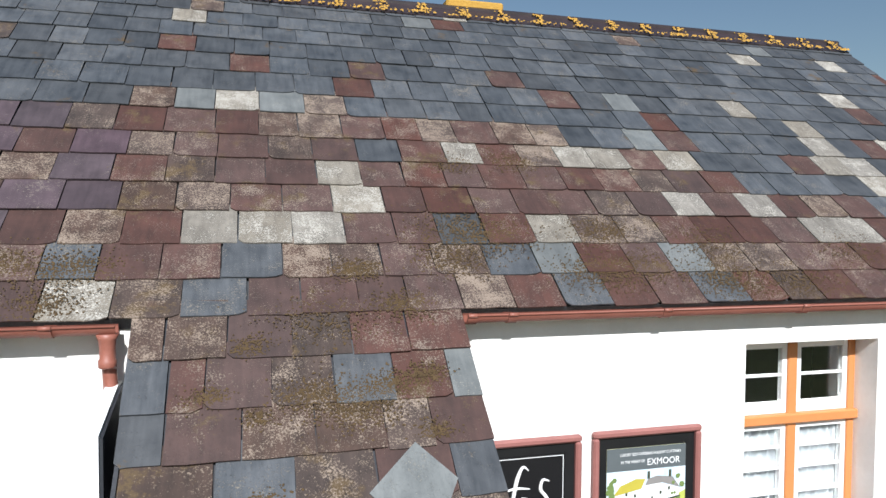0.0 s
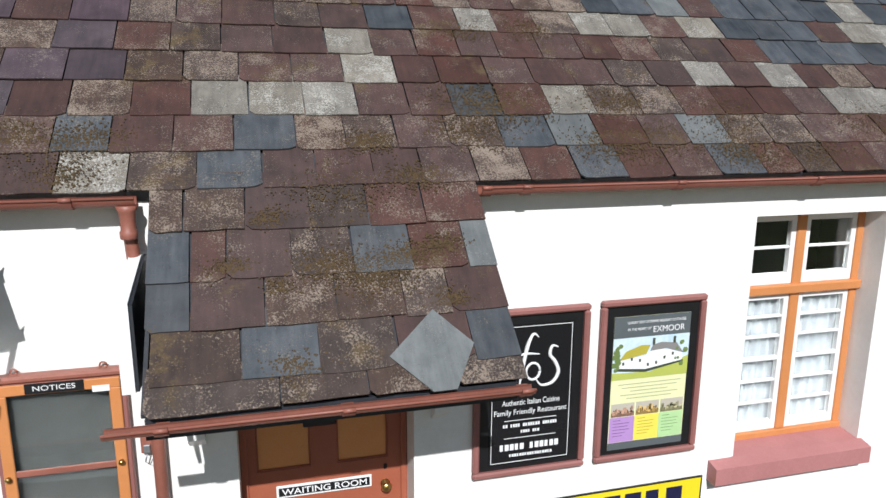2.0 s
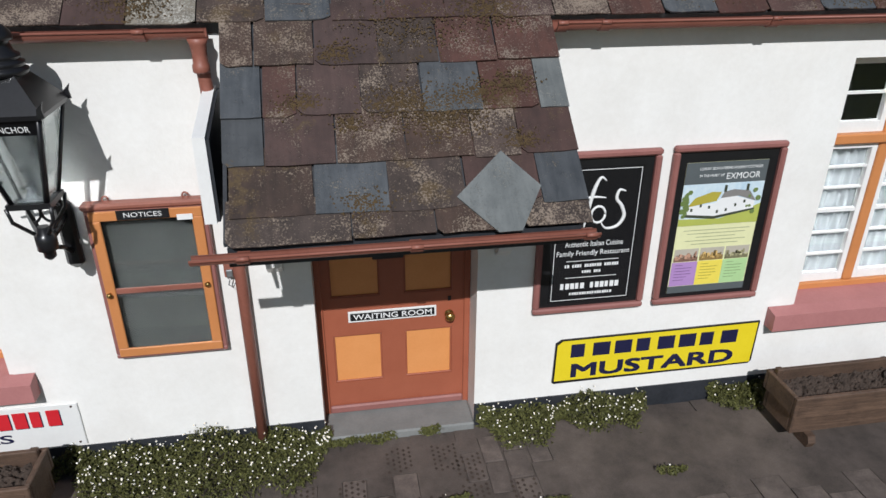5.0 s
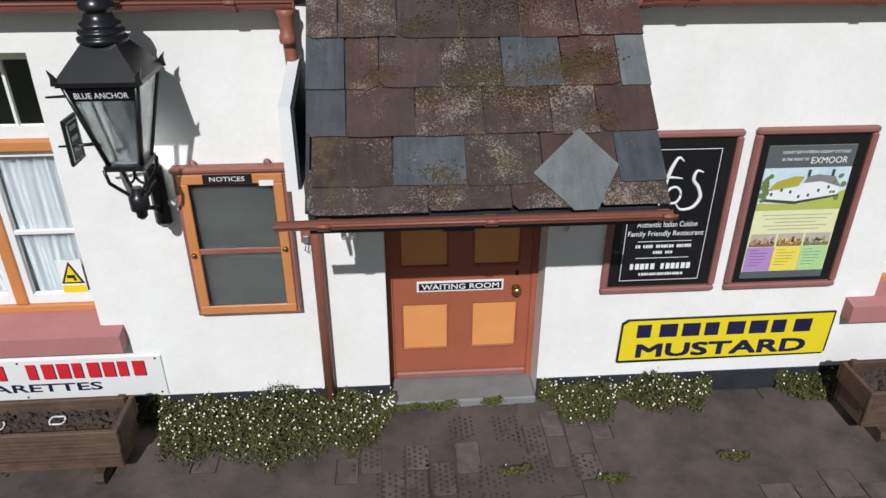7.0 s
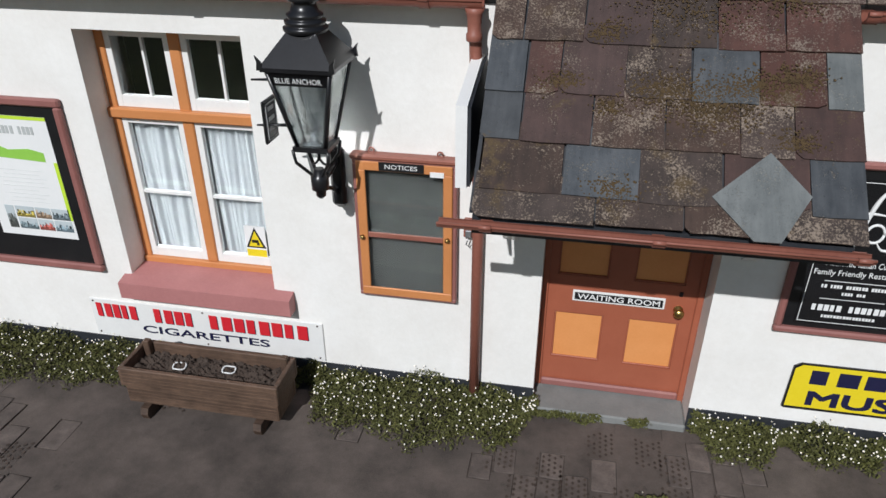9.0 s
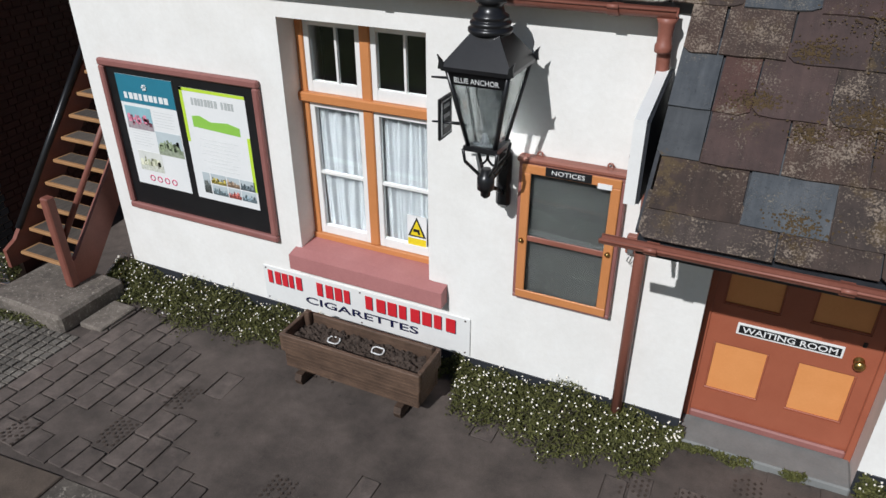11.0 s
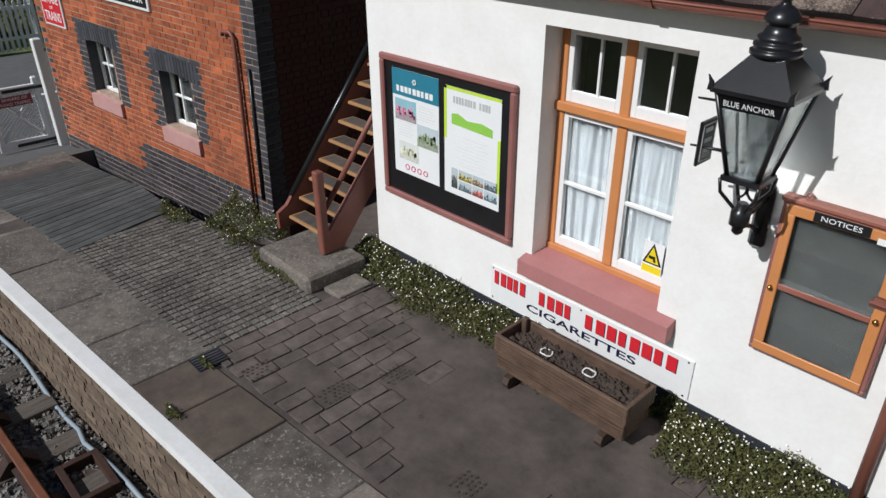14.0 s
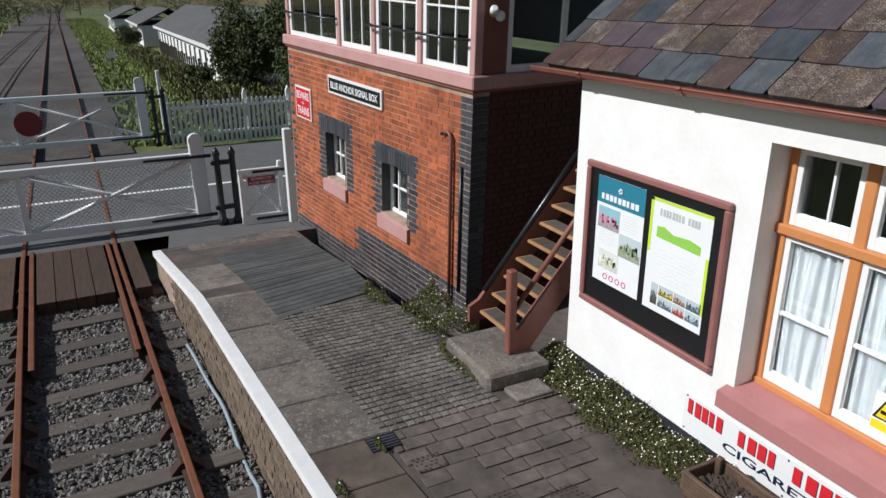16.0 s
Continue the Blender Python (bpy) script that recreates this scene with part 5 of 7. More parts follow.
for off in (0.0, GAUGE):
    rail(off, 12, -14)
    rail(off, -14, -400)
    # chairs that hold the rail
    x = 5.92
    while x > -13.0:
        for s in (-1, 1):
            bm = bmesh.new()
            prism(bm, [(ty(x, off) + s * 0.03, -0.945), (ty(x, off) + s * 0.17, -0.945), (ty(x, off) + s * 0.16, -0.91), (ty(x, off) + s * 0.06, -0.80), (ty(x, off) + s * 0.03, -0.80)], x - 0.07, x + 0.07, axis="x")
            part("rail_chair", bm, M["rust"], track)
        x -= 0.72
for off in (0.13, GAUGE - 0.13):
    rail(off, -9.7, -14.6, RAIL_Z - 0.005, "check_rail")
# a siding joins beyond the crossing
for rows in ([(-24, -7.7), (-41, -8.11), (-55, -8.27), (-90, -8.25), (-135, -8.1)], [(-24, -9.25), (-41, -9.65), (-64, -9.96), (-90, -10.1), (-137, -9.85)]):
    bm = bmesh.new()
    tube(bm, [(x, y, RAIL_Z - 0.04) for x, y in rows], 0.045, 4)
    part("siding_rail", bm, M["rust"], track)

# planked crossing
cr = thing("crossing_deck", (-13, ty(-13, 0.75), -0.8), "worn brown timber planks of the level crossing", "crossing")
for k, (o0, o1) in enumerate(((-0.34, -0.10), (0.20, 0.48), (0.49, 0.75), (0.76, 1.03), (1.04, 1.30), (1.62, 1.9), (1.91, 2.2), (2.21, 2.5))):
    bm = bmesh.new()
    prism(bm, [(-11.95, ty(-11.95, o0) - 0.004), (-14.5, ty(-14.5, o0) - 0.004), (-14.5, ty(-14.5, o1)), (-11.95, ty(-11.95, o1))], -1.05, -0.765, axis="z")
    part("plank", bm, M["plank"], cr)

# road over the crossing
bm = bmesh.new()
for a, b in ((-14.5, -23.0),):
    bm.faces.new([bm.verts.new(v) for v in ((a, -60, -0.775), (a, 60, -0.775), (b, 60, -0.775), (b, -60, -0.775))])
struct("road", bm, M["road"], "grey asphalt road over the level crossing", "road")
rl = bmesh.new()
box(rl, -18.3, -18.15, -9, 12, -0.774, -0.770)
struct("road_marking", rl, M["whiteedge"], "worn white line on the road", "road marking")

# ---- platform edge ----
bm = bmesh.new()
kx = [9.0, -2.0, -4.55, -9.3, -10.5, -12.7]
for a, b in zip(kx, kx[1:]):
    v = [bm.verts.new((x, kerb_y(x) + d, ramp_z(x) + z)) for x in (a, b) for d, z in ((0.0, 0.006), (-0.128, 0.006), (-0.128, -0.09), (0.0, -0.09))]
    for q4 in ((0, 1, 5, 4), (1, 2, 6, 5), (3, 0, 4, 7)):
        bm.faces.new([v[i] for i in q4][::-1])
bmesh.ops.remove_doubles(bm, verts=bm.verts[:], dist=0.001)
bmesh.ops.recalc_face_normals(bm, faces=bm.faces[:])
struct("kerb", bm, M["whiteedge"], "white painted platform edge", "kerb")
pw = thing("platform_wall", (-6, kerb_y(-6), -1), "old brown brick platform face below the white edge", "wall", "structure")
bm = bmesh.new()
for a, b in zip(kx, kx[1:]):
    v = [bm.verts.new((x, kerb_y(x) - 0.088, z)) for x, z in ((a, -1.10), (b, -1.10), (b, ramp_z(b) - 0.09), (a, ramp_z(a) - 0.09))]
    bm.faces.new(v[::-1])
part("core", bm, M["mortar"], pw)
bm = bmesh.new()
row = 0
z = -1.075
while z < -0.11:
    x = 6.0 - 0.11 * (row % 2)
    while x > -11.0:
        w = 0.215 if row % 2 else 0.105
        if z + 0.065 < ramp_z(x - w) - 0.09:
            j = rng.uniform(-0.006, 0.006)
            v = [bm.verts.new((xx, kerb_y(xx) - dd, zz)) for dd in (0.088, 0.106 + j) for xx, zz in ((x, z), (x - w, z), (x - w, z + 0.065), (x, z + 0.065))]
            for q4 in ((4, 5, 6, 7), (0, 1, 5, 4), (1, 2, 6, 5), (2, 3, 7, 6), (3, 0, 4, 7)):
                bm.faces.new([v[i] for i in q4][::-1])
        x -= w + 0.01
    z += 0.075
    row += 1
bmesh.ops.recalc_face_normals(bm, faces=bm.faces[:])
tagged(part("brickwork", bm, M["oldbrick"], pw), "", "", "", "stuff")

cb = thing("cable", (-7, -3.15, -0.85), "pale grey cable lying along the foot of the platform", "cable")
bm = bmesh.new()
pts = [(x, kerb_y(x) - 0.19 + 0.03 * math.sin(x * 2.1) - (0.06 if x > -6.3 else 0), -0.93 + 0.12 * math.exp(-((x + 9.3) / 0.5) ** 2) + 0.04 * math.sin(x * 3)) for x in [-9.7 + 0.25 * k for k in range(26)]]
tube(bm, pts, 0.022, 8)
part("sleeve", bm, colour("cable_blue_grey", (0.30, 0.36, 0.40), 0.4), cb)

# ---- signal box ----
BOX = thing("signal_box", (-7.97, -0.01, 0.0), "red brick signal box with blue brick corners and glazed cabin", "signal box", turn=8.2)
BOX.matrix_world = pose(-7.97, -0.01, 0.0, 0, 2.7, 8.2)
LB, DB, ZB = 5.52, 3.6, 2.53
WINS = ((1.47, 2.22, 0.41, 1.23), (3.40, 4.12, 0.49, 1.31))


def signal_box():
    b = BOX
    # core walls with recessed window openings
    bm = bmesh.new()
    x = 0.012
    for u0, u1, z0, z1 in WINS:
        box(bm, -u0, -x, 0.0035, 0.25, -1.1, ZB)
        box(bm, -u1, -u0, 0.0035, 0.25, -1.1, z0)
        box(bm, -u1, -u0, 0.0035, 0.25, z1, ZB)
        x = u1
    box(bm, -LB, -x, 0.0035, 0.25, -1.1, ZB)
    bmesh.ops.remove_doubles(bm, verts=bm.verts[:], dist=0.0005)
    part("front_wall", bm, M["mortar"], b, "lime mortar behind the brick faces")
    # this core takes the shade-darkened maroon, unlike the other walls
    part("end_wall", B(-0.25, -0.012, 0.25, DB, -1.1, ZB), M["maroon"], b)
    part("end_wall", B(-LB, -LB + 0.25, 0.25, DB, -1.1, ZB), M["mortar"], b)
    part("rear_wall", B(-LB + 0.25, -0.25, DB - 0.25, DB, -1.1, ZB), M["mortar"], b)
    for u0, u1, z0, z1 in WINS:
        w = part("window", frame_bars(bmesh.new(), -u1, -u0, z0, z1, 0.05, 0.15, 0.20, 0.004), M["white"], b, "white small-paned window")
        m = bmesh.new()
        for k in (1, 2):
            xx = -u1 + (u1 - u0) * k / 3
            box(m, xx - 0.012, xx + 0.012, 0.155, 0.19, z0 + 0.05, z1 - 0.05)
        zz = (z0 + z1) / 2
        box(m, -u1 + 0.05, -u0 - 0.05, 0.157, 0.19, zz - 0.012, zz + 0.012)
        part("glazing_bar", m, M["white"], w)
        g = part("pane", B(-u1 + 0.05, -u0 - 0.05, 0.172, 0.176, z0 + 0.05, z1 - 0.05), M["glass"], w)
        g.visible_shadow = False
        for ua, ub in ((-u1, -u1 + 0.018), (-u0 - 0.018, -u0)):
            part("reveal", B(ua, ub, 0.0, 0.149, z0 + 0.002, z1 - 0.002), M["bluebrick"], w)
        # dark sheet closes the opening as the unlit inside of the box
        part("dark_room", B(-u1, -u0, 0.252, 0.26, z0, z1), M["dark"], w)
        s = bmesh.new()
        prism(s, [(-0.05, z0 - 0.25), (-0.05, z0 - 0.05), (0.15, z0), (0.15, z0 - 0.25)], -u1 - 0.06, -u0 + 0.06, axis="x")
        part("sill", s, M["palepink"], w, "pale pink painted stone sill")
    # painted timber band and cabin
    pk = M["palepink"]
    part("band", B(-LB - 0.06, 0.06, -0.06, 0.26, ZB + 0.035, ZB + 0.20, 0.015), M["palepink"], b, "pink painted timber band")
    part("band", B(-0.2, 0.06, 0.262, DB, ZB + 0.035, ZB + 0.20, 0.015), M["palepink"], b)
    part("lower_moulding", B(-LB - 0.03, 0.03, -0.03, 0.25, ZB, ZB + 0.033), M["stairpaint"], b)
    part("lower_moulding", B(-0.2, 0.032, 0.252, DB, ZB, ZB + 0.033), M["stairpaint"], b)
    posts = (0.0, 1.15, 2.36, 3.45, LB - 0.1)
    for u in posts:
        part("post", B(-u - 0.10, -u, 0.0, 0.12, ZB + 0.2, 4.6, 0.008), pk, b)
    for u0, u1 in zip(posts, posts[1:]):
        a, c = -u1 + 0.002, -u0 - 0.102
        f = part("cabin_window", frame_bars(bmesh.new(), a, c, ZB + 0.2, 4.35, 0.075, 0.03, 0.08, 0.004), M["white"], b, "white sliding sash of the cabin")
        m = bmesh.new()
        for k in (1, 2):
            xx = a + (c - a) * k / 3
            box(m, xx - 0.012, xx + 0.012, 0.035, 0.07, ZB + 0.275, 4.275)
        box(m, a + 0.075, c - 0.075, 0.037, 0.07, 3.45, 3.474)
        part("glazing_bar", m, M["white"], f)
        part("pane", B(a + 0.075, c - 0.075, 0.05, 0.054, ZB + 0.275, 4.275), M["glass"], f)
    # guard rails outside the glass
    for u0, u1 in ((3.52, LB - 0.05), (0.12, 2.45)):
        m = bmesh.new()
        tube(m, [(-u1, 0.03, 3.12), (-u1, -0.09, 3.12), (-u0, -0.09, 3.12), (-u0, 0.03, 3.12)], 0.017, 8)
        part("guard_rail", m, M["black"], b, "black iron guard rail")
    # end wall of the cabin with its wide window
    part("end_panel", B(-0.08, 0.0, 0.122, 0.48, ZB + 0.2, 4.6, 0.004), M["stairpaint"], b, "dark red boarding")
    part("end_panel", B(-0.08, 0.0, 2.4, DB, ZB + 0.2, 4.6, 0.004), M["stairpaint"], b)
    m = bmesh.new()
    for y0, y1, z0, z1 in ((0.482, 0.56, ZB + 0.2, 4.35), (2.3, 2.398, ZB + 0.2, 4.35), (1.36, 1.44, ZB + 0.29, 4.27), (0.56, 2.3, ZB + 0.2, ZB + 0.29), (0.56, 2.3, 4.27, 4.35)):
        box(m, -0.06, -0.01, y0, y1, z0, z1, 0.004)
    f = part("end_window", m, M["white"], b, "white framed end window of the cabin")
    part("pane", B(-0.04, -0.036, 0.56, 2.3, ZB + 0.29, 4.27), M["glass"], f)
    # cabin linings carry the dim interior in their near-black colour
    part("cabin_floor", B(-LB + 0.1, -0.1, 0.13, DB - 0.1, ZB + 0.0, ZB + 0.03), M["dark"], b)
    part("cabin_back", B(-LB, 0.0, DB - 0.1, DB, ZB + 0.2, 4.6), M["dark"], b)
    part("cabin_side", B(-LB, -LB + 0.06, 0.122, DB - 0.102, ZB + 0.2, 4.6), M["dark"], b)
    part("lever_frame", B(-4.2, -1.2, 1.1, 1.5, ZB + 0.03, 3.3, 0.02), M["black"], b, "dark lever frame seen through the glass")
    # unseen roof, added to close the cabin and shade its glass
    r = bmesh.new()
    A = [r.verts.new(v) for v in ((-LB - 0.5, -0.5, 4.58), (0.5, -0.5, 4.58), (0.5, DB + 0.5, 4.58), (-LB - 0.5, DB + 0.5, 4.58))]
    C = [r.verts.new(v) for v in ((-LB + 1.6, DB / 2, 6.0), (-1.6, DB / 2, 6.0))]
    for q4 in ((A[0], A[1], C[1], C[0]), (A[1], A[2], C[1]), (A[2], A[3], C[0], C[1]), (A[3], A[0], C[0]), (A[3], A[2], A[1], A[0])):
        r.faces.new(q4)
    part("roof", r, M["slate_blue"], b, "hipped slate roof out of view, added to close and shade the cabin")
    # vent pipe with bent top, and black iron strip at the corner
    m = bmesh.new()
    tube(m, [(-0.58, -0.04, 1.93), (-0.56, -0.05, 1.98), (-0.42, -0.05, 1.99), (-0.37, -0.045, 1.94), (-0.36, -0.045, 1.7), (-0.33, -0.045, -0.5)], 0.024, 8)
    part("vent_pipe", m, M["stairpaint"], b, "thin red-brown pipe with a bent top")
    m = bmesh.new()
    tube(m, [(-0.17, -0.02, 1.6), (-0.16, -0.02, -0.1)], 0.02, 8)
    part("conduit", m, M["black"], b)
    m = bmesh.new()
    lathe(m, (0, 0, 0), [(0.05, 0), (0.05, 0.10), (0.03, 0.13)], 12)
    m.transform(pose(0.03, 0.22, 3.42, 60, 0, 60))
    lathe(m, (0.06, 0.30, 3.33), [(0.02, 0), (0.055, 0.03), (0.055, 0.09), (0.02, 0.12)], 12)
    part("flood_lamp", m, M["white"], b, "small white security lamp")
    p = part("name_board", B(-3.86, -2.12, -0.035, -0.0, 1.96, 2.25, 0.006), M["enamel"], b, "black and white cast name board")
    part("board_face", B(-3.82, -2.16, -0.038, -0.035, 2.0, 2.21), M["black"], p)
    words("BLUE ANCHOR SIGNAL BOX", -2.99, 2.105, 0.11, -0.0395, M["paper"], p, width=1.52, bold=0.02)
    p = part("warning_sign", B(-5.22, -4.58, -0.03, -0.0, 1.34, 1.90, 0.006), M["enamel"], b, "red enamel warning sign with white letters")
    part("sign_face", B(-5.19, -4.61, -0.033, -0.03, 1.37, 1.87), M["signred"], p)
    words("BEWARE", -4.90, 1.75, 0.13, -0.0345, M["paper"], p, width=0.50, bold=0.01)
    words("OF", -4.90, 1.62, 0.05, -0.0345, M["paper"], p)
    words("TRAINS", -4.90, 1.49, 0.14, -0.0345, M["paper"], p, width=0.48, bold=0.01)


signal_box()


def brick_mesh(name, w, h, mat):
    bm = bmesh.new()
    box(bm, -w, 0, -0.002, 0.014, 0, h)
    bmesh.ops.delete(bm, geom=[f for f in bm.faces if f.normal.y > 0.9 or f.calc_center_median().y > 0.0139], context="FACES")
    me = bpy.data.meshes.new(name)
    bm.to_mesh(me)
    bm.free()
    me.materials.append(mat)
    return me


def lay_bricks():
    """English bond on the track side; the near part brick by brick, the rest joined."""
    cache = {}
    rest = {"brick": bmesh.new(), "bluebrick": bmesh.new(), "maroon": bmesh.new()}
    count = 0
    H, G = 0.069, 0.013
    row = 0
    z = -1.05
    while z + H < ZB:
        head = row % 2
        w = 0.112 if head else 0.228
        u = 0.0
        first = True
        while u < LB - 0.01:
            ww = w
            if first and not head:
                ww = 0.228
            elif u == 0.0:
                ww = 0.112
            ww = min(ww, LB - u)
            a, c = u, u + ww
            u += ww + G
            first = False
            zc, blue = z + H / 2, False
            inside = False
            for u0, u1, z0, z1 in WINS:
                if z0 - 0.25 < zc < z1 + 0.15:
                    if a < u0 < c:
                        c = u0
                    if a < u1 < c:
                        a = u1
                    ww = c - a
                    if a >= u0 and c <= u1:
                        inside = True
                if (u0 - 0.17 - 0.05 * head < c and a < u1 + 0.17 + 0.05 * head) and z0 - 0.1 < zc < z1 + 0.22 and not inside:
                    blue = True
            if inside or ww < 0.04:
                continue
            if c < 0.24 or a > LB - 0.2:
                blue = True
            if zc < (-0.09 if a < 2.95 else -0.55):
                blue = True
            key = "bluebrick" if blue else "brick"
            if count < 300 and 0.9 < zc + 0.35 * a < 2.6 and a < 3.4 and not blue:
                k2 = (key, round(ww, 3))
                if k2 not in cache:
                    cache[k2] = brick_mesh("brick", ww, H, M[key])
                o = new("brick", cache[k2])
                o.parent = BOX
                o.matrix_basis = pose(-a, rng.uniform(-0.002, 0.002), z, 0, 0, rng.uniform(-0.5, 0.5))
                count += 1
            else:
                j = rng.uniform(-0.002, 0.002)
                box(rest[key], -c, -a, j - 0.001, 0.013, z, z + H)
        row += 1
        z += H + G
    # soldier arches over the windows
    for u0, u1, z0, z1 in WINS:
        u = u0 - 0.17
        while u < u1 + 0.12:
            t = (u + 0.03 - (u0 + u1) / 2)
            box(rest["bluebrick"], -u - 0.062, -u, -0.004, 0.03, z1 - 0.02 - 0.25 * t * t, z1 + 0.215 - 0.12 * t * t)
            u += 0.071
    # end wall: its shade is put into the dark maroon brick colour
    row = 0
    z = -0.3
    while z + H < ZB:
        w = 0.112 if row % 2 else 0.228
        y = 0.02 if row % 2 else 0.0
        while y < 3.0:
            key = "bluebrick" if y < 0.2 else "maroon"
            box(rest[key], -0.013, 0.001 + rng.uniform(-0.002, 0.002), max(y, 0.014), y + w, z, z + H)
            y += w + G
        row += 1
        z += H + G
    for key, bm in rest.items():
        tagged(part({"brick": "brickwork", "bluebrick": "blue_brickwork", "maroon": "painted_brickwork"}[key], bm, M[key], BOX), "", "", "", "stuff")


# ---- stair to the cabin ----
sb = thing("concrete_step", (-6.24, -0.66, 0), "rough concrete block at the foot of the stair", "step")
part("block", B(-6.56, -5.62, -1.02, -0.30, -0.03, 0.165, 0.03), M["concrete"], sb)
part("pad", B(-5.60, -5.33, -0.86, -0.46, -0.03, 0.03, 0.01), M["concrete"], sb, "low cracked concrete pad")
stair = thing("timber_stair", (-6.35, -0.4, 0.17), "open timber stair with worn treads and red-brown strings", "stair")
N_T, RISE, GO = 11, 0.185, 0.15
for k in range(N_T):
    y, z = -0.50 + k * GO, 0.30 + k * RISE
    part("tread", B(-6.74, -5.98, y, y + 0.21, z - 0.035, z, 0.006), M["stairtread"], stair, "worn bare-edged timber tread")
    part("tread_mat", B(-6.70, -6.02, y + 0.03, y + 0.19, z, z + 0.004), M["sleeper"], stair)
for x in (-6.80, -5.975):
    bm = bmesh.new()
    y1, z1 = -0.50 + N_T * GO, 0.30 + N_T * RISE
    prism(bm, [(-0.62, 0.17), (-0.36, 0.17), (y1 + 0.10, z1 - 0.22), (y1 + 0.10, z1 + 0.12), (-0.50, 0.42), (-0.62, 0.36)], x, x + 0.05, axis="x")
    part("string", bm, M["stairpaint"], stair)
part("newel_post", B(-5.99, -5.90, -0.63, -0.54, 0.17, 1.08, 0.012), M["stairpaint"], stair, "red-brown painted newel post")
for h in (0.42,):
    bm = bmesh.new()
    tube(bm, [(-5.945, -0.56, 0.20 + h), (-5.945, 1.1, 0.20 + h + 1.66 * RISE / GO)], 0.035, 4)
    part("side_rail", bm, M["stairpaint"], stair)
bm = bmesh.new()
tube(bm, [(-6.78, -0.42, 0.50), (-6.78, 1.15, 0.50 + 1.57 * RISE / GO)], 0.035, 10)
part("handrail", bm, M["black"], stair, "black tubular handrail")
tagged(stair)
part("landing", B(-7.2, -5.95, 1.2, 2.3, 2.30, 2.36), M["stairtread"], stair)


# ---- crossing gates ----
def lattice(bm, x, y0, y1, z0, z1, s=0.085, w=0.006):
    """Diamond wire infill in a plane across the track."""
    n = int((y1 - y0 + z1 - z0) / s)
    H = z1 - z0
    for k in range(n + 1):
        for sgn in (1, -1):
            a = y0 + k * s - (H if sgn > 0 else 0)
            p, q = (a, z0), (a + H, z1)
            t0, t1 = max(0, (y0 - a) / H), min(1, (y1 - a) / H)
            if t1 - t0 < 0.02:
                continue
            P = [(a + t * H, (z0 + t * H) if sgn > 0 else (z1 - t * H)) for t in (t0, t1)]
            (ya, za), (yb, zb) = P
            v = [bm.verts.new((x, yy, zz)) for yy, zz in ((ya, za - w), (yb, zb - w), (yb, zb + w), (ya, za + w))]
            bm.faces.new(v)


def crossing_gate(x, y0, y1, z0, z1, label, disc=None):
    """A white gate across the track, hinged at y1."""
    g = thing("crossing_gate", (x, y1, z0 - 0.1), label, "gate", group="level crossing gates")
    w = M["white"]
    part("top_rail", B(x - 0.05, x + 0.05, y0, y1, z1 - 0.13, z1, 0.01), w, g)
    part("bottom_rail", B(x - 0.05, x + 0.05, y0, y1, z0, z0 + 0.15, 0.01), w, g)
    bm = bmesh.new()
    box(bm, x - 0.07, x + 0.07, y1 - 0.28, y1, z0 - 0.02, z1 + 0.25, 0.02)
    tube(bm, [(x - 0.069, y1 - 0.14, z1 + 0.25), (x + 0.069, y1 - 0.14, z1 + 0.25)], 0.139, 20)
    part("hinge_stile", bm, w, g)
    n = 2
    span = (y1 - 0.28 - y0) / n
    for k in range(n):
        a, b = y0 + k * span, y0 + (k + 1) * span
        part("stile", B(x - 0.04, x + 0.04, a, a + 0.10, z0 + 0.15, z1 - 0.13), w, g)
        for za, zb in ((z0 + 0.15, z1 - 0.13), (z1 - 0.13, z0 + 0.15)):
            bm = bmesh.new()
            tube(bm, [(x + (0.012 if za < zb else -0.012), a + 0.1, za), (x + (0.012 if za < zb else -0.012), b, zb)], 0.04, 4)
            part("brace", bm, w, g)
    bm = bmesh.new()
    lattice(bm, x - 0.045, y0, y1 - 0.28, z0 + 0.15, z1 - 0.13)
    tagged(part("wire_mesh", bm, colour("pale_wire", (0.50, 0.52, 0.54), 0.5), g), "", "", "", "stuff")
    for z in (z1 - 0.07, z0 + 0.07):
        bm = bmesh.new()
        prism(bm, [(y1 - 1.15, z - 0.02), (y1 + 0.12, z - 0.035), (y1 + 0.12, z + 0.035), (y1 - 1.15, z + 0.02)], x + 0.052, x + 0.075, axis="x")
        part("strap_hinge", bm, M["black"], g, "black iron strap hinge")
    if disc:
        bm = bmesh.new()
        lathe(bm, (0, 0, 0), [(disc[2], 0), (disc[2], 0.03)], 28)
        bm.transform(pose(x + 0.06, disc[0], disc[1], 0, 90))
        part("target_disc", bm, colour("target_red", (0.20, 0.015, 0.02), 0.5), g, "dark red round warning target")
    return g


def gate_post(x, y, z1):
    p = thing("gate_post", (x, y, -0.78), "black iron gate post with hinge brackets", "post", group="gate posts")
    for dy in (0.0, 0.30):
        bm = bmesh.new()
        lathe(bm, (x, y + dy, -0.78), [(0.10, 0), (0.10, 0.12), (0.065, 0.15), (0.06, z1 + 0.70), (0.08, z1 + 0.74), (0.05, z1 + 0.82), (0.01, z1 + 0.88)], 12)
        part("column", bm, M["black"], p)
    for z in (z1 - 0.25, -0.45):
        bm = bmesh.new()
        box(bm, x - 0.05, x + 0.05, y - 0.12, y + 0.32, z, z + 0.09, 0.01)
        part("hinge_bracket", bm, M["black"], p)


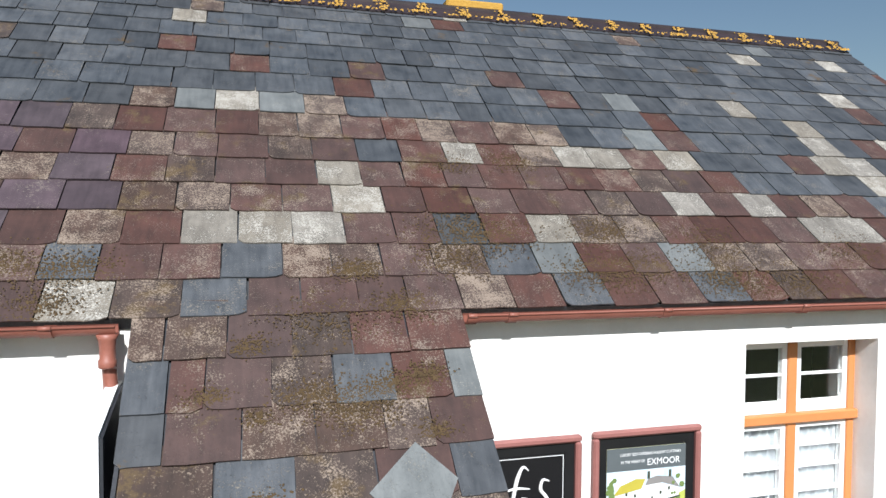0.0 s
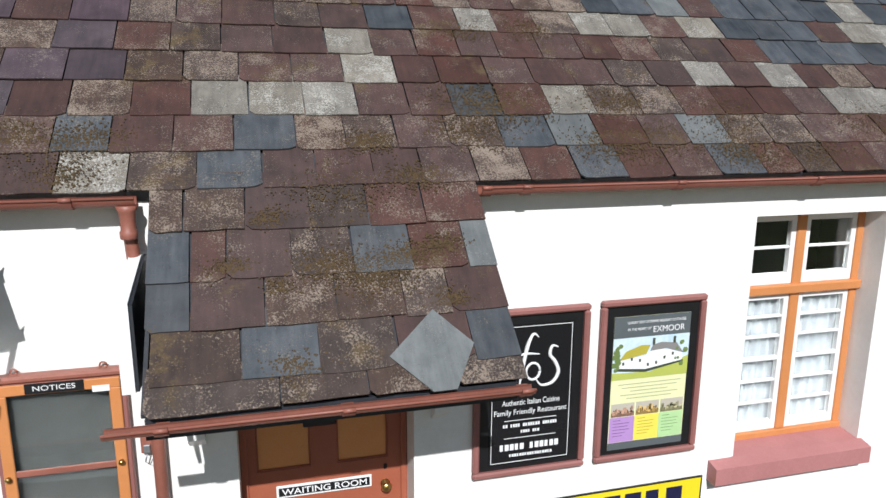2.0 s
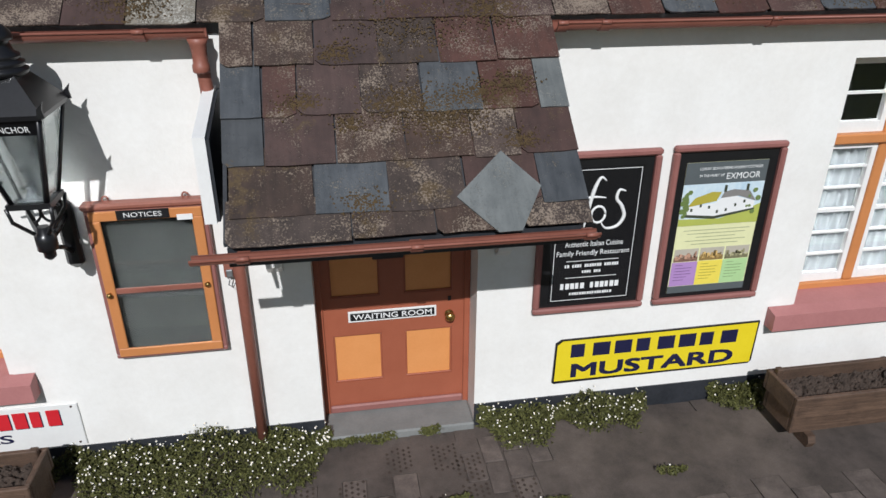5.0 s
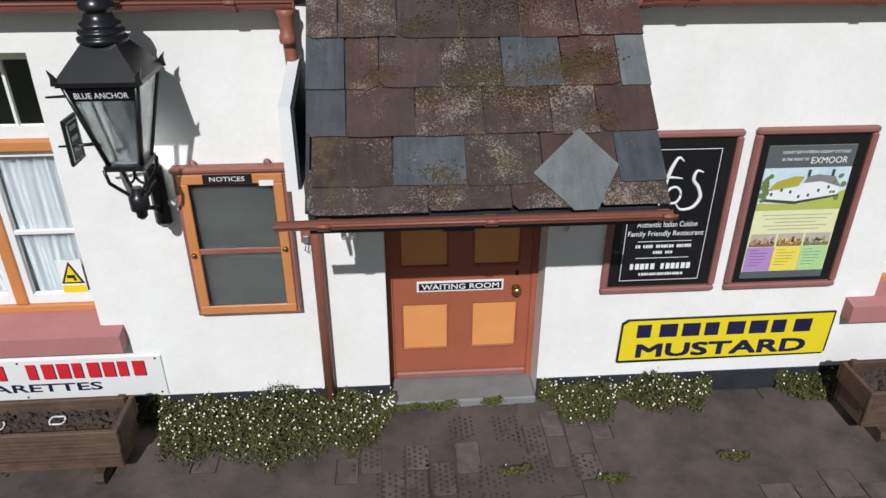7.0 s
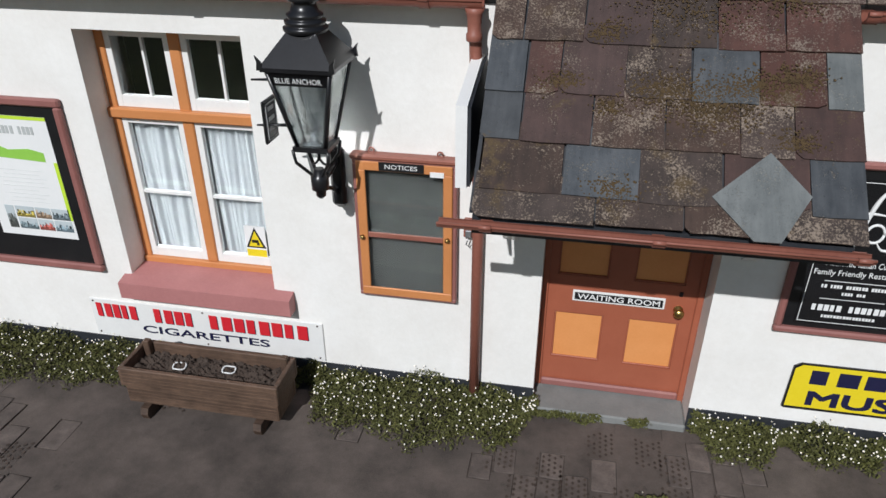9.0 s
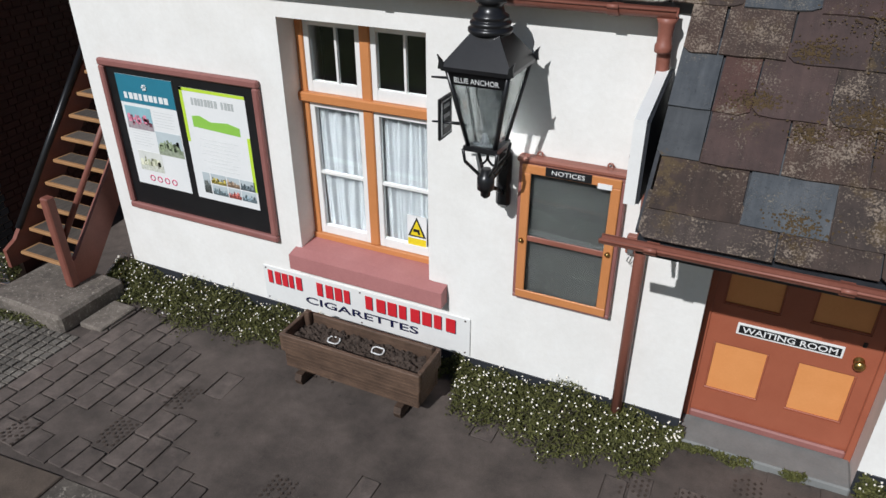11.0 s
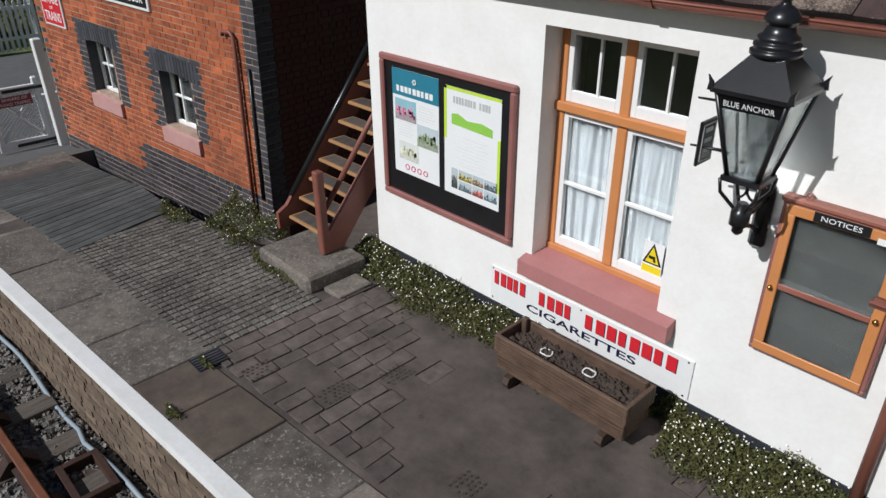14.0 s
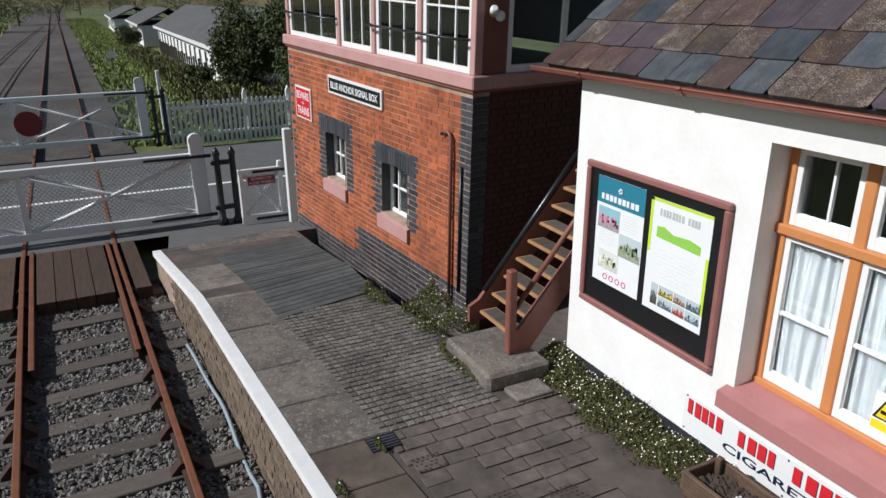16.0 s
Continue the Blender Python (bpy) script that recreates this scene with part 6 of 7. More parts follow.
crossing_gate(-15.1, -8.6, -2.20, -0.68, 0.68, "white timber crossing gate with crossed braces and wire")
gate_post(-14.75, -2.02, 0.72)
crossing_gate(-24.0, -9.5, -2.60, -0.55, 0.95, "white timber crossing gate with a dark red target", (-5.84, 0.19, 0.36))
gate_post(-23.9, -2.42, 0.95)
wg = thing("wicket_gate", (-14.3, -1.25, -0.75), "small white wicket gate with wire and a red sign", "gate")
x, y0, y1, z0, z1 = -14.3, -1.72, -0.84, -0.68, 0.42
part("top_rail", B(x - 0.035, x + 0.035, y0, y1, z1 - 0.11, z1, 0.008), M["white"], wg)
part("bottom_rail", B(x - 0.035, x + 0.035, y0, y1, z0, z0 + 0.16, 0.008), M["white"], wg)
for a in (y0, y1 - 0.10):
    part("stile", B(x - 0.037, x + 0.037, a, a + 0.10, z0, z1 + (0.12 if a > y0 else 0.0), 0.02), M["white"], wg)
for za, zb, dx in ((z0 + 0.16, z1 - 0.11, 0.01), (z1 - 0.11, z0 + 0.16, -0.01)):
    bm = bmesh.new()
    tube(bm, [(x + dx, y0 + 0.1, za), (x + dx, y1 - 0.1, zb)], 0.03, 4)
    part("brace", bm, M["white"], wg)
bm = bmesh.new()
lattice(bm, x - 0.03, y0 + 0.1, y1 - 0.1, z0 + 0.16, z1 - 0.11, 0.07)
tagged(part("wire_mesh", bm, colour("pale_wire", (0.50, 0.52, 0.54), 0.5), wg), "", "", "", "stuff")
turn_x = Matrix.Translation((x + 0.05, -1.28, 0)) @ Matrix.Rotation(radians(90), 4, "Z")
bm = B(-0.27, 0.27, -0.012, 0.0, 0.10, 0.27)
bm.transform(turn_x)
p = part("warning_plate", bm, colour("plate_maroon", (0.22, 0.02, 0.04), 0.4), wg, "small maroon warning plate")
words("BEWARE OF", 0, 0.225, 0.05, -0.014, M["paper"], p, width=0.40, m=turn_x)
words("ROAD TRAFFIC", 0, 0.145, 0.05, -0.014, M["paper"], p, width=0.48, m=turn_x)
for z in (z1 - 0.06, z0 + 0.08):
    bm = bmesh.new()
    box(bm, x + 0.04, x + 0.06, y1 - 0.6, y1 + 0.06, z - 0.025, z + 0.025)
    part("strap_hinge", bm, M["black"], wg)
wp = thing("white_post", (-13.95, -0.78, -0.75), "square white painted timber post beside the signal box", "post")
part("post", B(-14.02, -13.88, -0.85, -0.70, -0.80, 1.22, 0.015), M["white"], wp)


def picket_fence(x, y0, y1, label):
    f = thing("picket_fence", (x, (y0 + y1) / 2, -0.9), label, "fence")
    y = y0
    while y < y1:
        bm = bmesh.new()
        h = 0.50 + rng.uniform(-0.02, 0.02)
        prism(bm, [(y, -0.92), (y + 0.085, -0.92), (y + 0.085, h - 0.06), (y + 0.042, h), (y, h - 0.06)], x + 0.03, x + 0.055, axis="x")
        part("picket", bm, M["white"], f)
        y += 0.155
    for z in (0.22, -0.62):
        part("rail", B(x - 0.03, x + 0.028, y0 - 0.05, y1 + 0.05, z, z + 0.09), M["white"], f)
    for y in (y0, (y0 + y1) / 2 + 0.5, y1):
        bm = bmesh.new()
        prism(bm, [(y - 0.07, -0.95), (y + 0.07, -0.95), (y + 0.07, 0.60), (y, 0.78), (y - 0.07, 0.60)], x - 0.17, x - 0.032, axis="x")
        part("post", bm, M["white"], f)


picket_fence(-24.4, -2.0, 1.9, "white picket fence beyond the crossing road")


# ---- distance: bungalows, hedges, trees ----
def bungalow(x0, x1, y0, y1, zw, zr, label):
    h = thing("bungalow", ((x0 + x1) / 2, (y0 + y1) / 2, -1), label, "house", group="bungalows beside the line")
    part("wall", B(x0, x1, y0, y1, -1.0, zw), M["render"], h, "white painted wall")
    r = bmesh.new()
    ym = (y0 + y1) / 2
    prism(r, [(y0 - 0.35, zw - 0.05), (ym, zr), (y1 + 0.35, zw - 0.05), (y1 + 0.35, zw + 0.1), (ym, zr + 0.16), (y0 - 0.35, zw + 0.1)], x0 - 0.3, x1 + 0.3, axis="x")
    part("roof", r, M["roofgrey"], h, "grey sheet roof")
    part("fascia", B(x0 - 0.3, x1 + 0.3, y0 - 0.40, y0 - 0.352, zw - 0.10, zw + 0.12), M["white"], h)
    n = max(2, int((x1 - x0) / 2.2))
    for k in range(n):
        xa = x0 + (k + 0.3) * (x1 - x0) / n
        w = part("window", B(xa, xa + 0.9, y0 - 0.03, y0 - 0.002, zw - 1.5, zw - 0.35), M["white"], h)
        # opaque dark plate stands for the unlit room behind the pane
        part("pane", B(xa + 0.08, xa + 0.82, y0 - 0.035, y0 - 0.03, zw - 1.42, zw - 0.43), M["dark"], w)


bungalow(-75, -40, 2.4, 8.0, 0.95, 2.75, "long white bungalow with a grey roof beyond the crossing")
bungalow(-99, -78.5, 1.2, 6.6, 0.95, 2.4, "white bungalow with a pale blue-grey roof")
bungalow(-130, -105, -0.2, 5.4, 0.95, 2.3, "white bungalow with a grey roof further along")


def leaves(name, blobs, n, size, label, category, mats, seed=1, trunk=None, kind=""):
    """A crown of many small leaf blades scattered in uneven clumps."""
    r = np.random.RandomState(seed)
    P, S = [], []
    for (cx, cy, cz, rx, ry, rz), share in blobs:
        m = int(n * share)
        d = r.normal(size=(m, 3))
        d /= np.linalg.norm(d, axis=1)[:, None]
        rad = r.uniform(0.35, 1.0, m) ** 0.5 * (1 + 0.28 * np.sin(5 * d[:, 0] + cx * 3) * np.sin(4 * d[:, 1] + cy) + 0.15 * np.sin(11 * d[:, 2] + 7 * d[:, 0]))
        P.append(np.array([cx, cy, cz]) + d * rad[:, None] * np.array([rx, ry, rz]))
    P = np.concatenate(P)
    m = len(P)
    a = r.normal(size=(m, 3))
    a /= np.linalg.norm(a, axis=1)[:, None]
    b = np.cross(a, r.normal(size=(m, 3)))
    b /= np.linalg.norm(b, axis=1)[:, None]
    s = size * r.uniform(0.6, 1.4, (m, 1))
    V = np.stack([P - a * s, P + b * s * 0.45, P + a * s, P - b * s * 0.45], 1).reshape(-1, 3)
    F = np.arange(4 * m).reshape(-1, 4)
    me = bpy.data.meshes.new(name)
    me.from_pydata(V.tolist(), [], F.tolist())
    me.materials.append(mats)
    return me


def tree(x, y, z, h, w, seed, label, name="tree", n=9000):
    t = thing(name, (x, y, z), label, "tree" if name == "tree" else "bush")
    r = random.Random(seed)
    bm = bmesh.new()
    tube(bm, [(x, y, z), (x + 0.1, y, z + h * 0.3), (x + 0.05, y + 0.1, z + h * 0.6)], [0.05 * h * 0.5, 0.04 * h * 0.5, 0.012 * h], 8)
    for k in range(6):
        a = k * 1.05 + r.random()
        tube(bm, [(x + 0.08, y, z + h * (0.25 + 0.04 * k)), (x + math.cos(a) * w * 0.3, y + math.sin(a) * w * 0.3, z + h * (0.5 + 0.03 * k)), (x + math.cos(a) * w * 0.55, y + math.sin(a) * w * 0.55, z + h * (0.62 + 0.04 * k))], [0.025 * h * 0.5, 0.015 * h * 0.5, 0.008], 6)
    part("trunk", bm, M["wood"], t)
    blobs = [((0, 0, h * 0.55, w * 0.6, w * 0.6, h * 0.42), 0.3)]
    for k in range(9):
        a = k * 0.7 + r.random()
        blobs.append(((math.cos(a) * w * 0.62, math.sin(a) * w * 0.62, h * (0.3 + 0.55 * r.random()), w * 0.4, w * 0.4, h * 0.22), 0.078))
    me = leaves("crown", blobs, n, 0.11 * (0.6 + 0.1 * w), "", "", M["treeleaf"], seed)
    o = new("crown", me)
    o.parent = t


tree(-38, 3.4, -1, 4.2, 1.9, 2, "dense green bushy tree at the end of the bungalow", n=16000)
tree(-34, 5.4, -1, 4.6, 2.2, 3, "dense dark green bushy tree behind the picket fence", n=16000)
tree(-31, 7.6, -1, 5.2, 2.6, 4, "dense dark green bushy tree beside the signal box", n=14000)
tree(-40.5, 1.2, -1, 1.2, 0.8, 5, "low green bush by the bungalow gardens", "bush", 6000)
tree(-76.8, -0.2, -1, 2.0, 1.2, 8, "round green bush between the bungalows", "bush", 5000)
for k, (x, y, h, w) in enumerate(((-120, -16, 5, 5), (-135, -24, 6, 6), (-150, -14, 6, 5), (-110, -30, 6, 6), (-170, -8, 6, 5), (-190, 8, 7, 6), (-180, 16, 6, 6), (-230, -4, 7, 7), (-240, 4, 7, 7), (-160, 24, 7, 7))):
    tree(x, y, -1, h, w, 20 + k, "distant dark green hedgerow tree along the line", n=3500)


def tufts(name, n, area, h, label, mat, seed, category="grass"):
    """Upright blades over an area, as one mesh."""
    r = np.random.RandomState(seed)
    x = area[1] + (area[0] - area[1]) * r.uniform(0, 1, n) ** 1.7
    y = r.uniform(area[2], area[3], n) + r.normal(0, 0.25, n) + 0.028 * np.minimum(0, x + 40)
    keep = np.sin(x * 0.7 + y * 1.3) + np.sin(x * 1.9 - y * 0.8) * 0.6 + r.normal(0, 0.6, n) > -0.5
    x, y = x[keep], y[keep]
    n = len(x)
    hh = h * r.uniform(0.3, 1.2, n)
    a = r.uniform(0, 2 * np.pi, n)
    wv = 0.05 + 0.1 * hh
    lean = r.normal(0, 0.35, (n, 2)) * hh[:, None]
    z0 = np.full(n, area[4])
    p = np.stack([x, y, z0], -1)
    d = np.stack([np.cos(a), np.sin(a), 0 * a], -1) * wv[:, None]
    top = p + np.stack([lean[:, 0], lean[:, 1], hh], -1)
    V = np.stack([p - d, p + d, top + d * 0.3, top - d * 0.3], 1).reshape(-1, 3)
    me = bpy.data.meshes.new(name)
    me.from_pydata(V.tolist(), [], np.arange(4 * n).reshape(-1, 4).tolist())
    me.materials.append(mat)
    return tagged(new(name, me), label, category, "", "stuff")


tufts("rough_grass", 52000, (-190, -25.2, -3.0, 1.6, -1.0), 0.22, "short bright green grass beside the line", M["blade"], 5)
tufts("rough_grass", 12000, (-70, -25.5, 0.2, 1.7, -1.0), 0.45, "rough green grass and weeds by the garden fence", M["leaf"], 15)
tufts("rough_grass", 16000, (-140, -26, -24, -12.0, -1.0), 0.6, "rough green grass on the far side of the line", M["blade"], 6)
tufts("rough_grass", 9000, (-38.5, -25.5, 1.3, 4.4, -1.0), 0.55, "rough green grass behind the picket fence", M["leaf"], 7)
# a low trackside kerb and sign post
tk = thing("cable_trough", (-45, -3.0, -0.95), "low mossy timber trough along the trackside verge", "trough")
part("edging", B(-80, -27, -2.62, -2.48, -1.0, -0.86), M["sleeper"], tk)
tk.matrix_world = pose(-45, -3.0, -0.95, 0, 0, 1.2)
ts = thing("trackside_sign", (-52, -2.6, -1), "small white square sign on a short post", "sign")
part("post", B(-52.04, -51.96, -2.64, -2.56, -1.0, 0.1), M["sleeper"], ts)
part("plate", B(-51.955, -51.93, -2.85, -2.35, -0.1, 0.35), M["white"], ts)
gp = thing("garden_fence", (-45, 1.75, -1), "row of grey timber fence stakes by the bungalow gardens", "fence")
for k in range(26):
    x = -40 - k * 1.1
    part("stake", B(x, x + 0.10, 1.7, 1.8, -1, 0.05 + 0.2 * rng.random()), M["sleeper"], gp)
mp = thing("marker_post", (-27, -1.9, -1), "white painted post with a pointed top beyond the fence", "post")
part("post", B(-27.1, -27.0, -2.0, -1.88, -1, 1.25, 0.02), M["white"], mp)

# ---- brickwork of the signal box ----
lay_bricks()

# rusty open tray on the ballast
tf = thing("steel_tray", (-5.72, -3.3, -1.0), "rusty open steel tray lying beside the rail", "tray")
part("rim", frame_bars_z(-6.0, -5.45, -3.48, -3.12, -1.0, -0.86, 0.06), M["rust"], tf)
part("inner_plate", B(-5.94, -5.51, -3.42, -3.18, -1.0, -0.96), M["soil"], tf)


# ---- slates ----
SPECIAL = {
    "slate_white": [(-0.65, 0.76), (-0.31, 0.76), (0.0, 0.75), (0.41, 1.35), (0.52, 1.06), (1.64, 0.77), (2.29, 1.72), (3.36, 1.73), (3.61, 1.09), (4.06, 0.79), (4.39, 0.79), (4.71, 1.75), (5.07, 1.74), (4.95, 2.41), (5.19, 3.74), (4.82, 3.07), (4.29, 2.7), (6.34, 3.8), (5.05, 1.43), (4.91, 2.07), (-1.32, 0.17)],
    "slate_pale": [(1.83, 0.47), (2.82, 0.48), (-0.08, 2.32), (2.97, 2.7), (0.22, 2.98), (5.41, 4.1)],
    "slate_blue": [(-0.36, 0.16), (-0.18, 0.47), (-1.13, 0.46), (1.66, 0.18), (2.68, 0.2), (1.48, 0.48), (1.01, 0.83), (1.95, 0.79), (0.57, 1.68)],
    "slate_red": [(-0.44, 2.97), (3.37, 2.38), (3.33, 2.06), (4.37, 1.74), (5.94, 2.74), (0.63, 3.02)],
    "slate_purple": [(-1.16, 1.06), (-1.48, 1.05), (-1.29, 1.36), (-1.68, 3.11)],
}
COURSES = [1.028 * v for v in (0.0, 0.30, 0.60, 0.92, 1.22, 1.53, 1.83, 2.17, 2.48, 2.81, 3.12, 3.42, 3.70, 3.97, 4.22)]
SLATES = {}
ROT = Matrix.Rotation(PITCH, 4, "X")


def slate_mesh(mat, w, l, shape):
    """One slate: tail at the origin, running up the slope, with a worn tail edge."""
    key = (mat, round(w, 2), round(l, 2), shape)
    if key in SLATES:
        return SLATES[key]
    r = random.Random(hash((round(w, 2), shape)) % 1000)
    t, g = 0.009, 0.004
    x0, x1 = -w / 2 + g, w / 2 - g
    tail = [(x0, 0.0), (x0 + (x1 - x0) * 0.3, r.uniform(-0.006, 0.004)), (x0 + (x1 - x0) * 0.7, r.uniform(-0.006, 0.004)), (x1, 0.0)]
    if shape == 1:
        tail[0] = (x0, 0.03)
        tail.insert(1, (x0 + 0.03, 0.0))
    elif shape == 2:
        tail[-1] = (x1, 0.022)
        tail.insert(-1, (x1 - 0.04, 0.003))
    poly = tail + [(x1, l), (x0, l)]
    bm = bmesh.new()
    hi = [bm.verts.new((x, y, 0.021 - 0.016 * y / l)) for x, y in poly]
    lo = [bm.verts.new((x, y, 0.021 - 0.016 * y / l - t)) for x, y in poly]
    bm.faces.new(hi)
    n = len(poly)
    for k in range(n - 3 + 2):
        bm.faces.new((lo[k], lo[(k + 1) % n], hi[(k + 1) % n], hi[k]))
    bm.faces.new((lo[n - 1], lo[0], hi[0], hi[n - 1]))
    me = bpy.data.meshes.new("slate")
    bm.normal_update()
    bm.to_mesh(me)
    bm.free()
    me.materials.append(M[mat])
    SLATES[key] = me
    return me


def slate_kind(x, s, r):
    x, s = (x + 0.3) / 1.028 - 0.3, s / 1.028
    for kind, spots in SPECIAL.items():
        for a, b in spots:
            if abs(x - a) < 0.155 and abs(s - b) < 0.14:
                return kind
    bound = 2.05 - 0.38 * max(0.0, x - 2.2)
    if x < -2.6:
        k = r.random()
        return "slate_purple" if k < 0.16 else "slate_brown" if k < 0.42 else "slate_blue" if k < 0.74 else "slate_red"
    elif s < bound:
        p = 0.93
    else:
        p = 0.06
    k = r.random()
    if k < p:
        k = r.random()
        if x < -1.2 and s > 0.6 and k < 0.25:
            return "slate_purple"
        return "slate_red" if k < 0.66 else "slate_brown"
    if k > 0.985 or (x > 4.2 and k > 0.93):
        return "slate_white"
    return "slate_pale" if k > 0.965 else "slate_blue"


def lay_slates():
    r = random.Random(11)
    parts, verts, faces, fm, names = 0, [], [], [], []
    for i, s0 in enumerate(COURSES):
        s1 = COURSES[i + 1] if i + 1 < len(COURSES) else 4.55
        expo = s1 - s0
        x = RL + (0.0 if i % 2 else -0.0)
        first = True
        while x < RR - 0.02:
            w = r.choice((0.30, 0.32, 0.34, 0.36, 0.34)) - (0.03 if s0 > 3 else 0)
            if first and i % 2:
                w *= 0.55
            first = False
            w = min(w, RR - x)
            if RR - x - w < 0.1:
                w = RR - x
            xc = x + w / 2
            x += w
            kind = slate_kind(xc, s0 + expo / 2, r)
            shape = r.choice((0, 0, 0, 1, 2))
            me = slate_mesh(kind, w, 0.30 + 0.10 if expo < 0.335 else 0.44, shape)
            m = Matrix.Translation(on_roof(xc, s0 + r.uniform(-0.007, 0.007), r.uniform(-0.001, 0.004))) @ ROT @ pose(0, 0, 0, r.uniform(-0.6, 0.5), r.uniform(-0.5, 0.5), r.uniform(-0.7, 0.7))
            near = -1.9 < xc < 3.9 and s0 < 4.1
            if near and parts < 300 and s0 < 3.6:
                o = new("slate", me)
                o.parent = roof
                o.matrix_basis = m
                parts += 1
            else:
                n = len(verts)
                verts += [tuple(m @ v.co) for v in me.vertices]
                if kind not in names:
                    names.append(kind)
                for p in me.polygons:
                    faces.append([n + k for k in p.vertices])
                    fm.append(names.index(kind))
    me = bpy.data.meshes.new("slates")
    me.from_pydata(verts, [], faces)
    for k in names:
        me.materials.append(M[k])
    me.polygons.foreach_set("material_index", fm)
    o = new("slates", me)
    o.parent = roof
    tagged(o, "", "", "", "stuff")


lay_slates()


ROT_P = Matrix.Rotation(PORCH, 4, "X")


def porch_slates():
    r = random.Random(5)
    B0 = BASE[pc.name].inverted()
    rows = (
        (-0.29, 0.31, (("slate_brown", 0.17), ("slate_brown", 0.31), ("slate_red", 0.34), ("slate_brown", 0.32), ("slate_red", 0.32), ("slate_red", 0.35))),
        (-0.60, 0.32, (("slate_blue", 0.20), ("slate_red", 0.17), ("slate_red", 0.32), ("slate_brown", 0.31), ("slate_blue", 0.31), ("slate_red", 0.30), ("slate_pale", 0.16))),
        (-0.88, 0.29, (("slate_blue", 0.20), ("slate_red", 0.34), ("slate_brown", 0.34), ("slate_brown", 0.34), ("slate_brown", 0.24), ("slate_red", 0.30))),
        (-1.16, 0.29, (("slate_brown", 0.40), ("slate_blue", 0.36), ("slate_brown", 0.38), ("slate_red", 0.38), ("slate_blue", 0.24))),
        (-1.30, 0.15, (("slate_brown", 0.58), ("slate_brown", 0.40), ("slate_brown", 0.42), ("slate_brown", 0.36))),
    )
    for s0, expo, items in rows:
        x = {-0.29: -0.90, -0.60: -0.90, -0.88: -0.895, -1.16: -0.865, -1.30: -0.885}[s0]
        k = (0.955 - x) / sum(w for _, w in items)
        for kind, w in items:
            w *= k
            me = slate_mesh(kind, w, expo + 0.10, r.choice((0, 0, 1, 2)))
            xc = x + w / 2
            x += w
            o = new("slate", me)
            o.parent = pc
            o.matrix_basis = B0 @ Matrix.Translation(on_porch(xc, s0 + r.uniform(-0.008, 0.008), r.uniform(0.0, 0.006))) @ ROT_P @ pose(0, 0, 0, r.uniform(-0.8, 0.3), r.uniform(-0.9, 0.9), r.uniform(-1.0, 1.0))


porch_slates()
ls = thing("loose_slate", on_porch(0.46, -1.32, 0.02), "pale grey slate slipped askew on the porch roof", "slate")
bm = bmesh.new()
c = [(0.52, -0.87), (0.705, -1.08), (0.57, -1.32), (0.45, -1.32), (0.26, -1.11)]
top = [bm.verts.new(on_porch(x, s, 0.046 - 0.004 * k)) for k, (x, s) in enumerate(c)]
low = [bm.verts.new(v.co - P_OUT * 0.009) for v in top]
bm.faces.new(top[::-1])
bm.faces.new(low)
for k in range(5):
    bm.faces.new((top[k], top[(k + 1) % 5], low[(k + 1) % 5], low[k]))
bmesh.ops.recalc_face_normals(bm, faces=bm.faces[:])
part("slate", bm, M["slate_pale"], ls)

# ---- ridge tiles with lichened joints ----
rt = thing("ridge_capping", ridge, "dark ridge tiles with yellow lichen on the joints", "ridge tile")
x = RL + 0.03
rr = random.Random(4)
up2 = Vector((0, -math.cos(PITCH), math.sin(PITCH)))
blob = bmesh.new()
while x < RR - 0.05:
    w = min(0.46, RR - x)
    bm = bmesh.new()
    zt = ridge.z + 0.02 + 0.006 * rr.random()
    yz = [(ridge.y - 0.20, zt - 0.145), (ridge.y - 0.03, zt + 0.0), (ridge.y - 0.032, zt + 0.03), (ridge.y, zt + 0.05), (ridge.y + 0.032, zt + 0.03), (ridge.y + 0.03, zt), (ridge.y + 0.20, zt - 0.145), (ridge.y + 0.19, zt - 0.165), (ridge.y, zt - 0.02), (ridge.y - 0.19, zt - 0.165)]
    prism(bm, yz, x + 0.004, x + w - 0.004, axis="x")
    part("tile", bm, M["ridge"], rt)
    # lichen crust along the joint and the lower edge
    for k in range(60 if -1.5 < x else 10):
        t = rr.random()
        cx = x + rr.gauss(0, 0.035) if rr.random() < 0.6 else x + rr.uniform(0, w)
        if cx != cx or rr.random() < 0.1:
            continue
        d = rr.uniform(0, 0.27) if abs(cx - x) < 0.09 else rr.uniform(0.20, 0.27)
        p = Vector((cx, ridge.y - 0.02, zt + 0.03)) - UP * d + OUT * 0.006
        s = rr.uniform(0.006, 0.020)
        ring = [blob.verts.new(p + Vector((s * math.cos(a) * rr.uniform(0.6, 1.3), 0, 0)) + UP * (s * math.sin(a) * rr.uniform(0.6, 1.3))) for a in (q * 0.9 for q in range(7))]
        tip = blob.verts.new(p + OUT * 0.010)
        for q in range(7):
            blob.faces.new((ring[q], ring[(q + 1) % 7], tip))
    x += w
tagged(part("lichen", blob, M["lichen"], rt, "yellow lichen crust"), "", "", "", "stuff")

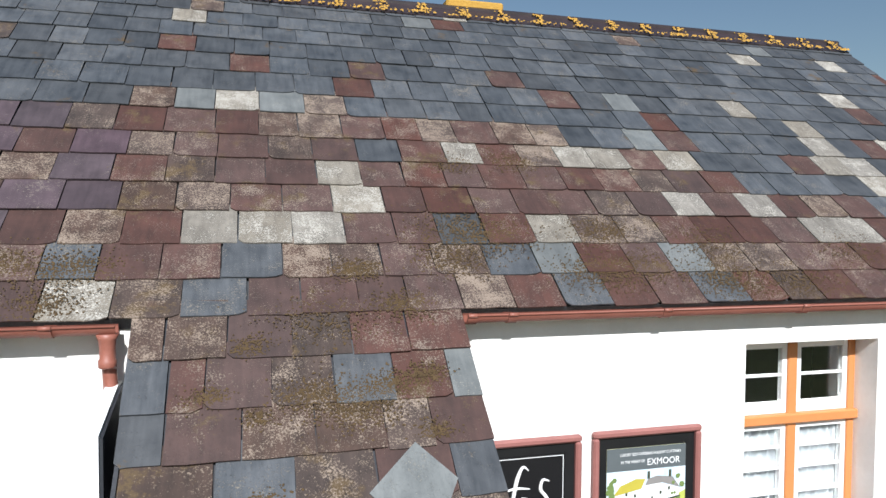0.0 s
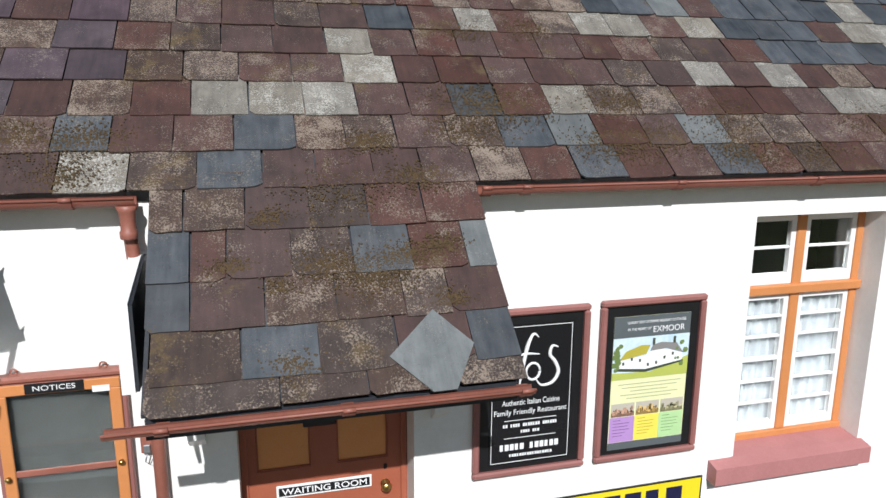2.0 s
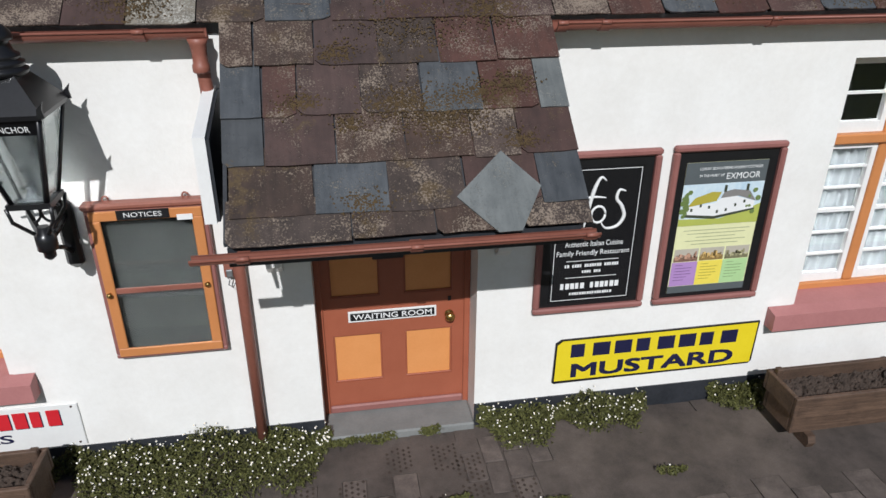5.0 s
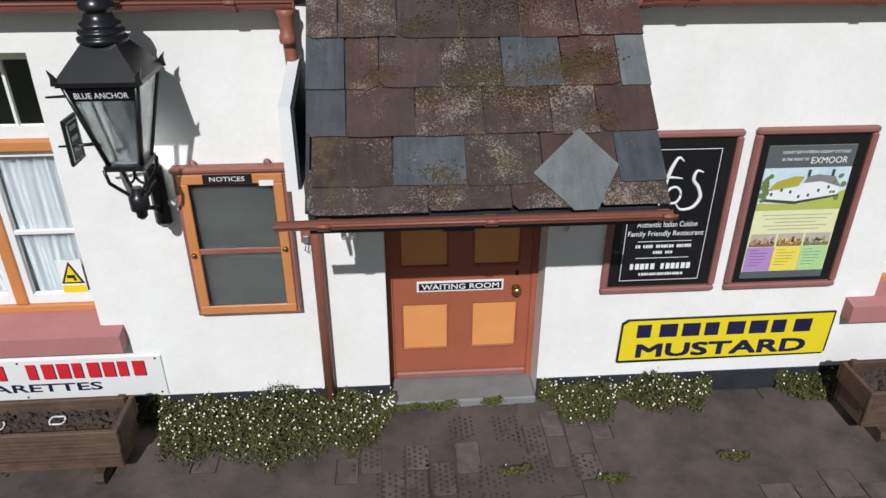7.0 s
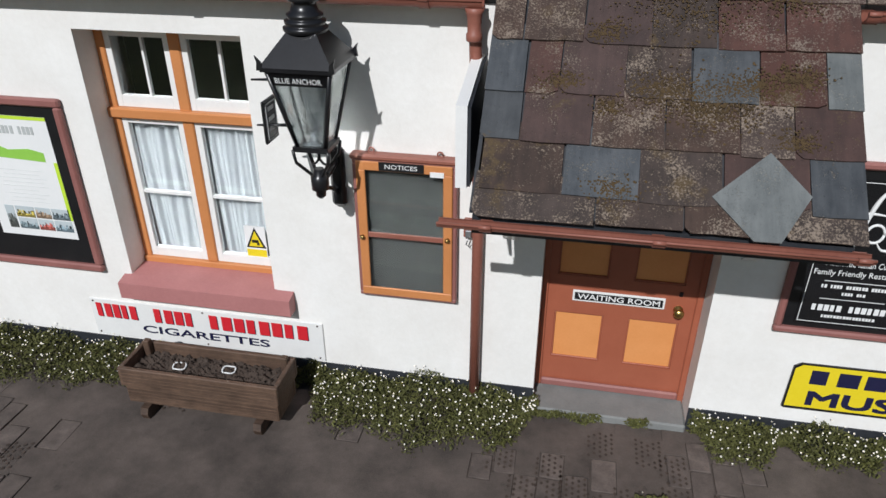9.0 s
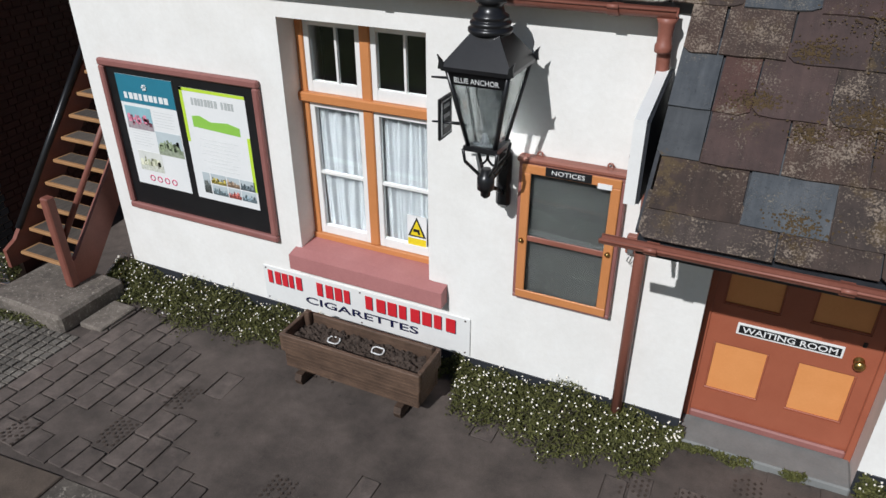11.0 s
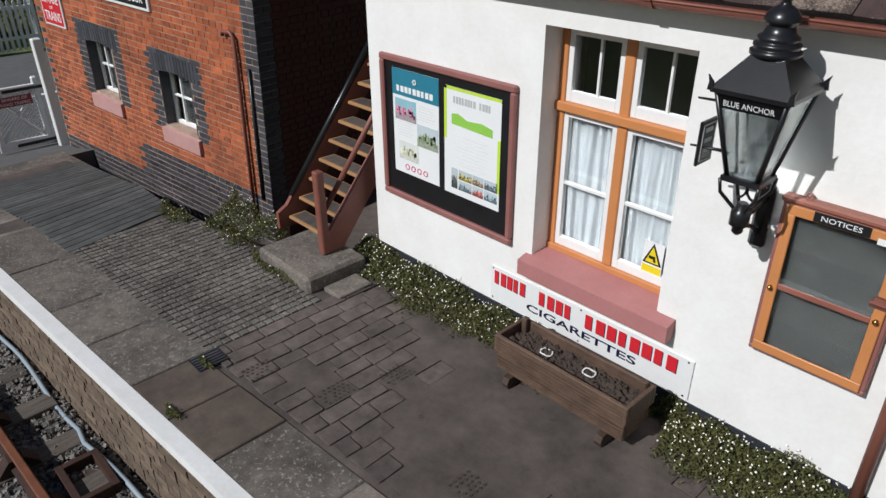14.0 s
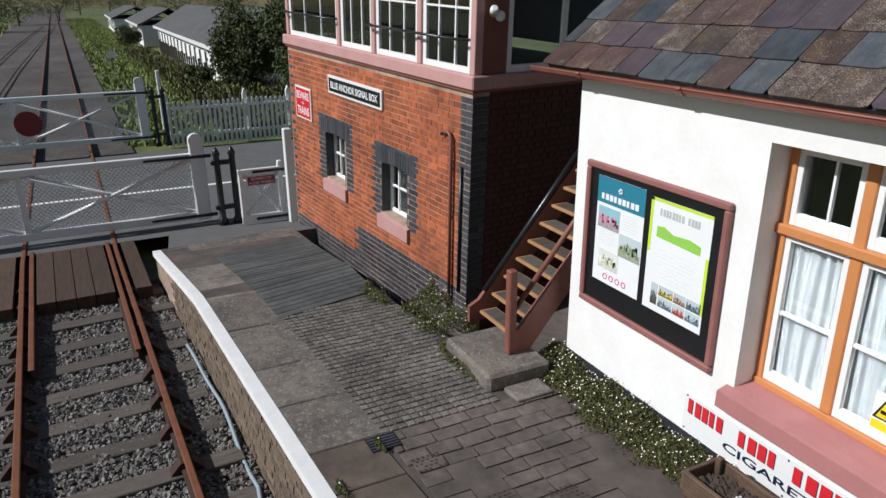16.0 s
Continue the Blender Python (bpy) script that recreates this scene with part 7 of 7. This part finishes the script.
# moss cushions on the slates, as one crust
mb = bmesh.new()
rr = random.Random(9)
for cx, cs, n, sp in ((-1.65, 0.42, 70, 0.16), (-1.25, 0.40, 60, 0.14), (-1.35, 0.12, 40, 0.12), (0.35, 0.36, 60, 0.09), (0.62, 0.05, 60, 0.12), (1.15, 0.75, 90, 0.22), (1.35, 0.68, 60, 0.2), (2.0, 0.3, 90, 0.18), (2.35, 0.35, 60, 0.16), (3.0, 0.22, 100, 0.2), (2.2, 0.75, 60, 0.14), (1.0, 0.45, 60, 0.16), (0.45, -0.50, 60, 0.08), (0.25, -0.62, 120, 0.14), (0.0, -0.55, 60, 0.10), (0.65, -0.45, 50, 0.07), (0.15, -0.05, 70, 0.2), (-0.5, -0.52, 30, 0.06), (-0.3, -0.22, 30, 0.06), (-0.25, -0.66, 20, 0.05), (0.65, -0.8, 30, 0.06), (-0.2, -1.12, 30, 0.07), (1.2, 1.55, 30, 0.12), (1.75, 1.62, 40, 0.14), (3.05, 0.62, 50, 0.2), (3.6, 0.2, 60, 0.2), (4.3, 0.5, 40, 0.2)):
    for k in range((12 if cs > 0 else 9) * n):
        x, s = rr.gauss(cx, sp * 0.9), rr.gauss(cs, sp * 0.55)
        if s < -1.28 or (s < 0.0 and not -0.85 < x < 0.86):
            continue
        z = rr.uniform(0.002, 0.0075)
        p = on_roof(x, s, 0.022) if s > 0 else on_porch(x, s, 0.024)
        if s < 0 and 0.2 < x < 0.75 and s < -0.85:
            continue
        a0 = rr.random() * 6
        ring = [mb.verts.new(p + Vector((z * math.cos(a0 + a) * rr.uniform(0.5, 1.4), 0, 0)) + UP * (z * math.sin(a0 + a) * rr.uniform(0.5, 1.4))) for a in (q * 1.047 for q in range(6))]
        tip = mb.verts.new(p + OUT * 0.005)
        for q in range(6):
            mb.faces.new((ring[q], ring[(q + 1) % 6], tip))
M["moss"] = surface("ochre_moss", (0.050, 0.032, 0.013), (0.120, 0.076, 0.032), 20, 0.95, 0.8, 90)
tagged(struct("moss", mb, M["moss"], "ochre moss and lichen patches on the slates", "moss"), "", "", "", "stuff")

# ---- flowers at the foot of the walls ----


def fleabane(name, x0, x1, depth, n, flowers, h, seed, yb=0.0, zb=0.0, label="low green fleabane with small white daisy flowers", line=None):
    """A low mat of small leaves with white daisies; it rises towards the wall."""
    r = np.random.RandomState(seed)
    def spots(m):
        x = r.uniform(x0, x1, m)
        edge = depth * (0.74 + 0.10 * np.sin(x * 4.1 + seed) + 0.08 * np.sin(x * 9.7 + 2 * seed) + 0.06 * np.sin(x * 23 + seed) + r.normal(0, 0.09, m)) * np.clip(np.minimum(x - x0, x1 - x) / 0.15, 0.25, 1)
        y = r.uniform(0.0, 1.0, m)
        return x, y, edge
    x, y, edge = spots(n)
    top = h * (1 - y ** 1.6) * (0.65 + 0.35 * np.sin(x * 9 + seed) * np.sin(x * 3.3)) + 0.02
    z = top * r.uniform(0.1, 1.0, n) ** 0.5
    P = np.stack([x + r.normal(0, 0.015, n), yb - y * edge - 0.01, zb + z], -1)
    a = r.normal(size=(n, 3)) + np.array([0, -0.3, 0.5])
    a /= np.linalg.norm(a, axis=1)[:, None]
    b = np.cross(a, r.normal(size=(n, 3)))
    b /= np.linalg.norm(b, axis=1)[:, None]
    s = r.uniform(0.009, 0.021, (n, 1))
    V = np.stack([P - a * s, P + b * s * 0.35, P + a * s, P - b * s * 0.35], 1).reshape(-1, 3)
    F = np.arange(4 * n).reshape(-1, 4).tolist()
    verts, idx = V.tolist(), [0] * n
    # daisies
    x, y, edge = spots(flowers)
    top = h * (1 - y ** 1.6) * (0.65 + 0.35 * np.sin(x * 9 + seed) * np.sin(x * 3.3)) + 0.035
    for k in range(flowers):
        c = Vector((x[k], yb - y[k] * edge[k] * 1.05 - 0.01, zb + top[k] + r.uniform(0, 0.03)))
        nrm = Vector((r.normal(0, 0.3), -0.7 + r.normal(0, 0.3), 0.9)).normalized()
        u = nrm.orthogonal().normalized()
        v = nrm.cross(u)
        rad = r.uniform(0.0035, 0.0078)
        for rr2, lift, mi, sides in ((rad, 0.0, 1, 8), (rad * 0.4, 0.002, 2, 5)):
            q = len(verts)
            verts += [tuple(c + nrm * lift + rr2 * (math.cos(t) * u + math.sin(t) * v)) for t in (2 * math.pi * j / sides for j in range(sides))]
            F.append(list(range(q, q + sides)))
            idx.append(mi)
    me = bpy.data.meshes.new(name)
    me.from_pydata(verts, [], F)
    for m in (M["leaf"], M["petal"], M["yolk"]):
        me.materials.append(m)
    me.polygons.foreach_set("material_index", idx)
    return tagged(new(name, me), label, "flowers", "", "stuff")


fleabane("fleabane", -2.28, -0.50, 0.62, 15000, 330, 0.24, 1)
fleabane("fleabane", -5.75, -3.55, 0.55, 14000, 330, 0.22, 2)
fleabane("fleabane", -3.55, -2.28, 0.25, 4000, 40, 0.16, 12)
fleabane("fleabane", 0.62, 1.25, 0.36, 4200, 70, 0.20, 3)
fleabane("fleabane", 1.25, 1.95, 0.34, 3800, 75, 0.20, 4)
fleabane("fleabane", 2.50, 3.0, 0.28, 2600, 14, 0.20, 5)
fleabane("fleabane", -6.0, -5.72, 0.75, 3500, 60, 0.26, 6)
fleabane("fleabane", -7.95, -6.78, 0.62, 7000, 120, 0.28, 7, -0.50)
fleabane("weeds", -8.7, -7.95, 0.25, 1500, 16, 0.14, 8, -1.10, -0.02)
fleabane("weeds", -6.75, -5.75, 0.14, 1200, 6, 0.10, 9, -0.96, label="thin green weeds along the concrete step")
for k, (x, w) in enumerate(((-0.16, 0.13), (0.24, 0.06), (-0.42, 0.10))):
    fleabane("weeds", x - w, x + w, 0.12, 420, 0, 0.08, 10 + k, -0.06, label="tuft of grass along the doorstep")
for k, (x, y) in enumerate(((0.95, -0.86), (-4.9, -2.72), (1.85, -0.72), (-0.05, -1.1), (-5.3, -2.25), (0.3, -0.75))):
    fleabane("weeds", x - 0.10, x + 0.10, 0.12, 260, 1, 0.05, 30 + k, y, label="small tuft of weeds in the paving joints")

# ---- concrete slabs, ramp boards, grid pavers, pavers ----
pave = bpy.data.objects["pavement"]


def piece_mesh(name, poly, t, mat, chamfer=0.006):
    bm = bmesh.new()
    c = sum((Vector((x, y, 0)) for x, y in poly), Vector()) / len(poly)
    lo = [bm.verts.new((x, y, -t)) for x, y in poly]
    mid = [bm.verts.new((x, y, -chamfer)) for x, y in poly]
    hi = []
    for x, y in poly:
        d = (c - Vector((x, y, 0)))
        d.normalize()
        hi.append(bm.verts.new((x + d.x * chamfer * 1.4, y + d.y * chamfer * 1.4, 0)))
    n = len(poly)
    for A, C in ((lo, mid), (mid, hi)):
        for k in range(n):
            bm.faces.new((A[k], A[(k + 1) % n], C[(k + 1) % n], C[k]))
    bm.faces.new(hi)
    me = bpy.data.meshes.new(name)
    bm.normal_update()
    bm.to_mesh(me)
    bm.free()
    me.materials.append(mat)
    return me


r = random.Random(21)
M["slab2"] = surface("brown_stone_slab", (0.062, 0.046, 0.035), (0.13, 0.098, 0.075), 7, 0.9, 0.9, 110, vary=0.12, stain=0.3, spots=(0.30, 0.26, 0.22), spot_scale=16, spot_cut=0.64)
JOINTS = (1.5, 0.45, -0.6, -1.55, -2.5, -3.35, -4.23, -4.86, -5.45, -6.27, -7.06, -8.1, -9.1, -10.1, -11.0)
for a, b in zip(JOINTS, JOINTS[1:]):
    wd = 0.60 if b > -5.5 else 0.68
    poly = [(b + 0.008, kerb_y(b) + 0.004), (a - 0.008, kerb_y(a) + 0.004), (a - 0.008, kerb_y(a) + wd), (b + 0.008, kerb_y(b) + wd)]
    c = Vector(((a + b) / 2, kerb_y(a) + 0.3, 0))
    me = piece_mesh("slab", [(p[0] - c.x, p[1] - c.y) for p in poly], 0.06, M["slab2"] if -5.2 < (a + b) / 2 < -4.3 else M["concrete"], 0.009)
    o = new("slab", me)
    o.parent = pave
    sl = math.degrees(math.atan2(ramp_z(a) - ramp_z(b), a - b))
    o.matrix_basis = pose(c.x, c.y, (ramp_z(a) + ramp_z(b)) / 2 + r.uniform(-0.004, 0.004) + 0.002, r.uniform(-0.2, 0.2), -sl, r.uniform(-0.3, 0.3))

# ribbed iron drain cover beside the grid pavers
dc = thing("drain_cover", (-5.33, -2.22, 0.0), "small ribbed iron drain cover in the paving", "drain cover")
part("plate", B(-5.45, -5.22, -2.36, -2.09, -0.01, 0.006), M["black"], dc)
for k in range(6):
    part("rib", B(-5.44 + 0.038 * k, -5.42 + 0.038 * k, -2.35, -2.10, 0.006, 0.012), M["bluebrick"], dc)

# timber boards of the ramp
x = -8.17
k = 0
while x > -11.6:
    y0, y1 = kerb_y(x) + 0.62, -1.10
    bm_me = piece_mesh("ramp_board", [(-0.122 - 0.22 * (y0 + 2.4), y0), (-0.006 - 0.22 * (y0 + 2.4), y0), (-0.006 - 0.22 * (y1 + 2.4), y1), (-0.122 - 0.22 * (y1 + 2.4), y1)], 0.03, M["board"], 0.004)
    o = new("ramp_board", bm_me)
    o.parent = pave
    o.matrix_basis = pose(x, 0, ramp_z(x) + 0.006 + r.uniform(-0.002, 0.002), 0, -7.4 if x < -9.3 else 0, 0)
    x -= 0.13
bm = bmesh.new()
prism(bm, [(-11.7, -2.9), (-12.6, -2.95), (-12.8, -1.1), (-11.75, -1.0)], -0.62, -0.40, axis="z")
struct("threshold", bm, M["concrete"], "pale concrete threshold at the foot of the ramp", "step")
bm = bmesh.new()
top = [bm.verts.new(v) for v in ((-12.58, -3.28, -0.43), (-12.62, -0.55, -0.43), (-14.6, 0.1, -0.772), (-14.6, -3.1, -0.772))]
low = [bm.verts.new((v.co.x, v.co.y, -1.05)) for v in top]
bm.faces.new(top)
for k in range(4):
    bm.faces.new((top[k], low[k], low[(k + 1) % 4], top[(k + 1) % 4]))
bmesh.ops.recalc_face_normals(bm, faces=bm.faces[:])
struct("path", bm, M["road"], "short asphalt path sloping down to the crossing road", "path")
bm = bmesh.new()
prism(bm, [(-11.72, -2.52), (-11.95, -2.45), (-12.02, -2.0), (-11.94, -1.45), (-11.76, -1.42), (-11.80, -1.95)], -0.42, -0.394, axis="z")
struct("worn_paint", bm, M["whiteedge"], "worn patch of white paint on the threshold", "road marking")

# square-cut grid pavers
bm = bmesh.new()
nx, ny, c = 33, 18, 0.086
for i in range(nx):
    for j in range(ny):
        xa = -5.45 - (i + 1) * c
        ya = -2.36 + j * c - 0.075 * (-5.4 - xa)
        if ya > -1.02 and xa > -6.9:
            continue
        # every fifth groove is the joint between two tiles
        g0, g1 = (0.010 if i % 5 == 4 else 0.0065), (0.010 if j % 5 == 0 else 0.0065)
        z = 0.002 + r.uniform(-0.003, 0.003)
        v0 = [(xa + g0, ya + g1), (xa + c - 0.0065, ya + g1), (xa + c - 0.0065, ya + c - 0.0065), (xa + g0, ya + c - 0.0065)]
        lo = [bm.verts.new((p, q + 0.075 * (p - xa), -0.02)) for p, q in v0]
        hi = [bm.verts.new((p + (0.003 if p < xa + c / 2 else -0.003), q + 0.075 * (p - xa) + (0.003 if q < ya + c / 2 else -0.003), z)) for p, q in v0]
        for n in range(4):
            bm.faces.new((lo[n], lo[(n + 1) % 4], hi[(n + 1) % 4], hi[n]))
        bm.faces.new(hi)
tagged(part("grid_paver", bm, M["gridpaver"], pave, "small square-cut grey pavers"), "", "", "", "stuff")



def worn_outline(x0, x1, y0, y1):
    """A rectangle with knocked-off corners and uneven sides."""
    out = []
    for x, y, sx, sy in ((x0, y0, 1, 1), (x1, y0, -1, 1), (x1, y1, -1, -1), (x0, y1, 1, -1)):
        a, b = r.uniform(0.005, 0.018), r.uniform(0.005, 0.018)
        p, q = (x + sx * r.uniform(0, 0.004), y + sy * b), (x + sx * a, y + sy * r.uniform(0, 0.004))
        out += [p, q] if sx == sy else [q, p]
    return out


# dark pavers in staggered columns
cache, count = {}, 0
x = 1.9
col = 0
diamonds, silt = bmesh.new(), bmesh.new()
while x > -5.40:
    w = r.choice((0.155, 0.165, 0.175, 0.18))
    y = -0.02 - 0.13 * (col % 2) - r.uniform(0, 0.05)
    while y > -2.24:
        l = r.choice((0.24, 0.28, 0.30, 0.32))
        if y - l < kerb_y(x) + 0.64:
            l = y - (kerb_y(x) + 0.645)
            if l < 0.06:
                break
        if x > DOOR[0] - 0.3 and x < DOOR[1] + 0.2 and y > -0.07:
            y = -0.07
        g = 0.0065
        key = (w, round(l, 2), r.randrange(4))
        if key not in cache:
            cache[key] = piece_mesh("paver", worn_outline(-w + g, -g, -key[1] + g, -g), 0.05, M["paver"], 0.003)
        m = pose(x + r.uniform(-0.007, 0.007), y, 0.001 + r.uniform(-0.002, 0.002), r.uniform(-0.4, 0.4), r.uniform(-0.4, 0.4), r.uniform(-2.0, 2.0))
        # silted over in the middle, open joints by the grid pavers and at the door
        if x < -5.02 - y:
            p_bare = 0.22
        elif x < -1.0:
            p_bare = 0.93
        elif x < 0.95 and y > -1.35:
            p_bare = 0.55
        else:
            p_bare = 0.86
        bare = 0.5 + 0.75 * noise.noise((x * 1.5, y * 1.5, 4.0)) + r.uniform(-0.16, 0.16) < p_bare
        if bare:
            box(silt, x - w, x, y - l, y, -0.03, 0.0005)
        if count < 300 and not bare:
            o = new("paver", cache[key])
            o.parent = pave
            o.matrix_basis = m
            count += 1
        # a few patterned pavers with raised studs
        if (-0.85 < x < 0.75 and -1.15 < y < -0.10 and r.random() < 0.40) or r.random() < 0.02:
            for i in range(5):
                for j in range(int(l / 0.045)):
                    cx, cy = x - 0.03 - i * 0.04, y - 0.035 - j * 0.045 - 0.02 * (i % 2)
                    if cy < y - l + 0.02 or r.random() < 0.15:
                        continue
                    v = [diamonds.verts.new((cx + a, cy + b, 0.0078)) for a, b in ((-0.013, 0), (0, -0.016), (0.013, 0), (0, 0.016))]
                    diamonds.faces.new(v)
        y -= l
    x -= w
    col += 1
tagged(part("silt", silt, M["dirt"], pave, "trodden dark dirt over the pavers"), "", "", "", "stuff")
tagged(part("paver_hollow", diamonds, M["soil"], pave, "dirt filled hollows of patterned pavers"), "", "", "", "stuff")
x = 1.9
bm, worn = bmesh.new(), bmesh.new()
while x < 6.0:
    y = -0.02 - 0.13 * (col % 2)
    while y > -1.6:
        l = r.choice((0.24, 0.30, 0.33))
        if 0.5 + 0.9 * noise.noise((x * 1.1, y * 1.4, 8.0)) < 0.66:
            box(worn, x, x + 0.225, y - l, y, -0.03, 0.0005)
        else:
            box(bm, x + 0.006, x + 0.22, y - l + 0.005, y - 0.005, -0.03, 0.003 + r.uniform(-0.003, 0.003), 0.0)
        y -= l
    x += 0.225
    col += 1
tagged(part("silt", worn, M["dirt"], pave, "trodden dark dirt over the pavers"), "", "", "", "stuff")
tagged(part("far_pavers", bm, M["paver"], pave), "", "", "", "stuff")
